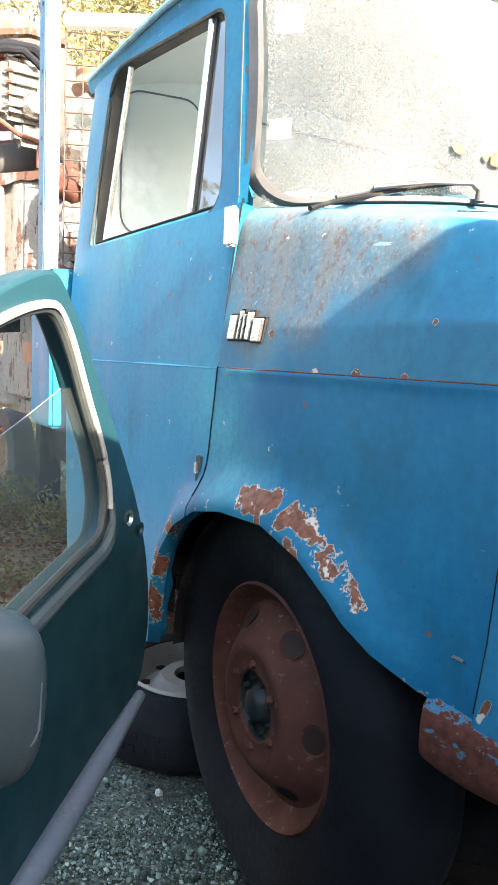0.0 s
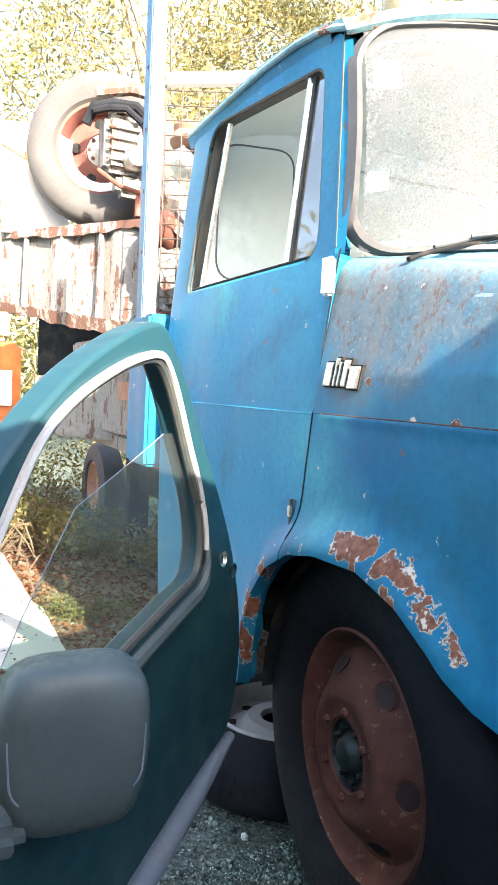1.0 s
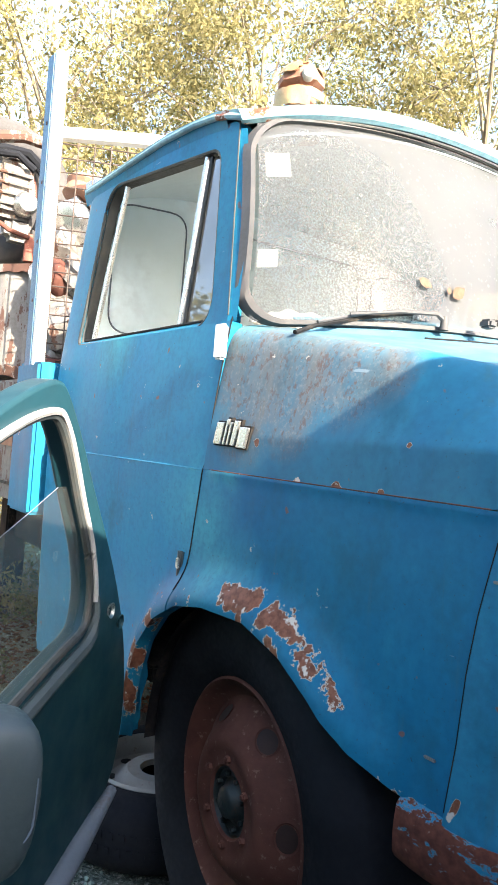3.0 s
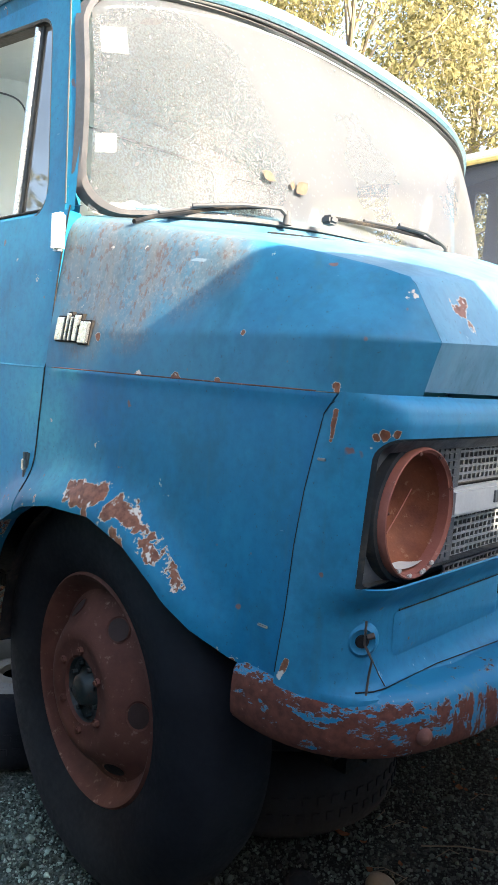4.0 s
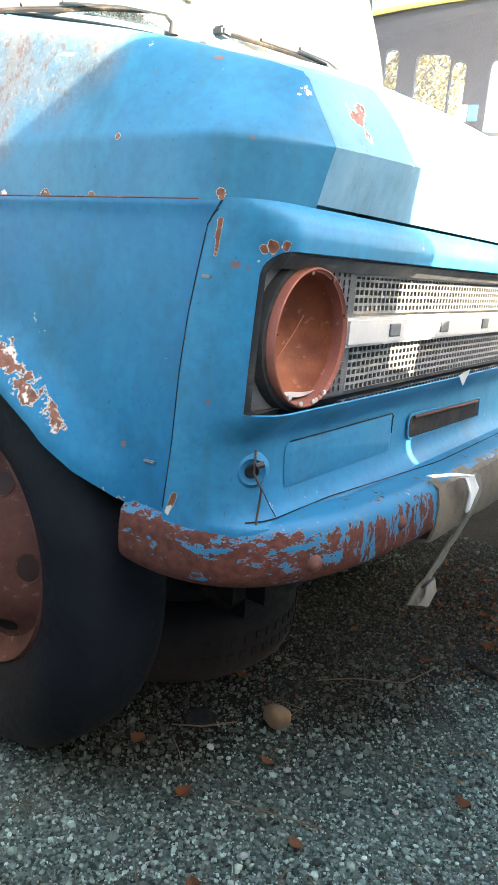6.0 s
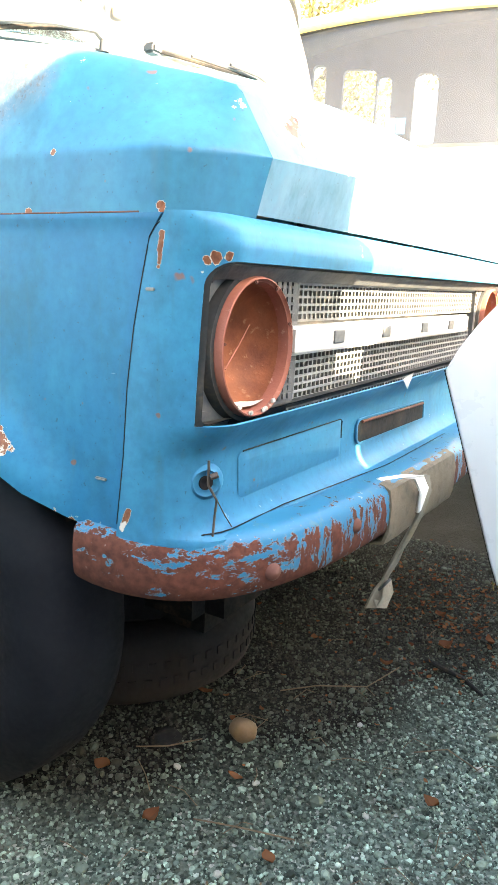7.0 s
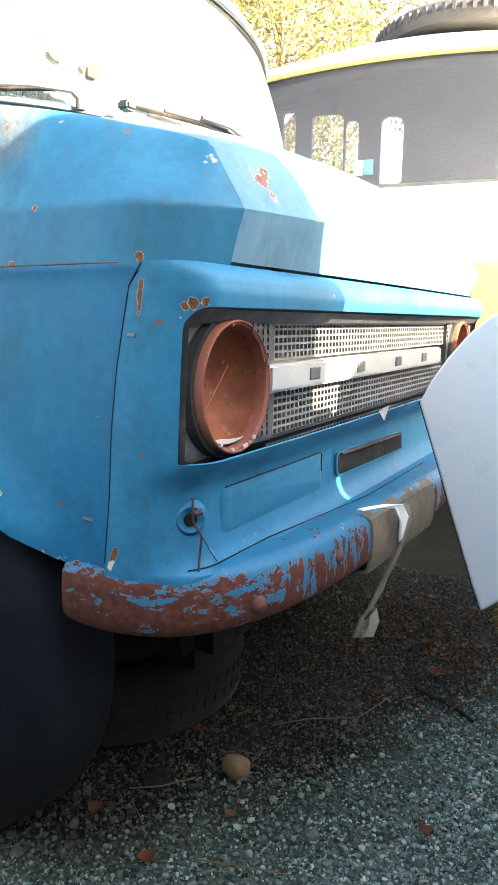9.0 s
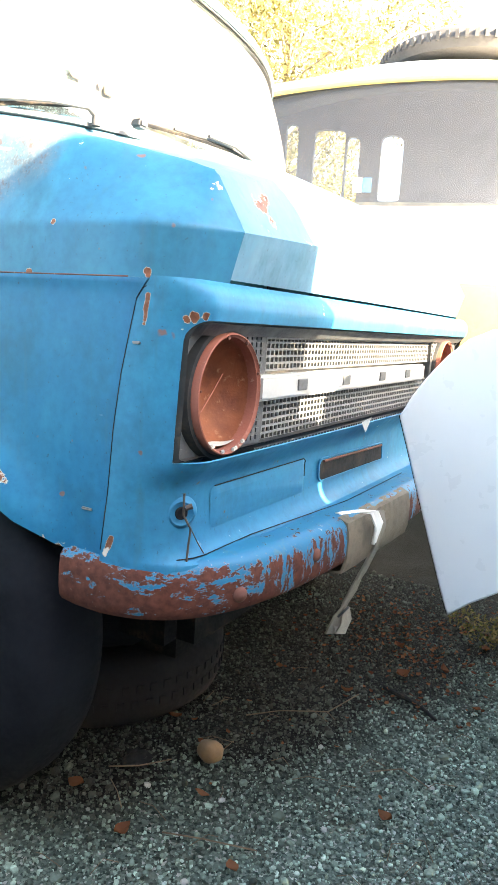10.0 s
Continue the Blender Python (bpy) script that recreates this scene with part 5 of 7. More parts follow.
# wheels
def build_wheel(y0, side, front_wheel=True):
    """A wheel at the right side; y0 is the tyre's outer face."""
    c = (0.0, 0, 0.415)
    steer = Matrix.Translation((0, 0.1, 0)) @ Matrix.Rotation(radians(-6 * side), 4, "Z") @ Matrix.Translation((0, -0.1, 0))
    def P(r, d):
        return (r, y0 + d * side)
    tyre = [P(0.232, 0.034), P(0.25, 0.018), P(0.30, 0.002), P(0.345, 0.0), P(0.375, 0.012), P(0.398, 0.030), P(0.410, 0.042), P(0.415, 0.075), P(0.416, 0.105), P(0.415, 0.135), P(0.405, 0.165), P(0.36, 0.20), P(0.25, 0.19)]
    def flat(v):
        return [(p[0], p[1], max(p[2], 0.0 if abs(p[0]) > 0.2 else 0.002)) for p in v]
    v, f = lathe(tyre, 72, "y", c)
    w = put("front_wheel", flat(v), f, M_TYRE, truck, "black bald tyre")
    rim = [P(0.236, 0.040), P(0.238, 0.030), P(0.232, 0.024), P(0.224, 0.030), P(0.218, 0.046), P(0.206, 0.060), P(0.196, 0.064), P(0.185, 0.058), P(0.165, 0.040), P(0.145, 0.020), P(0.128, 0.006), P(0.116, 0.002), P(0.102, 0.002), P(0.096, 0.006), P(0.070, 0.006), P(0.066, 0.012)]
    v, f = lathe(rim, 72, "y", c)
    r = put("rim", v, f, M_RUST, w, "brown rusty steel rim")
    hub = [P(0.070, 0.010), P(0.064, 0.022), P(0.045, 0.024), P(0.034, 0.016), P(0.030, 0.004), P(0.022, -0.002), P(0.0, -0.004)]
    v, f = lathe(hub, 40, "y", c)
    put("hub", v, f, M_RUST_HUB, w, "oily dark hub")
    put("hub_cap", *lathe([P(0.0, 0.004), P(0.018, 0.004), P(0.024, 0.007), P(0.027, 0.012), P(0.027, 0.026)], 10, "y", c), M_RUST, w, "brown hub cap")
    for k in range(8):
        a = radians(22 + 45 * k)
        v, f = lathe([P(0.0, 0.008), P(0.005, 0.009), P(0.006, 0.02)], 6, "y", (math.cos(a) * 0.051, 0, 0.415 + math.sin(a) * 0.051))
        put("hub_bolt", v, f, M_RUST_HUB, w)
    for k in range(6):
        a = radians(2 + 60 * k)
        q = Vector((math.cos(a) * 0.166, y0 + 0.0405 * side, 0.415 + math.sin(a) * 0.166))
        # hand hole: a dished oval on the disc's cone, its inner shade painted dark
        n = Vector((math.cos(a) * 0.7, -0.72 * side, math.sin(a) * 0.7)).normalized()
        t1 = Vector((-math.sin(a), 0, math.cos(a)))
        t2 = n.cross(t1)
        ring = [q + n * 0.0012 + t1 * 0.030 * math.cos(b) + t2 * 0.025 * math.sin(b) for b in np.linspace(0, 2 * math.pi, 20, endpoint=False)]
        inn = [q - n * 0.002 + t1 * 0.026 * math.cos(b) + t2 * 0.021 * math.sin(b) for b in np.linspace(0, 2 * math.pi, 20, endpoint=False)]
        put("hand_hole", ring + inn, [(i, (i + 1) % 20, 20 + (i + 1) % 20, 20 + i) for i in range(20)], M_RUST, r)
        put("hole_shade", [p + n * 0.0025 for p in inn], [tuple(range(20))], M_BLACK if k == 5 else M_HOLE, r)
    for k in range(6):
        a = radians(32 + 60 * k)
        cc = (math.cos(a) * 0.083, 0, 0.415 + math.sin(a) * 0.083)
        v, f = lathe([P(0.0, -0.005), P(0.0045, -0.005), P(0.005, -0.002), P(0.0078, -0.0015), P(0.0082, 0.001), P(0.0082, 0.008)], 6, "y", cc)
        put("wheel_nut", v, f, M_RUST, r)
    if side > 0:
        for o in (w, *w.children_recursive):
            o.data.transform(steer)
    return w


build_wheel(0.012, 1)
build_wheel(2 * MID - 0.012, -1)

bm = bmesh.new()
box(bm, (-3.2, 0.55, 0.48), (0.55, 0.65, 0.64))
box(bm, (-3.2, 1.12, 0.48), (0.55, 1.22, 0.64))
box(bm, (-0.06, 0.2, 0.36), (0.06, 1.64, 0.46))
part("chassis", bm, M_BLACK, truck, "", False)
# ---------------------------------------------------------------- things on and round the truck
def rag_strip(points, widths, across, thick=0.004):
    """A limp strip along points, across a direction."""
    verts, faces = [], []
    a = Vector(across).normalized()
    for p, w in zip(points, widths):
        p = Vector(p)
        for k in (-1, -0.33, 0.33, 1):
            verts.append(p + a * w * k + Vector((0.004 * math.sin(40 * p.z + 3 * k), 0, 0.003 * math.cos(60 * p.z + 2 * k))))
    for i in range(len(points) - 1):
        for k in range(3):
            faces.append((i * 4 + k, i * 4 + k + 1, (i + 1) * 4 + k + 1, (i + 1) * 4 + k))
    return verts, faces


def build_strap():
    s = thing("tow_strap", (0.75, 0.62, 0.6), "dirty grey strap wrapped round the bumper, end hanging", "strap")
    # wrap over the bumper
    raw = [bumper_line(t) for t in np.linspace(-0.53, -0.06, 24)]
    prof = [(-0.055, 0.634), (-0.014, 0.635), (0.004, 0.628), (0.010, 0.60), (0.009, 0.55), (0.002, 0.528), (-0.03, 0.522)]
    def f(i, j):
        x, y = raw[i]
        ripple = 0.0012 * math.sin(i * 0.9 + j) + 0.001 * math.sin(i * 2.3)
        return (x + prof[j][0] + ripple, y, prof[j][1] + ripple * 0.5)
    v, f2 = sheet(f, range(24), range(len(prof)))
    put("wrap", v, f2, M_WRAP, s, "woven cloth wrap", True, (("solid", 0.006, 0),))
    pts = [(0.772, 0.600, 0.632), (0.776, 0.597, 0.60), (0.766, 0.606, 0.55), (0.742, 0.611, 0.49), (0.725, 0.600, 0.445), (0.712, 0.590, 0.41), (0.706, 0.583, 0.39), (0.70, 0.573, 0.345)]
    v, f2 = rag_strip(pts, [0.009, 0.009, 0.007, 0.006, 0.006, 0.008, 0.018, 0.024], (0.35, 1, 0))
    ring = [(0.712 + 0.010 * math.sin(a), 0.586 + 0.016 * math.cos(a), 0.392 + 0.013 * math.sin(a)) for a in np.linspace(0, 2 * math.pi, 14, endpoint=False)]
    put("buckle", *tube(ring, 0.003, 6, True), M_GRILLE_MID, s, "dark wire buckle")
    fold = rag_strip([(0.716, 0.588, 0.40), (0.726, 0.580, 0.375), (0.720, 0.572, 0.352), (0.708, 0.576, 0.362)], [0.012, 0.017, 0.018, 0.012], (0.35, 1, 0))
    put("fold", *fold, M_CLOTH, s, "folded frayed tip", True, (("solid", 0.004, 0),))
    put("hanging_end", v, f2, M_CLOTH, s, "frayed hanging end", True, (("solid", 0.005, 0),))
    v, f2 = rag_strip([(0.735, 0.445, 0.652), (0.760, 0.50, 0.651), (0.776, 0.545, 0.642), (0.783, 0.555, 0.615), (0.779, 0.545, 0.575)], [0.006, 0.011, 0.014, 0.012, 0.004], (0.2, 1, 0.2))
    put("pale_band", v, f2, M_POST_WHITE, s, "", True, (("solid", 0.004, 0),))


build_strap()


def build_beacon():
    b = thing("beacon_lamp", (-0.36, 0.36, 1.955), "broken rusty orange beacon on the cab roof", "beacon")
    v, f = lathe([(0.0, 0.085), (0.03, 0.085), (0.036, 0.07), (0.038, 0.02), (0.05, 0.0), (0.06, -0.03), (0.0, -0.035)], 24, "z", (-0.36, 0.36, 1.985))
    put("base", v, f, M_POST_WHITE, b, "dirty white beacon foot")
    at = (-0.36, 0.335, 2.03)
    v, f = lathe([(0.075, 0.0), (0.086, 0.02), (0.090, 0.05), (0.089, 0.08), (0.084, 0.105), (0.076, 0.125), (0.06, 0.145), (0.035, 0.156), (0.0, 0.158)], 44, "z", at)
    kept = [q for q in f if noise.noise((sum((Vector(v[i]) for i in q), Vector()) / 4 + Vector((0.13, 0.02, 0.09))) * 17) < 0.04]
    v = [Vector(p) + Vector((noise.noise(Vector(p) * 45), noise.noise(Vector(p) * 45 + Vector((7, 0, 0))), noise.noise(Vector(p) * 45 + Vector((0, 9, 0))))) * 0.006 for p in v]
    put("dome", v, kept, M_AMBER, b, "cracked cream-orange dome shards", True, (("solid", 0.003, -1),))
    put("housing", *lathe([(0.0, 0.158), (0.045, 0.152), (0.075, 0.11), (0.078, 0.085), (0.055, 0.075), (0.05, 0.03), (0.07, 0.0), (0.0, -0.01)], 8, "z", at), M_RUST_LIGHT, b, "rusted brown lamp housing", False)
    knob = Matrix.Translation((-0.285, 0.30, 2.125)) @ pose(0, 0, 0, 0, 0, -35)
    v, f = lathe([(0.0, 0.012), (0.016, 0.012), (0.020, 0.006), (0.020, -0.02)], 18, "x")
    put("knob", [knob @ Vector(p) for p in v], f, M_CHIP, b, "pale round bolt head")
    small = Matrix.Translation((-0.36, 0.36, 1.945)) @ Matrix.Scale(0.80, 4) @ Matrix.Translation((0.36, -0.36, -1.945))
    for o in b.children_recursive:
        o.data.transform(small)


build_beacon()


def lying_tyre(at, r, h, mat, rim=None, group=""):
    """A tyre lying flat on the ground; with a steel wheel in it if rim is a material."""
    t = thing("lying_tyre", at, "worn black tyre lying flat on the gravel" if rim is None else "old tyre lying flat with its pale steel wheel", "tyre", group)
    x, y, z = at
    prof = [(r * 0.60, h * 0.86), (r * 0.66, h * 0.97), (r * 0.80, h), (r * 0.91, h * 0.93), (r * 0.97, h * 0.84), (r, h * 0.68), (r, h * 0.32), (r * 0.97, h * 0.16), (r * 0.91, h * 0.07), (r * 0.80, 0.0), (r * 0.64, 0.03 * h), (r * 0.60, h * 0.14)]
    put("casing", *lathe(prof, 64, "z", at), mat, t, "black rubber casing")
    bm = bmesh.new()
    for k in range(60):
        m = Matrix.Translation(at) @ Matrix.Rotation(2 * math.pi * k / 60, 4, "Z")
        for zz, off in ((0.36, 0), (0.56, 0.03)):
            box(bm, (r * 0.985, -0.009, h * zz), (r * 1.008, 0.009, h * (zz + 0.1)), m @ Matrix.Rotation(off, 4, "Z"))
    tagged(part("tread", bm, mat, t, "", False), kind="stuff")
    if rim is not None:
        w = put("wheel_disc", *lathe([(r * 0.63, h * 0.95), (r * 0.61, h * 0.99), (r * 0.58, h * 0.94), (r * 0.55, h * 0.70), (r * 0.50, h * 0.64), (r * 0.40, h * 0.72), (r * 0.30, h * 0.86), (r * 0.18, h * 0.86), (r * 0.16, h * 0.78)], 48, "z", at), rim, t, "pale chipped steel wheel with round holes")
        for k in range(8):
            a = 2 * math.pi * (k + 0.35) / 8
            c = Vector((x + math.cos(a) * r * 0.45, y + math.sin(a) * r * 0.45, z + h * 0.687))
            put("hole", *lathe([(0.0, 0.004), (r * 0.058, 0.004)], 16, "z", tuple(c)), M_BLACK, w)
    return t


M_RIM_PALE = rusty("pale rusted wheel paint", (0.22, 0.20, 0.175), (0.34, 0.315, 0.28), (0.14, 0.05, 0.028), 0.7)
lying_tyre((-0.66, 0.25, 0.0), 0.30, 0.19, M_TYRE, M_RIM_PALE, "tyres lying beside the truck")
lying_tyre((-0.02, 0.645, 0.0), 0.345, 0.20, M_TYRE, None, "tyres lying under the bumper")
lying_tyre((-0.025, 0.655, 0.203), 0.34, 0.20, M_TYRE, None, "tyres lying under the bumper")


# the green car's open door
M_TRIM = plain("pale weathered trim", (0.34, 0.33, 0.32), 0.6, var=0.15, scale=20)
DOOR_O, DOOR_D = Vector((-0.25, -0.17, 0.0)), Vector((0.6816, -0.7317, 0.0))
DOOR_N = Vector((-0.7317, -0.6816, 0.0))     # towards the car's inside


def on_door(s, z, d=0.0):
    return DOOR_O + DOOR_D * s + DOOR_N * (d + 0.05 * math.sin(max(0.0, min(1.0, z / 1.0)) * math.pi) * -0.4) + Vector((0, 0, z))


def build_green_car():
    car = thing("green_car", (0.9, -1.6, 0.0), "dark green car with its door swung open", "car")
    outer = [(-0.09, 0.335), (-0.135, 0.44), (-0.140, 0.56), (-0.10, 0.72), (0.0, 0.905), (0.14, 1.098), (0.225, 1.195), (0.262, 1.216), (0.336, 1.198), (0.418, 1.165), (0.491, 1.130), (0.553, 1.09), (0.609, 1.046), (0.659, 1.000), (0.78, 0.89), (0.93, 0.76), (0.98, 0.62), (0.99, 0.30), (0.97, 0.12), (0.6, 0.17), (0.2, 0.25)]
    inner = [(0.10, 0.735), (0.082, 0.775), (0.076, 0.815), (0.088, 0.87), (0.108, 0.925), (0.20, 1.088), (0.245, 1.142), (0.275, 1.157), (0.345, 1.146), (0.415, 1.124), (0.487, 1.094), (0.53, 1.07), (0.562, 1.048), (0.60, 1.01), (0.70, 0.87), (0.76, 0.77), (0.77, 0.68), (0.72, 0.60), (0.60, 0.625), (0.40, 0.674), (0.20, 0.718)]
    def soften(line):
        for _ in range(2):
            line = [((a[0] * p + b[0] * (1 - p)), (a[1] * p + b[1] * (1 - p))) for a, b in zip(line, line[1:] + line[:1]) for p in (0.75, 0.25)]
        return line
    outer, inner = soften(outer), soften(inner)
    n = len(outer)
    # frame and skin as one shell: outside face, rims, inside face
    verts, faces = [], []
    for d in (0.0, 0.05):
        verts += [on_door(*p, d) for p in outer] + [on_door(*p, d) for p in inner]
    for side in (0, 2 * n):
        for i in range(n):
            j = (i + 1) % n
            q = (side + i, side + j, side + n + j, side + n + i)
            faces.append(q if side == 0 else tuple(reversed(q)))
    for i in range(n):
        j = (i + 1) % n
        faces.append((i, 2 * n + i, 2 * n + j, j))
        faces.append((n + i, n + j, 3 * n + j, 3 * n + i))
    door = put("door", verts, faces, M_GREEN, car, "open dark green car door", True, (("bevel", 0.008, 3),))
    mid = (sum(p[0] for p in inner) / n, sum(p[1] for p in inner) / n)
    def grown(k):
        return [(p[0] + (p[0] - mid[0]) * k, p[1] + (p[1] - mid[1]) * k) for p in inner]
    put("window_rubber", *tube([on_door(*p, 0.004) for p in grown(-0.02)], 0.008, 8, True), M_DARK_SEAL, door, "dark rubber round the window")
    low_n = [k for k, p in enumerate(inner) if p[1] < 0.79]
    put("bright_trim", *tube([on_door(*p, -0.004) for k, p in enumerate(grown(0.012)) if k not in low_n], 0.007, 6), M_TRIM, door, "pale weathered trim round the window")
    g = [(0.205, 1.02), (0.30, 0.985), (0.478, 0.925), (0.60, 0.80), (0.74, 0.62), (0.70, 0.60), (0.40, 0.672), (0.12, 0.738), (0.085, 0.80), (0.11, 0.92), (0.17, 1.02)]
    pane = put("pane", [on_door(a, b, 0.02) for a, b in g], [tuple(range(len(g)))], M_GLASS_GREEN, door, "half-lowered green tinted pane", False)
    pane.visible_shadow = False
    put("pane_edge", *tube([on_door(a, b, 0.02) for a, b in g[:5]], 0.0009, 5), M_STRIP, door)
    # belt moulding and lower strip
    belt = [(0.070, 0.80), (0.072, 0.765), (0.088, 0.728), (0.12, 0.710), (0.22, 0.690), (0.40, 0.652), (0.60, 0.603), (0.72, 0.575)]
    put("belt_moulding", *tube([on_door(*p, -0.006) for p in belt], [0.006, 0.009, 0.013, 0.014, 0.014, 0.014, 0.014, 0.014], 8), M_MIRROR, door)
    low = [on_door(-0.075 + 0.9 * t, 0.345 - 0.205 * t, -0.012) for t in np.linspace(0, 1, 6)]
    put("rubbing_strip", *tube(low, [0.012, 0.022, 0.024, 0.024, 0.024, 0.024], 10), M_STRIP, door, "grey plastic rubbing strip")
    # lock and fittings
    for s, z, r in ((-0.015, 0.752, 0.017), (-0.072, 0.715, 0.016)):
        p = on_door(s, z, -0.006)
        v, f = lathe([(0.0, 0.008), (r * 0.7, 0.007), (r, 0.0)], 16, "y")
        ry = Matrix.Translation(p) @ Matrix.Rotation(math.atan2(-DOOR_D.y, DOOR_D.x) * -1, 4, "Z") @ Matrix.Rotation(math.pi, 4, "Z")
        put("lock_button", [ry @ Vector(q) for q in v], f, M_CHROME if s > -0.05 else M_GREEN, door)
    # mirror on its arm
    bm = bmesh.new()
    c = Vector((0.200, -0.556, 0.652))
    rot = Matrix.Rotation(radians(-93), 4, "Z")
    vs = bmesh.ops.create_cube(bm, size=1.0)["verts"]
    bmesh.ops.subdivide_edges(bm, edges=bm.edges[:], cuts=9, use_grid_fill=True)
    for vtx in bm.verts:
        p = vtx.co * 2
        q = Vector([math.copysign(abs(k) ** 1.0, k) for k in p])
        l4 = (abs(q.x) ** 4 + abs(q.y) ** 4 + abs(q.z) ** 4) ** 0.25
        q /= max(l4, 1e-6)
        q *= 1.0
        taper = 1 - 0.10 * max(0, -q.z)
        vtx.co = Vector((q.x * 0.095 * taper, q.y * 0.055, q.z * 0.108))
    bmesh.ops.transform(bm, matrix=Matrix.Translation(c) @ rot, verts=bm.verts)
    mir = part("mirror", bm, M_MIRROR, door, "charcoal plastic door mirror")
    rim = rounded([(-0.083, 0.03), (-0.079, -0.052), (0.079, -0.052), (0.083, 0.03)], [0.001, 0.03, 0.03, 0.001], 7)
    line = [c + rot.to_3x3() @ Vector((p[0], 0.0535 - 0.9 * max(0.0, abs(p[0]) - 0.06) ** 2 / 0.045 - 0.3 * max(0.0, -0.03 - p[1]) ** 2 / 0.02, p[1])) for p in rim[7:-7]]
    put("mirror_joint", *tube(line, 0.0016, 5), M_STRIP, mir)
    block("mirror_arm", (0.21, -0.72, 0.55), (0.27, -0.62, 0.59), M_MIRROR, mir, "", 0.015)
    # body of the car behind the open door, outside the walk's view
    h = DOOR_O + DOOR_D * 0.98
    bm = bmesh.new()
    box(bm, (0.30, -2.7, 0.22), (3.9, -1.02, 0.85))
    box(bm, (0.9, -2.6, 0.85), (3.6, -1.12, 1.45))
    part("body", bm, M_GREEN, car, "dark green car body", True, (("bevel", 0.12, 4),))
    put("door_hinge", *tube([h + Vector((0, 0, 0.35)), h + Vector((0.12, -0.18, 0.35))], 0.03, 8), M_BLACK, car)
    for x in (0.95, 3.2):
        for y in (-1.10, -2.62):
            put("wheel", *lathe([(0.0, -0.09), (0.2, -0.09), (0.29, -0.08), (0.30, 0.0), (0.29, 0.08), (0.2, 0.09), (0.0, 0.09)], 36, "y", (x, y, 0.30)), M_TYRE, car)


build_green_car()


# white vehicle at the other side, of which the wing shows
def build_white_car():
    car = thing("white_van", (2.2, 1.5, 0.0), "white van whose front wing ends before the bumper", "van")
    out = [(0.745, 0.822), (0.77, 0.872), (0.80, 0.918), (0.84, 0.968), (0.88, 1.005), (0.93, 1.03), (1.0, 1.045), (1.9, 1.10), (1.9, 0.60), (1.60, 0.66), (1.40, 0.665), (1.22, 0.62), (1.10, 0.53), (1.00, 0.442), (0.944, 0.402), (0.893, 0.357), (0.872, 0.415), (0.834, 0.535), (0.79, 0.678)]
    n = len(out)
    def y_of(x, z):
        return 0.748 + 0.10 * max(0, (0.82 - z)) * 0.9 - 0.02 * (z - 0.82)
    v = [(x, y_of(x, z), z) for x, z in out] + [(x + 0.004, y_of(x, z) + 0.035, z) for x, z in out]
    f = [tuple(range(n)), tuple(reversed(range(n, 2 * n)))] + [(i, n + i, n + (i + 1) % n, (i + 1) % n) for i in range(n)]
    put("wing", v, f, M_WHITE_PAINT, car, "clean white wing panel", True, (("bevel", 0.006, 3),))
    v, f = tube([(x - 0.003, y_of(x, z) + 0.022, z) for x, z in [out[0]] + out[:14:-1]], 0.004, 6)
    put("wing_edge", v, f, M_BLACK, car)
    put("wheel", *lathe([(0.0, -0.09), (0.2, -0.09), (0.29, -0.08), (0.31, 0.0), (0.29, 0.08), (0.2, 0.09), (0.0, 0.09)], 36, "y", (1.42, 0.94, 0.31)), M_TYRE, car)
    bm = bmesh.new()
    box(bm, (1.55, 0.74, 0.3), (4.4, 2.5, 1.1))
    box(bm, (1.3, 0.85, 0.35), (2.0, 2.5, 0.95))
    # small unseen block that shortens the sunlit slit
    box(bm, (2.01, 0.53, 1.43), (2.06, 0.60, 1.55))
    # unseen outline, stepped and notched to shape the shade cast on the truck
    out = [(-1.0, 0.25), (3.4, 0.25), (3.4, 1.645), (0.71, 1.645), (0.6, 1.6), (0.587, 1.545), (0.582, 1.33), (0.542, 1.34), (0.542, 1.54), (0.442, 1.55), (0.457, 1.735), (0.402, 1.79), (0.377, 1.843), (0.352, 1.94), (0.297, 2.01), (0.196, 2.1), (0.04, 2.138), (-0.008, 2.115), (-0.198, 2.087), (-0.288, 2.079), (-0.648, 2.02), (-1.0, 1.98)]
    n = len(out)
    vs = [bm.verts.new((x, y, z)) for x in (2.0, 4.4) for y, z in out]
    for q in [tuple(range(n)), tuple(range(n, 2 * n))] + [(i, (i + 1) % n, n + (i + 1) % n, n + i) for i in range(n)]:
        bm.faces.new([vs[i] for i in q])
    part("body", bm, M_WHITE_PAINT, car, "unseen white van body shaped to cast the shade", True, (("bevel", 0.012, 2),))


build_white_car()


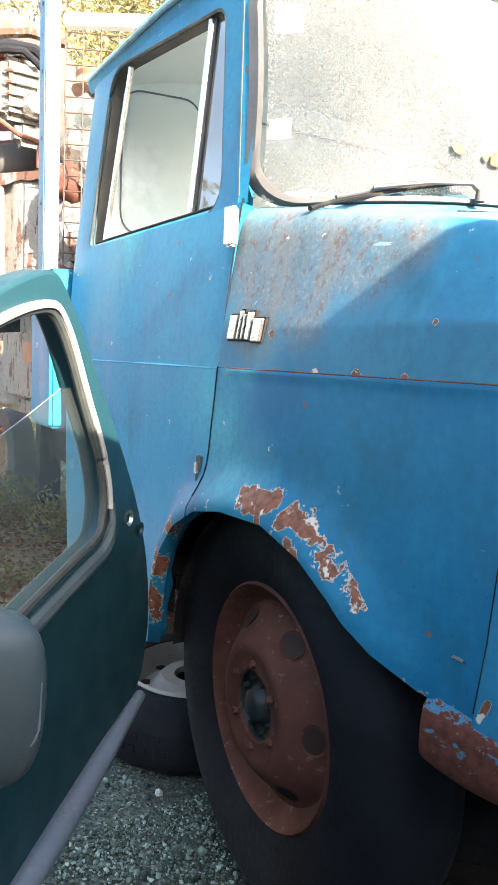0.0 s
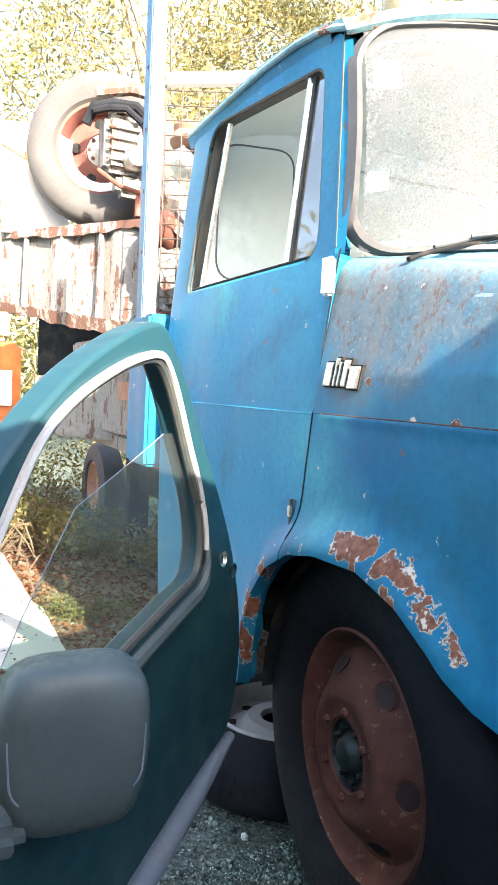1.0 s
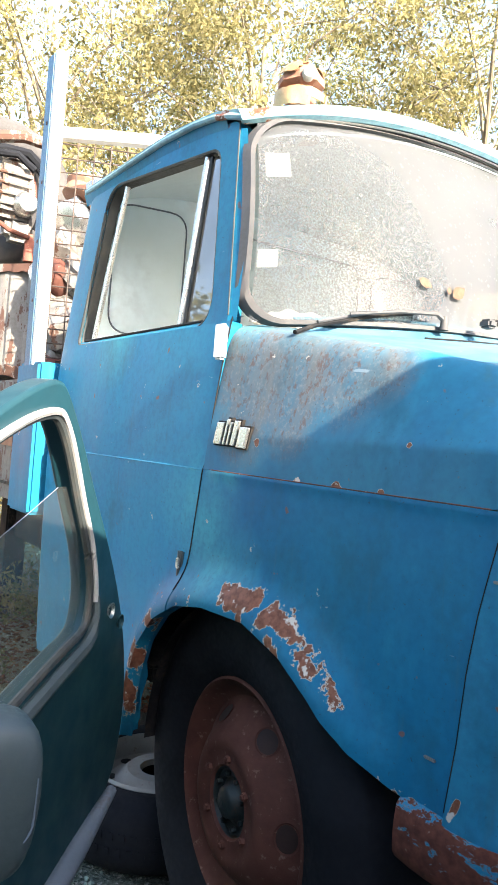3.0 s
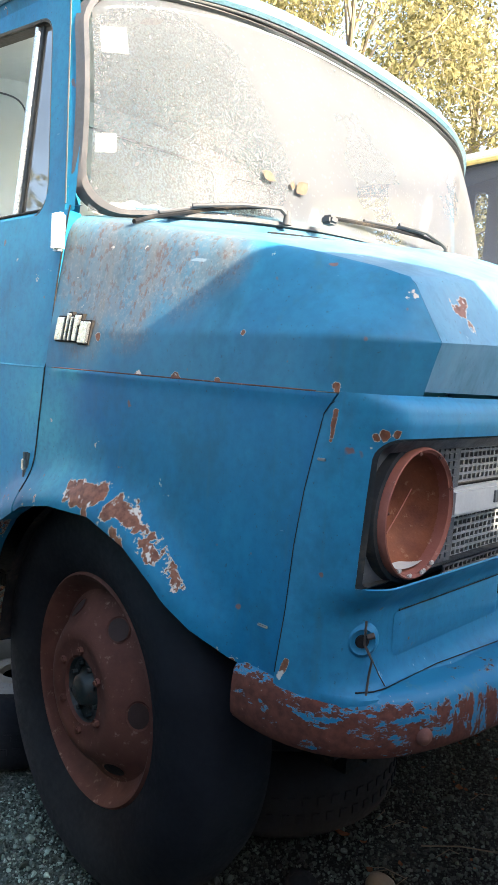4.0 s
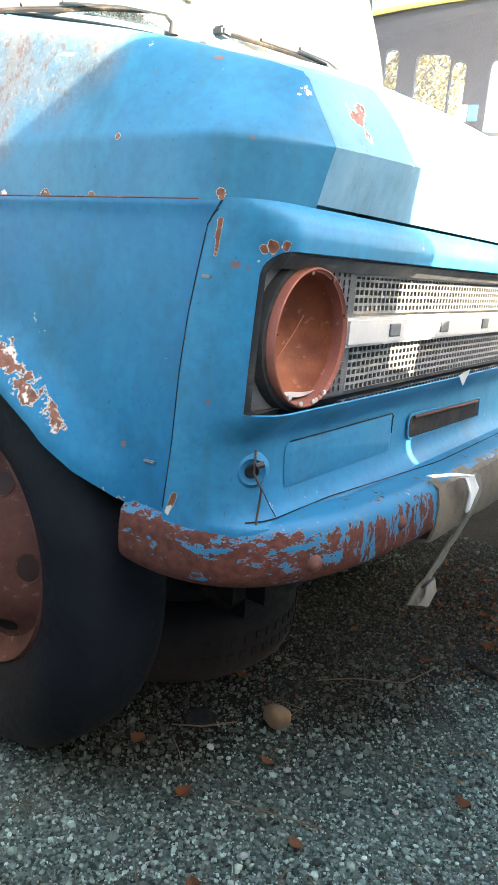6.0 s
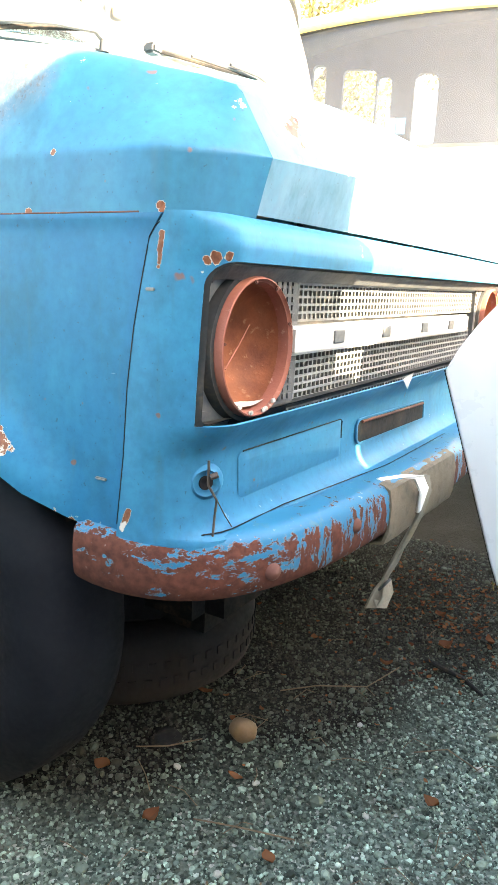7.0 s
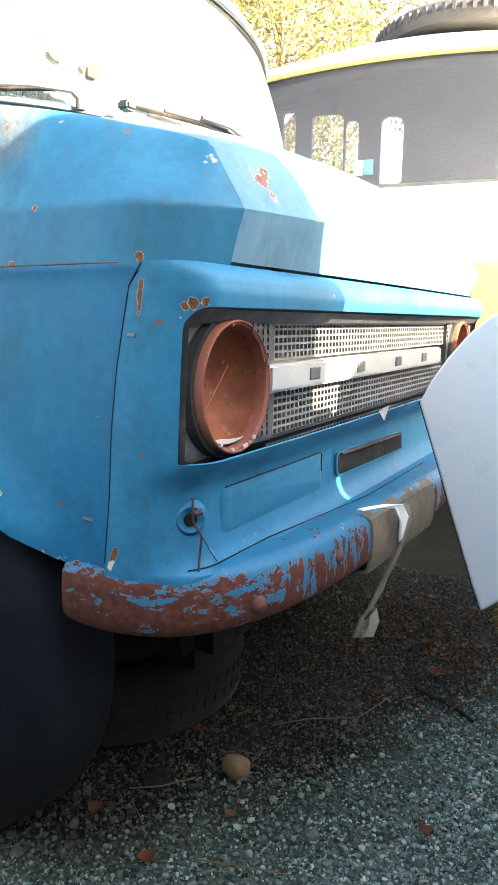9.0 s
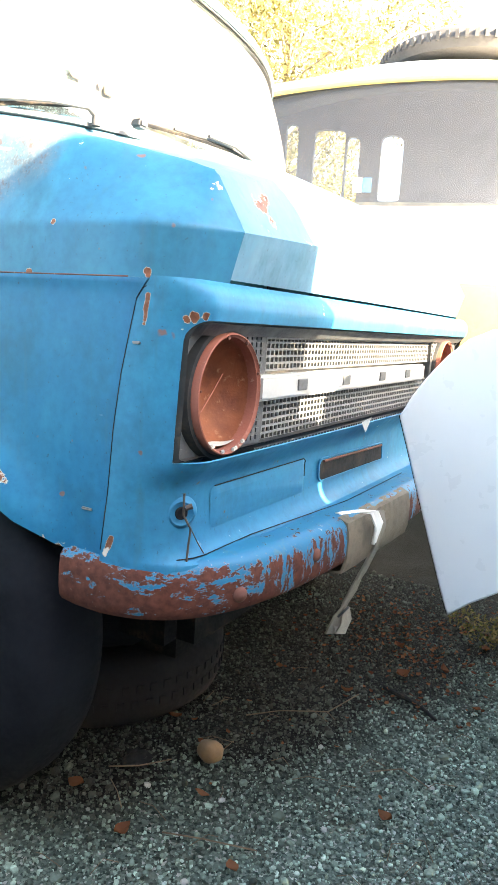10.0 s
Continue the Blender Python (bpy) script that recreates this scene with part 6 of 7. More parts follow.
# cream van behind the truck, facing the yard
def build_cream_van():
    van = thing("cream_truck", (-1.0, 3.0, 0.0), "cream old truck cab with bare rear windows", "truck")
    x0, x1 = -1.12, 1.05
    yw, yr = 3.02, 3.78
    def roof_at(u, s):
        return ((x0 + x1) / 2 + s * (x1 - x0) / 2 * 1.02, yw + (yr - yw) * u + 0.10 * s * s * (1 - u), 2.36 + 0.16 * (1 - s * s) * min(1, 0.3 + u * 2) + 0.06 * u)
    for x in (x0, x1 - 0.05):
        block("side_panel", (x, yw + 0.1, 0.45), (x + 0.05, yr, 1.66), M_VAN_YELLOW, van, "", 0.012)
        block("side_rail", (x, yw + 0.1, 2.22), (x + 0.05, yr, 2.34), M_VAN_IN, van, "", 0.012)
        block("side_pillar", (x, yr - 0.10, 1.66), (x + 0.05, yr, 2.22), M_VAN_IN, van, "", 0.012)
    # rear wall under the roof's curve, with round-topped window openings
    bm = bmesh.new()
    def loop(pts):
        vs = [bm.verts.new((x, yr - 0.06, z)) for x, z in pts]
        return [bm.edges.new((vs[i], vs[(i + 1) % len(vs)])) for i in range(len(vs))]
    top = [roof_at(1, s) for s in np.linspace(-0.97, 0.97, 20)]
    edges = loop([(x0 + 0.01, 0.45)] + [(p[0], p[2] - 0.01) for p in top] + [(x1 - 0.01, 0.45)])
    for xa, xb, za, zb, r in ((-0.99, -0.90, 1.85, 2.36, 0.04), (-0.79, -0.575, 1.75, 2.32, 0.05), (-0.565, -0.475, 1.80, 2.27, 0.044), (-0.335, -0.19, 1.86, 2.275, 0.06)):
        edges += loop(rounded([(xa, za), (xa, zb), (xb, zb - 0.01), (xb, za)], [0.03, r, r, 0.03], 6))
    bmesh.ops.triangle_fill(bm, edges=edges, use_beauty=True)
    part("rear_wall", bm, M_VAN_IN, van, "grey inside of the rear wall with open windows", False, (("solid", 0.04, 0),))
    # roof: crowned, with a yellow drip rail
    v, fc = sheet(roof_at, np.linspace(0, 1.6, 20), np.linspace(-1, 1, 24))
    put("headliner", [(p[0] * 0.985, p[1] + 0.02, p[2] - 0.035) for p in v[:24 * 13]], [q for q in fc if max(q) < 24 * 13], M_VAN_IN, van, "grey headliner")
    put("roof", v, fc, M_VAN_WHITE, van, "white cab roof", True, (("solid", 0.03, -1),))
    rail = [roof_at(0, s) for s in np.linspace(-1, 1, 24)]
    put("drip_rail", *tube([(p[0], p[1] - 0.01, p[2] - 0.02) for p in rail], 0.020, 8), M_VAN_YELLOW, van, "yellow drip rail")
    # windscreen, leaning
    def w(s, t, d=0.0):
        x = (x0 + x1) / 2 + s * ((x1 - x0) / 2 - 0.05 - 0.02 * t)
        return (x, yw - 0.28 * (1 - t) + 0.10 * s * s - d, 1.665 + (0.675 + 0.05 * (1 - s * s)) * t)
    v, fc = sheet(lambda s, t: w(s, t), np.linspace(-1, 1, 24), np.linspace(0, 1, 6))
    pane = put("windscreen", v, fc, M_GLASS_VAN, van, "dirty windscreen")
    pane.visible_shadow = False
    edge = [w(s, 0) for s in np.linspace(-1, 1, 20)] + [w(1, t) for t in np.linspace(0, 1, 6)] + [w(s, 1) for s in np.linspace(1, -1, 20)] + [w(-1, t) for t in np.linspace(1, 0, 6)]
    put("screen_rubber", *tube(edge, 0.022, 6, True), M_DARK_SEAL, van)
    # nose: from the windscreen's foot down and out
    prof = [(yw - 0.27, 1.665), (yw - 0.42, 1.60), (yw - 0.58, 1.50), (yw - 0.68, 1.38), (yw - 0.72, 1.25), (yw - 0.74, 1.12), (yw - 0.74, 0.45)]
    def nz(s, j):
        y, z = prof[j]
        return ((x0 + x1) / 2 + s * (x1 - x0) / 2, y + 0.16 * abs(s) ** 4, z)
    v, fc = sheet(nz, np.linspace(-1, 1, 20), range(5))
    put("nose", v, fc, M_VAN_WHITE, van, "white nose", True, (("solid", 0.02, 0),))
    v, fc = sheet(nz, np.linspace(-1, 1, 20), (4, 5, 6))
    put("lower_front", v, fc, M_VAN_OCHRE, van, "yellow lower front", True, (("solid", 0.02, 0),))
    for x in (x0 + 0.03, x1 - 0.07):
        block("door_skin", (x - 0.03, yw - 0.55, 0.45), (x + 0.04, yw + 0.4, 1.62), M_VAN_YELLOW, van, "", 0.02)
        put("screen_pillar", *tube([w(-1 if x < 0 else 1, 0), w(-1 if x < 0 else 1, 1)], 0.035, 8), M_VAN_WHITE, van)
    block("floor", (x0, yw - 0.5, 0.42), (x1, yr, 0.47), M_BLACK, van)
    block("dashboard", (x0 + 0.05, yw - 0.28, 1.30), (x1 - 0.05, yw + 0.10, 1.60), M_VAN_IN, van, "", 0.03)
    for x in (-0.62, 0.30):
        block("seat_back", (x, yw + 0.5, 0.9), (x + 0.5, yw + 0.62, 1.66), M_VAN_IN, van, "", 0.06)
    for k, mt in ((-0.235, M_POST_WHITE), (-0.185, M_POST)):
        p = w(k, 0.10, 0.012)
        block("sticker", (p[0] - 0.024, p[1] - 0.012, p[2]), (p[0] + 0.024, p[1] - 0.009, p[2] + 0.075), mt, van, "", 0.001)
    for x in (x0 + 0.12, x1 - 0.12):
        for y in (yw - 0.2, yr - 0.3):
            put("wheel", *lathe([(0.0, -0.09), (0.2, -0.09), (0.31, -0.08), (0.33, 0.0), (0.31, 0.08), (0.2, 0.09), (0.0, 0.09)], 36, "x", (x, y, 0.33)), M_TYRE, van)
    put("wiper_knob", *lathe([(0.0, 0.02), (0.018, 0.018), (0.022, -0.02)], 12, "z", (-0.02, yw - 0.55, 1.515)), M_BLACK, van)
    put("loose_strip", *tube([(0.25, 2.02, 1.14), (0.29, 2.02, 1.20), (0.305, 2.02, 1.25)], [0.006, 0.010, 0.003], 6), M_BLACK, van, "dark rubber strip sticking up")
    van.rotation_euler = (0, 0, radians(10))
    t = thing("roof_tyre", (0.02, 3.91, 2.58), "faded black tyre lying on the cream truck's roof", "tyre")
    put("casing", *lathe([(0.30, 0.14), (0.36, 0.16), (0.46, 0.14), (0.52, 0.10), (0.54, 0.05), (0.52, 0.0), (0.40, -0.02), (0.30, 0.0)], 56, "z", (0.02, 3.91, 2.60)), M_TYRE_GREY, t, "greyed rubber casing")
    bm = bmesh.new()
    for k in range(64):
        box(bm, (0.525, -0.010, 0.04), (0.55, 0.010, 0.085), Matrix.Translation((0.02, 3.91, 2.60)) @ Matrix.Rotation(2 * math.pi * k / 64, 4, "Z"))
    tagged(part("tread", bm, M_TYRE_GREY, t, "", False), kind="stuff")


build_cream_van()


# ---------------------------------------------------------------- the scrap behind the truck's cab
def build_rear():
    post = thing("stake_post", (-1.25, -0.02, 0.75), "tall post painted blue and white behind the cab", "post")
    block("blue_side", (-1.292, -0.030, 1.32), (-1.232, 0.014, 2.385), M_POST, post, "blue-painted post face", 0.004)
    block("white_side", (-1.231, -0.028, 1.32), (-1.205, 0.010, 2.385), M_POST_WHITE, post, "white-painted post face", 0.002)
    block("foot", (-1.34, -0.035, 0.84), (-1.13, 0.06, 1.34), M_BLUE_DOOR, post, "blue stake pocket panel", 0.01)
    for z in (1.55, 1.75, 1.95, 2.15):
        put("bolt_hole", *lathe([(0.0, -0.0315), (0.007, -0.0315)], 10, "y", (-1.255, 0, z)), M_RUST, post)

    bed = thing("truck_bed_side", (-2.7, 0.02, 0.5), "white rust-streaked dropside panel of an old truck bed", "truck bed")
    a, b = Vector((-3.10, -0.23, 0)), Vector((-2.16, 0.41, 0))
    d = (b - a).normalized()
    nrm = Vector((d.y, -d.x, 0))
    if nrm.dot(Vector((1, -0.4, 0))) < 0:
        nrm = -nrm
    L = (b - a).length
    def zb(t):
        return 1.50 - 0.15 * t
    ribs = [0.0, 0.06, 0.10, 0.30, 0.34, 0.42, 0.46, 0.66, 0.70, 0.78, 0.82, 0.94, 1.0]
    dep = [0.03, 0.03, 0.0, 0.0, 0.03, 0.03, 0.0, 0.0, 0.03, 0.03, 0.0, 0.0, 0.03]
    v, f = sheet(lambda i, k: a + (b - a) * ribs[i] + nrm * dep[i] + Vector((0, 0, zb(ribs[i]) + (1.87 - zb(ribs[i])) * k)), range(len(ribs)), np.linspace(0, 1, 5))
    put("panel", v, f, M_BED, bed, "white ribbed panel with rust runs", True, (("solid", 0.02, -1),))
    put("top_rail", *tube([a + Vector((0, 0, 1.885)), a * 0.5 + b * 0.5 + Vector((0, 0, 1.89)), b + Vector((0, 0, 1.885))], 0.018, 8), M_BED, bed, "rusty top rail")
    put("bottom_rail", *tube([a + nrm * 0.02 + Vector((0, 0, zb(0))), b + nrm * 0.02 + Vector((0, 0, zb(1)))], 0.02, 8), M_BED, bed, "rusty bottom rail")
    rnd = random.Random(9)
    low = [0.016 * rnd.random() + (0.03 if 0.3 < k / 40 < 0.75 else 0.015) for k in range(41)]
    v, f = sheet(lambda k, j: a + (b - a) * (k / 40) + nrm * (0.036 - 0.012 * j) + Vector((0, 0, zb(k / 40) + (0.03 + 0.006 * math.sin(k * 2.9) if j == 0 else -low[k]))), range(41), (0, 1))
    put("rusted_edge", v, f, M_RUST_BED, bed, "ragged rusted lower edge", True, (("solid", 0.012, -1),))
    v, f = sheet(lambda k, j: a + (b - a) * (k / 40) + nrm * 0.034 + Vector((0, 0, 1.905 - (0.0 if j == 0 else 0.022 + 0.8 * low[40 - k]))), range(41), (0, 1))
    put("rusted_rim", v, f, M_RUST_BED, bed, "rust-stained upper rim", True, (("solid", 0.010, -1),))
    for t in (0.17, 0.40, 0.63, 0.86):
        c = a + (b - a) * t
        put("weld_rib", *tube([c + nrm * 0.028 + Vector((0, 0, zb(t) + 0.02)), c + nrm * 0.028 + Vector((0.0, 0.0, 1.86))], [0.022, 0.014], 6), M_BED, bed)
    put("latch", *tube([b + nrm * 0.04 + Vector((-0.05, -0.03, 1.72)), b + nrm * 0.06 + Vector((-0.02, -0.01, 1.70)), b + nrm * 0.05 + Vector((0, 0, 1.64))], 0.014, 6), M_BED, bed)
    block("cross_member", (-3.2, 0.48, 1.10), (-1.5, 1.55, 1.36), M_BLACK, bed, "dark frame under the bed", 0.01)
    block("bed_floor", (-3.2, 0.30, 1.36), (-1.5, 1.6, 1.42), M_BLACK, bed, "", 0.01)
    block("lower_box", (-3.3, 0.33, 0.78), (-1.45, 1.6, 1.36), M_BED, bed, "dirty white box under the bed", 0.01)
    block("lower_sill", (-3.3, 0.29, 0.76), (-1.45, 0.335, 0.84), M_BED, bed, "", 0.008)
    block("lower_side", (-2.85, 0.22, 0.86), (-1.9, 0.30, 1.17), M_BED, bed, "", 0.01)
    block("rust_plate", (-2.3, 0.205, 1.03), (-2.08, 0.22, 1.12), M_RUST_LIGHT, bed, "", 0.003)
    for x in (-3.1, -1.6):
        block("support", (x, 0.5, 0.0), (x + 0.12, 0.62, 0.8), M_BLACK, bed, "", 0.01)
    old = put("old_wheel", *lathe([(0.185, -0.06), (0.20, -0.085), (0.26, -0.09), (0.31, -0.07), (0.325, 0.0), (0.31, 0.07), (0.26, 0.09), (0.185, 0.06)], 40, "y", (-3.9, 0.58, 0.36)), M_TYRE_GREY, bed, "old wheel with a greyed tyre")
    put("rim", *lathe([(0.19, -0.068), (0.175, -0.072), (0.165, -0.05), (0.12, -0.015), (0.085, -0.03), (0.05, -0.03), (0.045, 0.02)], 36, "y", (-3.9, 0.58, 0.36)), M_RUST_LIGHT, old, "orange-brown rusty rim")
    lie = Matrix(((d.x, -nrm.x, 0, a.x), (d.y, -nrm.y, 0, a.y), (0, 0, 1, 0), (0, 0, 0, 1)))
    # black filler box added to give the darkness below the dropside
    block("bed_shadow_box", (-0.05, 0.30, 1.14), (L * 0.9, 0.95, 1.49), M_BLACK, bed, "added black box standing for the dark under the dropside", 0.01, lie)
    block("tool_box", (0.08, 0.16, 0.80), (L * 0.8, 0.75, 1.135), M_BED, bed, "dirty white tool box under the bed", 0.01, lie)
    spare = thing("spare_wheel", (-2.78, 0.12, 1.9), "grey truck tyre on a faded red rim, standing on the bed", "wheel")
    m = Matrix.Translation((-2.755, 0.212, 2.335)) @ Matrix.Rotation(radians(64), 4, "Z")
    v, f = lathe([(0.225, -0.05), (0.25, -0.085), (0.31, -0.10), (0.36, -0.09), (0.39, -0.06), (0.405, 0.0), (0.39, 0.07), (0.31, 0.10), (0.23, 0.08)], 64, "y")
    put("tyre", [m @ Vector(p) for p in v], f, M_TYRE_GREY, spare, "sun-bleached grey tyre")
    v, f = lathe([(0.232, -0.055), (0.236, -0.068), (0.222, -0.066), (0.205, -0.02), (0.20, 0.03), (0.16, 0.035), (0.10, 0.0), (0.095, -0.01), (0.0, -0.01)], 56, "y")
    put("rim", [m @ Vector(p) for p in v], f, M_YELLOW_RIM, spare, "faded red rim")
    v, f = lathe([(0.226, -0.069), (0.222, -0.070), (0.200, -0.030), (0.165, -0.012)], 48, "y")
    keep = [q for k, q in enumerate(f) if not 4 <= (k // 3) % 48 < 22]
    put("cream_ring", [m @ Vector(p) for p in v], keep, M_POST_WHITE, spare, "flaking cream paint on the rim")
    v, f = lathe([(0.085, -0.012), (0.08, -0.03), (0.05, -0.034), (0.045, -0.045), (0.0, -0.047)], 32, "y")
    put("hub", [m @ Vector(p) for p in v], f, M_CHIP, spare, "pale red hub flange")
    for k in range(8):
        t = 2 * math.pi * k / 8
        v, f = lathe([(0.0, -0.045), (0.009, -0.043), (0.010, -0.03)], 8, "y", (0.066 * math.cos(t), 0, 0.066 * math.sin(t)))
        put("stud", [m @ Vector(p) for p in v], f, M_RUST, spare)
    for k in range(5):
        t = 2 * math.pi * (k + 0.4) / 5
        v, f = lathe([(0.0, 0.021), (0.026, 0.021)], 14, "y", (0.15 * math.cos(t), -0.005, 0.15 * math.sin(t)))
        put("rim_hole", [m @ Vector(p) for p in v], f, M_BLACK, spare)

    # wire mesh rack with scrap behind it
    rack = thing("wire_rack", (-1.75, 0.4, 0.8), "wire mesh rack of a truck bed full of scrap", "rack")
    p, q = Vector((-1.79, 0.22, 0)), Vector((-1.50, 0.76, 0))
    bm_v = []
    for k in range(10):
        c = p + (q - p) * k / 9
        bm_v.append(tube([c + Vector((0, 0, 1.28)), c + Vector((0, 0, 2.34))], 0.0032, 5))
    for k in range(18):
        z = 1.30 + 1.02 * k / 17
        bm_v.append(tube([p + Vector((0, 0, z)), q + Vector((0, 0, z))], 0.0032, 5))
    tagged(put("wire_mesh", *merged(*bm_v), M_WIRE, rack, "rusty square wire mesh"), kind="stuff")
    put("top_beam", *tube([p + Vector((0, 0, 2.36)), q + Vector((0.05, 0.1, 2.40))], 0.032, 8), M_POST_WHITE, rack, "white top beam")
    block("rack_floor", (-2.3, -0.02, 1.24), (-1.4, 1.4, 1.29), M_BED, rack, "", 0.01)
    rnd = random.Random(3)
    kinds = ((M_BED, "pale metal canister"), (M_RUST_LIGHT, "rusty engine part"), (M_CHROME, "dull metal housing"), (M_BED, "white plastic drum"), (M_RUST, "brown rusted casting"), (M_BED, "pale sheet metal box"))
    for k in range(44):
        mt, lab = kinds[k % 6]
        x, y, z = rnd.uniform(-2.15, -1.92), rnd.uniform(0.30, 0.85), 1.33 + 0.135 * (k % 7) + rnd.uniform(0, 0.05)
        w, h = rnd.uniform(0.05, 0.13), rnd.uniform(0.10, 0.20)
        s = thing("scrap_part", (x, y, z), lab + " piled behind the wire mesh", "scrap", "scrap behind the mesh")
        mm = pose(x, y, z + 0.06, rnd.uniform(-70, 70), rnd.uniform(-60, 60), rnd.uniform(0, 180))
        prof = [(0.0, -h / 2), (w * 0.7, -h / 2), (w, -h * 0.35), (w * 0.95, 0.0), (w * 1.05, 0.02), (w, h * 0.3), (w * 0.5, h * 0.42), (w * 0.45, h * 0.6), (0.0, h * 0.6)]
        v, f = lathe(prof, rnd.choice((6, 10, 18)), "z")
        put("casing", [mm @ Vector(c) for c in v], f, mt, s)
    # block of engine beside the spare wheel
    e = thing("engine_block", (-2.45, 0.25, 1.9), "white-grey engine block with black hoses on the bed", "engine")
    bm = bmesh.new()
    for lo, hi in (((-2.56, 0.13, 2.14), (-2.40, 0.32, 2.42)), ((-2.54, 0.20, 2.04), (-2.42, 0.34, 2.16)), ((-2.52, 0.16, 2.40), (-2.42, 0.30, 2.47))):
        vs = box(bm, lo, hi)
        bmesh.ops.bevel(bm, geom=list({ed for v in vs for ed in v.link_edges}), offset=0.03, segments=3, affect="EDGES", clamp_overlap=True)
    part("block", bm, M_BED, e, "pale engine casing")
    for z in (2.20, 2.25, 2.30, 2.35):
        put("fin", *tube([(-2.405, 0.135, z), (-2.385, 0.20, z), (-2.385, 0.30, z)], 0.009, 6), M_BED, e)
    put("cylinder", *lathe([(0.0, -0.06), (0.05, -0.06), (0.056, -0.04), (0.056, 0.03), (0.042, 0.05), (0.0, 0.05)], 22, "x", (-2.38, 0.27, 2.21)), M_CHROME, e, "dull round cover")
    for k, pts in enumerate((((-2.47, 0.05, 2.36), (-2.45, 0.08, 2.44), (-2.43, 0.17, 2.47), (-2.41, 0.28, 2.47), (-2.39, 0.36, 2.40)), ((-2.42, 0.07, 2.41), (-2.39, 0.14, 2.43), (-2.38, 0.22, 2.44), (-2.36, 0.30, 2.38)), ((-2.40, 0.31, 2.42), (-2.37, 0.36, 2.34), (-2.37, 0.36, 2.22), (-2.39, 0.33, 2.10)), ((-2.42, 0.10, 2.14), (-2.38, 0.20, 2.07), (-2.37, 0.30, 2.05)))):
        put("hose", *tube(pts, (0.026, 0.018, 0.013, 0.012)[k], 8), M_TYRE if k < 3 else M_RUST, e, "black hose")
    put("manifold", *tube([(-2.50, 0.10, 2.53), (-2.44, 0.26, 2.56), (-2.40, 0.42, 2.54)], 0.032, 8), M_RUST_BED, e, "rusted pipe")
    put("red_can", *lathe([(0.0, 0.075), (0.012, 0.075), (0.016, 0.05), (0.026, 0.035), (0.028, -0.06), (0.0, -0.06)], 16, "z", (-2.40, 0.315, 2.00)), M_LAMP_RING, e, "red canister")

    mach = thing("orange_machine", (-5.4, -0.1, 0.0), "orange machine with a red and white sign", "machine")
    block("housing", (-6.0, -1.4, 0.55), (-5.25, 0.20, 1.42), M_ORANGE, mach, "rusting orange housing", 0.04)
    block("pale_plate", (-5.25, 0.02, 0.88), (-5.22, 0.12, 1.18), M_POST_WHITE, mach, "", 0.004)
    block("red_board", (-5.22, -0.55, 0.72), (-5.19, -0.03, 1.30), M_LAMP_RING, mach, "red warning board", 0.004)
    for k in range(3):
        block("white_stripe", (-5.19, -0.50 + 0.16 * k, 0.78), (-5.186, -0.42 + 0.16 * k, 1.25), M_POST_WHITE, mach, "", 0.001)
    loader = thing("yellow_loader", (-6.4, -0.5, 0.0), "yellow machine body standing behind the truck bed", "machine")
    block("panel", (-6.6, -1.6, 1.46), (-5.9, 0.19, 2.5), M_VAN_OCHRE, loader, "faded yellow side panel", 0.05)
    block("base", (-6.5, -1.5, 0.0), (-6.05, 0.1, 1.46), M_BLACK, loader, "", 0.03)
    sheet_box = thing("sheet_metal_box", (-3.2, -0.05, 1.9), "white sheet metal box leaning behind the spare wheel", "box")
    m = pose(-3.0, -0.18, 2.27, 4, 3, 8)
    block("body", (-0.03, -0.10, -0.37), (0.03, 0.26, 0.20), M_POST_WHITE, sheet_box, "white painted sheet", 0.008, m)
    block("folded_edge", (0.03, -0.11, -0.02), (0.05, 0.27, 0.012), M_VAN_YELLOW, sheet_box, "", 0.003, m @ pose(0, 0, 0.05, -24))
    block("chassis", (-6.0, -1.4, 0.0), (-5.4, 0.0, 0.55), M_BLACK, mach, "", 0.03)




def bed_paint(name, bare=0.55):
    m, nt, b = node_mat(name)
    run = noise_at(nt, 22, 5, 0.65, stretch=(1, 1, 0.25))
    fine = noise_at(nt, 40, 5, 0.65)
    s = nd(nt, "ShaderNodeMath", op="ADD")
    nt.links.new(run, s.inputs[0])
    nt.links.new(ramp(nt, fine, 0.3, 0.7, -0.08, 0.08), s.inputs[1])
    c = mixc(nt, ramp(nt, fine, 0.35, 0.7), (0.145, 0.132, 0.118), (0.215, 0.20, 0.182))
    c = mixc(nt, ramp(nt, s.outputs[0], bare, bare + 0.05), c, (0.085, 0.038, 0.024))
    nt.links.new(c, b.inputs["Base Color"])
    b.inputs["Roughness"].default_value = 0.7
    bumped(nt, b, fine, 0.2, 0.003)
    return m


M_BED = bed_paint("white bed paint with rust runs")
M_RUST_BED = bed_paint("bed paint mostly rusted away", 0.44)
build_rear()


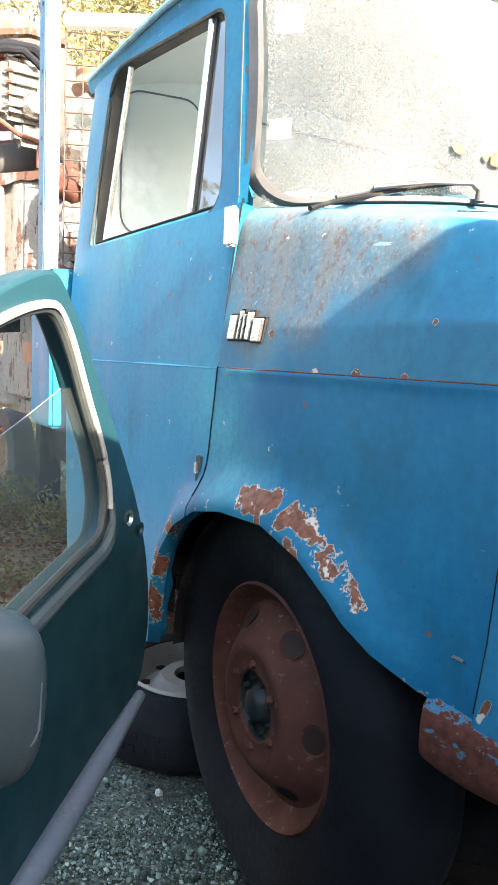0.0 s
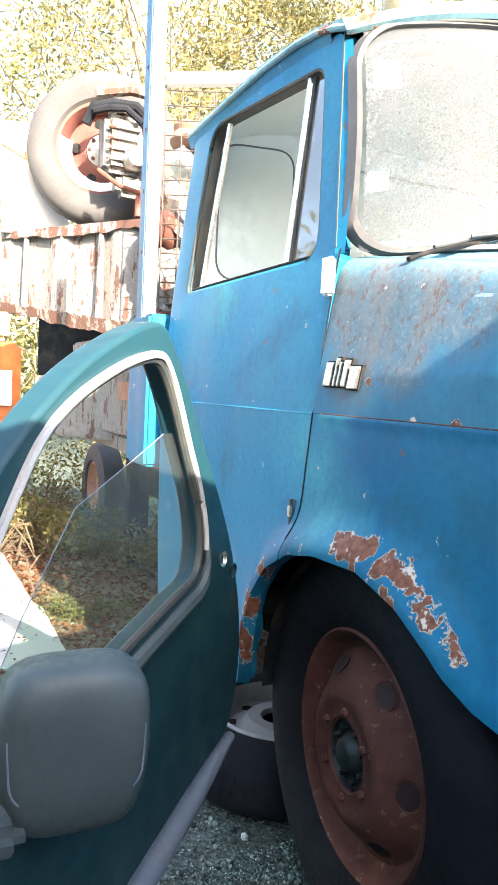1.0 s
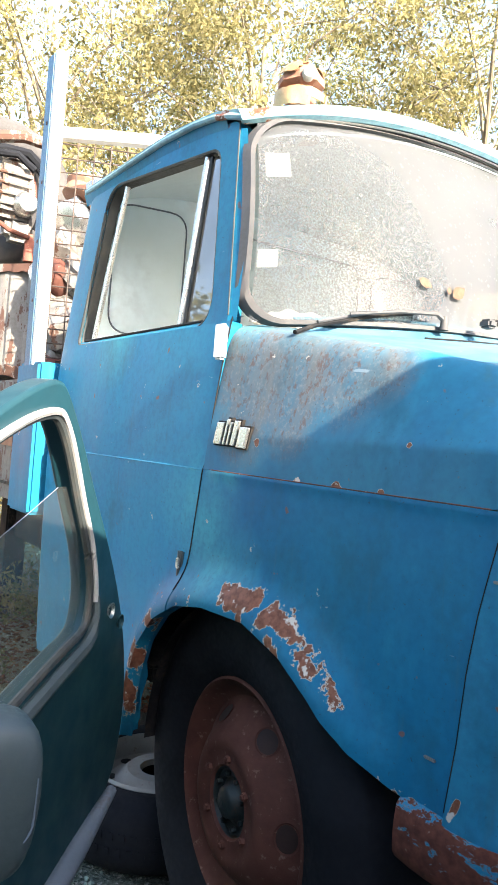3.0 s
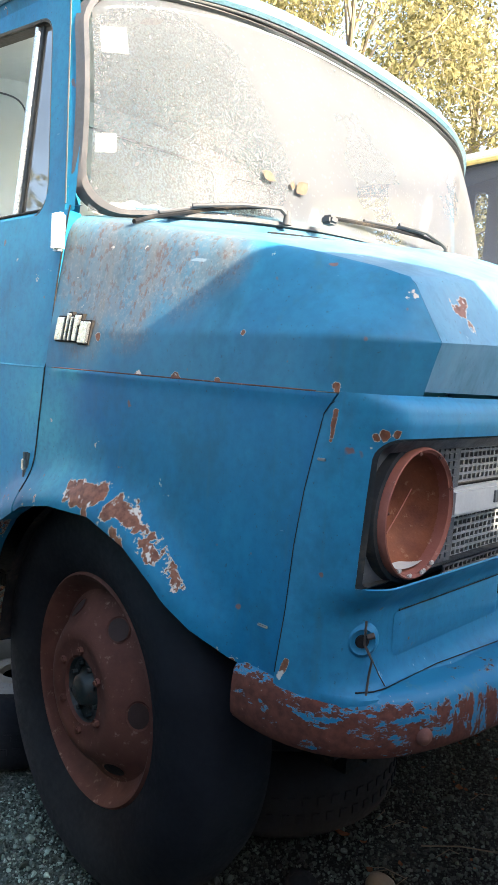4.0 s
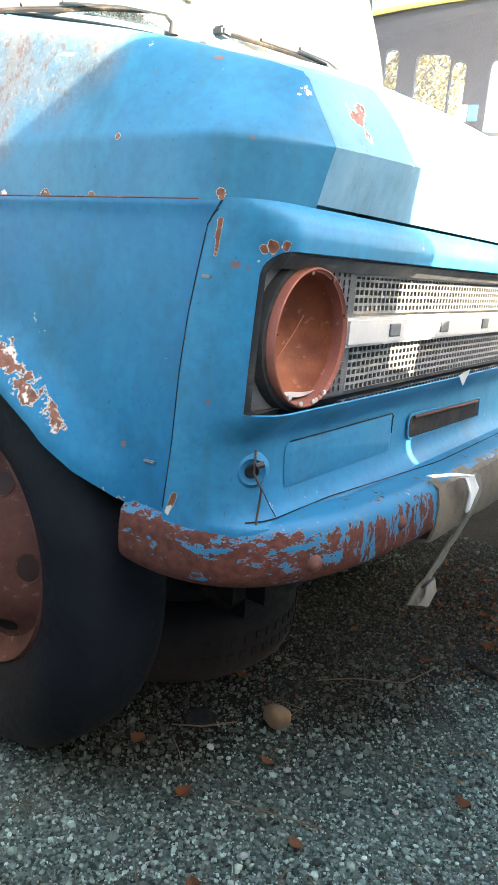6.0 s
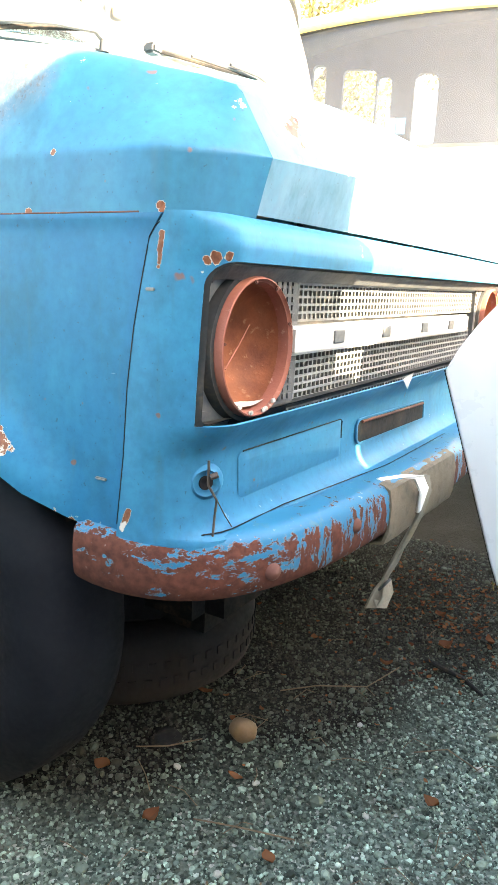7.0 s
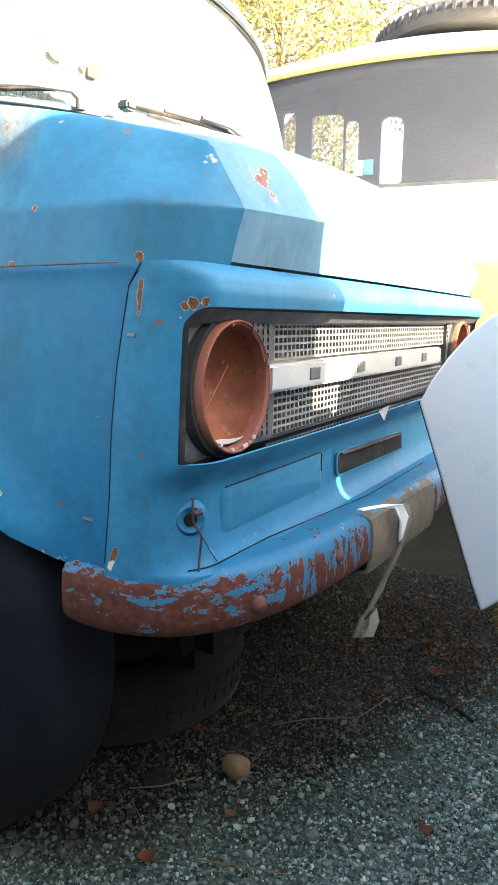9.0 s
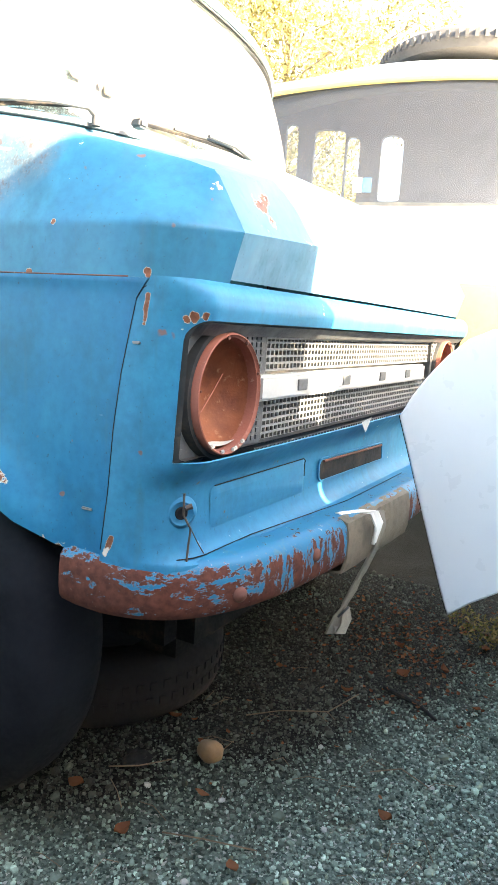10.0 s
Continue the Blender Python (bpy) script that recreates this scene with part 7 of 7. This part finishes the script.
# ---------------------------------------------------------------- ground cover
def scatter_stones():
    rnd = np.random.default_rng(4)
    base = bmesh.new()
    bmesh.ops.create_icosphere(base, subdivisions=1, radius=1.0)
    bv = np.array([v.co[:] for v in base.verts])
    bf = np.array([[v.index for v in f.verts] for f in base.faces])
    base.free()
    n_near, n_far = 98000, 6000
    near = np.stack([rnd.uniform(-0.35, 1.30, n_near), rnd.uniform(-0.40, 1.95, n_near)], 1)
    far = np.stack([rnd.uniform(-6.0, -0.4, n_far), rnd.uniform(-1.4, 1.6, n_far)], 1)
    pos = np.concatenate([near, far])
    n = len(pos)
    inside = (pos[:, 1] > 0.25 + 0.15 * np.sin(pos[:, 0] * 9)) & (pos[:, 0] < 0.50 + 0.22 * pos[:, 1] + 0.1 * np.sin(pos[:, 1] * 7)) & (pos[:, 0] > -0.6)
    pos = pos[~(inside & (rnd.random(len(pos)) < 0.25))]
    n_near -= n - len(pos)
    n = len(pos)
    size = np.exp(rnd.normal(-6.02, 0.42, n))
    size[n_near:] *= 2.4
    big = rnd.random(n) < 0.035
    size[big] *= 1.7
    verts, faces = [], []
    ang = rnd.uniform(0, math.tau, n)
    sc = rnd.uniform(0.6, 1.3, (n, 3)) * [1, 1, 0.85]
    jit = rnd.uniform(0.8, 1.2, (n, len(bv), 1))
    v = bv[None] * jit * sc[:, None] * size[:, None, None]
    c, s = np.cos(ang)[:, None], np.sin(ang)[:, None]
    out = np.stack([v[..., 0] * c - v[..., 1] * s, v[..., 0] * s + v[..., 1] * c, v[..., 2]], -1)
    out[..., 0] += pos[:, :1]
    out[..., 1] += pos[:, 1:]
    out[..., 2] += size[:, None] * 0.25 + 0.002
    faces = (bf[None] + (np.arange(n) * len(bv))[:, None, None]).reshape(-1, 3)
    me = bpy.data.meshes.new("gravel")
    me.from_pydata(out.reshape(-1, 3).tolist(), [], faces.tolist())
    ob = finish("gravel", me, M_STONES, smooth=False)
    tagged(ob, "loose grey gravel stones strewn over the yard", "gravel", kind="stuff")


scatter_stones()


def leaf_shape(size, curl, rnd):
    """A dry leaf: pointed oval, folded along its rib and curled."""
    pts = []
    for t, w in ((0.0, 0.02), (0.25, 0.30), (0.5, 0.38), (0.75, 0.26), (1.0, 0.02)):
        for k in (-1, 0, 1):
            pts.append(Vector(((t - 0.5) * size, k * w * size, curl * size * ((t - 0.5) ** 2 * 1.2 + abs(k) * 0.25) + 0.002)))
    faces = [(i * 3 + k, i * 3 + k + 1, i * 3 + k + 4, i * 3 + k + 3) for i in range(4) for k in range(2)]
    return pts, faces


def build_leaves():
    rnd = random.Random(8)
    spots_at = [(0.62, 0.93, 0.05), (0.88, 0.49, 0.05), (0.30, 0.55, 0.05), (0.68, 0.20, 0.05), (0.52, 0.34, 0.045), (0.78, 0.10, 0.05), (0.72, 1.12, 0.06), (0.66, 1.30, 0.06), (0.82, 1.22, 0.05), (0.95, 1.05, 0.04), (0.45, 0.16, 0.045), (0.60, 0.02, 0.05), (0.85, -0.05, 0.05), (0.40, 0.95, 0.04), (0.20, 0.62, 0.04), (0.28, 0.22, 0.045), (1.02, 0.30, 0.04), (0.90, 1.45, 0.05)]
    for x, y, s in spots_at:
        v, f = leaf_shape(s * rnd.uniform(0.6, 0.9), rnd.uniform(0.3, 0.9), rnd)
        m = pose(x, y, 0.012, rnd.uniform(-20, 20), rnd.uniform(-20, 20), rnd.uniform(0, 360))
        ob = put("fallen_leaf", [m @ p for p in v], f, M_FALLEN)
        tagged(ob, "curled dry brown leaf lying on the gravel", "leaf", "leaves on the gravel")
    lots = []
    for k in range(7000):
        if k < 300:
            x, y = rnd.gauss(0.75, 0.32), rnd.gauss(1.3, 0.34)
        elif k < 600:
            x, y = rnd.gauss(0.66, 0.14), rnd.gauss(1.40, 0.20)
        else:
            x, y = rnd.uniform(-4.5, -1.3), rnd.uniform(-0.7, 0.9)
        v, f = leaf_shape(rnd.uniform(0.009, 0.022) * (0.8 if k < 600 else 1.6), rnd.uniform(0.2, 0.9), rnd)
        m = pose(x, y, 0.012, rnd.uniform(-25, 25), rnd.uniform(-25, 25), rnd.uniform(0, 360))
        lots.append(([m @ p for p in v], f))
    tagged(put("leaf_litter", *merged(*lots), M_FALLEN, smooth=False), "small brown leaf litter on the gravel", "leaves", kind="stuff")
    # twigs and dry grass
    lots = []
    for k in range(60):
        x, y, a, l = rnd.gauss(0.6, 0.3), rnd.gauss(0.6, 0.45), rnd.uniform(0, 6.3), rnd.uniform(0.03, 0.09)
        p0 = Vector((x, y, 0.012))
        p2 = p0 + Vector((math.cos(a) * l, math.sin(a) * l, rnd.uniform(0, 0.01)))
        mid = (p0 + p2) / 2 + Vector((rnd.uniform(-0.012, 0.012), rnd.uniform(-0.012, 0.012), 0.012))
        lots.append(tube([p0, mid, p2], 0.0010, 4))
    for pts in (((0.62, 0.10), (0.66, 0.05), (0.71, 0.07), (0.70, 0.14)), ((0.73, 0.16), (0.77, 0.13), (0.76, 0.07), (0.71, 0.04)), ((0.45, 0.66), (0.52, 0.72), (0.62, 0.80), (0.66, 0.92)), ((0.52, 0.20), (0.60, 0.22), (0.70, 0.26)), ((0.30, 0.30), (0.36, 0.33), (0.40, 0.40)), ((0.80, 0.62), (0.86, 0.66), (0.93, 0.64))):
        lots.append(tube([(x, y, 0.016 + 0.008 * (i % 2)) for i, (x, y) in enumerate(pts)], 0.0016, 5))
    tagged(put("dry_stalks", *merged(*lots), M_STONE_BROWN), "thin dry stalks on the gravel", "grass", kind="stuff")


build_leaves()


def build_glass_leaves():
    rnd = random.Random(4)
    for s, v, size, turn in ((-0.47, 0.165, 0.046, 35), (-0.57, 0.195, 0.036, -30), (-0.50, 0.170, 0.020, 80)):
        pts, f = leaf_shape(size, 0.02, rnd)
        p, across, up = screen_at(s, v, 0.0), screen_at(s + 0.02, v, -0.004) - screen_at(s - 0.02, v, -0.004), screen_at(s, v + 0.02, -0.004) - screen_at(s, v - 0.02, -0.004)
        across.normalize()
        out = across.cross(up).normalized()
        if out.x < 0:
            out = -out
        m = Matrix.Translation(p + out * 0.007) @ Matrix((across, out.cross(across), out)).transposed().to_4x4() @ Matrix.Rotation(radians(turn), 4, "Z") @ Matrix.Diagonal((1, 0.85, 1, 1))
        tagged(put("dry_leaf", [m @ q for q in pts], f, M_DRY_LEAF), "dry pale leaf stuck on the dusty windscreen", "leaf", "leaves on the windscreen")


build_glass_leaves()


def build_pebbles():
    rnd = random.Random(2)
    bm = bmesh.new()
    bmesh.ops.create_icosphere(bm, subdivisions=3, radius=1.0)
    for v in bm.verts:
        k = 1 + 0.12 * noise.noise(v.co * 1.6)
        v.co = Vector((v.co.x * 0.036 * k, v.co.y * 0.026 * k, v.co.z * 0.026 * k))
    bmesh.ops.transform(bm, matrix=pose(0.462, 0.47, 0.022, 0, 35, 60), verts=bm.verts)
    tagged(part("round_stone", bm, M_STONE_BROWN), "smooth brown stone before the lying tyre", "stone")
    bm = bmesh.new()
    bmesh.ops.create_icosphere(bm, subdivisions=3, radius=1.0)
    for v in bm.verts:
        k = 1 + 0.5 * noise.noise(v.co * 2.5)
        v.co = Vector((v.co.x * 0.030 * k, v.co.y * 0.034 * k, v.co.z * 0.012 * k))
    bmesh.ops.transform(bm, matrix=pose(0.33, 0.36, 0.012), verts=bm.verts)
    tagged(part("dark_clod", bm, M_BLACK), "black oily clod on the gravel", "clod")
    v, f = tube([(0.70, 1.02, 0.014), (0.76, 0.995, 0.016), (0.81, 0.985, 0.013), (0.87, 0.935, 0.012)], [0.006, 0.007, 0.006, 0.004], 7)
    tagged(put("dark_stick", v, f, M_BLACK), "short dark stick on the gravel", "stick")
    for x, y, r in ((0.40, 0.31, 0.009), (0.56, 0.36, 0.008), (0.70, 0.62, 0.007), (0.93, 0.66, 0.009), (0.62, 0.13, 0.009), (0.66, 0.66, 0.008), (0.78, 0.40, 0.008)):
        bm = bmesh.new()
        bmesh.ops.create_icosphere(bm, subdivisions=2, radius=1.0)
        for v in bm.verts:
            k = 1 + 0.35 * noise.noise(v.co * 1.8 + Vector((x * 9, y * 9, 0)))
            v.co = Vector((v.co.x * r * k, v.co.y * r * 0.8 * k, v.co.z * r * 0.6 * k))
        bmesh.ops.transform(bm, matrix=pose(x, y, r * 0.5, 0, 0, x * 400), verts=bm.verts)
        tagged(part("pale_pebble", bm, M_PEBBLE), "pale pebble lying on the grey gravel", "stone", "pale pebbles")


build_pebbles()


def build_slab():
    out = [(-3.55, -0.155), (-2.37, -0.158), (-2.32, -0.121), (-1.60, -0.137), (-1.62, -0.95), (-3.7, -0.95)]
    bm = bmesh.new()
    a = [bm.verts.new((x, y, -0.02)) for x, y in out]
    b = [bm.verts.new((x, y, 0.025)) for x, y in out]
    bm.faces.new(b)
    n = len(out)
    for i in range(n):
        bm.faces.new((a[i], a[(i + 1) % n], b[(i + 1) % n], b[i]))
    bmesh.ops.bevel(bm, geom=bm.edges[:], offset=0.006, segments=2, affect="EDGES")
    tagged(part("ground_slab", bm, M_WALL), "pale concrete slab lying in the gravel", "slab")


build_slab()


# ---------------------------------------------------------------- trees and weeds
def leaf_cloud(rnd, centres, count, size, spread):
    """Leaf quads round given clump centres, as one mesh."""
    cs = np.array([c[:3] for c in centres])
    rs = np.array([c[3] for c in centres])
    pick = rnd.choice(len(cs), count, p=(rs ** 2) / (rs ** 2).sum())
    d = rnd.normal(size=(count, 3))
    d /= np.linalg.norm(d, axis=1, keepdims=True)
    rad = rs[pick] * rnd.uniform(0.35, 1.08, count) ** 0.6
    pos = cs[pick] + d * rad[:, None] * spread
    a = rnd.normal(size=(count, 3))
    a /= np.linalg.norm(a, axis=1, keepdims=True)
    b = np.cross(a, rnd.normal(size=(count, 3)))
    b /= np.linalg.norm(b, axis=1, keepdims=True)
    l = size * rnd.uniform(0.6, 1.4, count)[:, None]
    v = np.stack([pos - a * l, pos - b * l * 0.42 + a * l * 0.1, pos + a * l, pos + b * l * 0.42 + a * l * 0.1], 1).reshape(-1, 3)
    return v.tolist(), np.arange(count * 4).reshape(-1, 4).tolist()


def build_tree(x, y, h, wide, seed, mat, leaves=42000, size=0.038):
    rnd = np.random.default_rng(seed)
    t = thing("tree", (x, y, 0), "tall tree in yellowing autumn leaf behind the yard" if mat is M_TREE_LEAF else "leafy green tree behind the yard", "tree", "trees behind the yard")
    lots = [tube([(x, y, -0.1), (x + 0.1, y, h * 0.3), (x - 0.1, y + 0.1, h * 0.6), (x, y, h * 0.9)], [0.10, 0.08, 0.05, 0.02], 9)]
    centres = []
    for k in range(34):
        z = h * (0.10 + 0.85 * (k + 0.5) / 34)
        a = k * 2.4 + rnd.uniform(-0.4, 0.4)
        r = wide * (0.45 + 0.65 * math.sin(math.pi * min(1, (z / h) * 0.8 + 0.15))) * rnd.uniform(0.45, 1.0)
        e = (x + math.cos(a) * r, y + math.sin(a) * r, z + 0.25 * r)
        lots.append(tube([(x, y, z * 0.8), (x + math.cos(a) * r * 0.5, y + math.sin(a) * r * 0.5, z + 0.05), e], [0.03, 0.018, 0.008], 6))
        centres.append((*e, rnd.uniform(0.55, 1.0) * wide * 0.33))
        for _ in range(3):
            tw = np.array(e) + rnd.normal(size=3) * wide * 0.2
            lots.append(tube([e, tuple(tw)], [0.012, 0.004], 4))
    put("trunk", *merged(*lots), M_BARK, t, "grey-brown trunk and limbs")
    v, f = leaf_cloud(rnd, centres, leaves, size, 1.0)
    ob = put("crown", v, f, mat, t, "crown of small yellow-green leaves", False)
    tagged(ob, kind="stuff")


TREES = ((-9.5, -0.6, 7.5, 2.6, 1, M_TREE_LEAF_B), (-8.6, 2.4, 7.5, 2.5, 2, M_TREE_LEAF), (-7.2, 5.0, 8.0, 2.6, 3, M_TREE_LEAF), (-5.2, 7.6, 8.0, 2.7, 4, M_TREE_LEAF), (-4.2, 9.6, 7.5, 2.1, 5, M_TREE_LEAF), (-12.0, 5.5, 9.0, 3.0, 7, M_TREE_LEAF_B), (-9.0, 9.0, 9.5, 3.2, 8, M_TREE_LEAF_B))
for tx, ty, th, tw, sd, mt in TREES:
    build_tree(tx, ty, th, tw, sd, mt, {1: 15000, 6: 5000, 2: 28000}.get(sd, 42000))


def build_weeds():
    rnd = np.random.default_rng(12)
    for k, (x, y, r, h) in enumerate(((-3.5, 0.1, 0.5, 0.40), (-4.2, -0.4, 0.6, 0.45), (-2.9, 0.55, 0.4, 0.40), (-4.6, 0.3, 0.8, 0.7), (-2.15, 0.02, 0.22, 0.10), (-5.6, 1.2, 0.9, 1.2), (0.92, 1.55, 0.16, 0.10))):
        small = {4: 0.6, 6: 0.45}.get(k, 1.0)
        cs = [(x + rnd.normal() * r * 0.4, y + rnd.normal() * r * 0.4, h * rnd.uniform(0.15, 0.7), r * 0.35) for _ in range(9)]
        v, f = leaf_cloud(rnd, cs, int(1900 * small), 0.018 * small, 0.9)
        v = [(a, b, abs(c)) for a, b, c in v]
        w = thing("weed_clump", (x, y, 0), "tangled weeds and brambles on the gravel", "weeds", "weeds in the yard")
        tagged(put("foliage", v, f, M_WEED, w, "", False), kind="stuff")
        stems = [tube([(x, y, 0), ((x + c[0]) / 2, (y + c[1]) / 2, c[2] * 0.8), c[:3]], 0.004 * small, 4) for c in cs]
        put("stems", *merged(*stems), M_STONE_BROWN, w)


build_weeds()


def build_brambles():
    """Bare arching canes tangled under the bed."""
    rnd = random.Random(17)
    lots = []
    for k in range(170):
        x, y, a = rnd.uniform(-4.6, -3.1), rnd.uniform(-0.35, 0.75), rnd.gauss(1.57, 0.8) + 3.14 * (k % 2)
        l, h = rnd.uniform(0.3, 0.9), rnd.uniform(0.04, 0.30)
        pts = [(x + math.cos(a) * l * t, y + math.sin(a) * l * t * 0.6, 0.01 + 4 * h * t * (1 - t) + 0.12 * t * h + rnd.uniform(-0.02, 0.02) * (t > 0)) for t in (0, 0.2, 0.4, 0.6, 0.8, 0.97)]
        lots.append(tube(pts, rnd.uniform(0.002, 0.005), 5))
    tagged(put("bramble_canes", *merged(*lots), M_STONE_BROWN), "tangle of bare brown bramble canes", "brambles", kind="stuff")


build_brambles()


def build_far_hedge():
    rnd = np.random.default_rng(21)
    cs = []
    for k in range(60):
        a = math.pi * (0.63 + 0.55 * k / 60)
        r = rnd.uniform(13, 16)
        cs.append((r * math.cos(a), r * math.sin(a), rnd.uniform(0.8, 4.5), rnd.uniform(1.2, 2.0)))
    v, f = leaf_cloud(rnd, cs, 26000, 0.12, 1.0)
    tagged(put("far_hedge", v, f, M_TREE_LEAF_B, smooth=False), "dense hedge and trees closing the yard", "hedge", kind="stuff")


build_far_hedge()
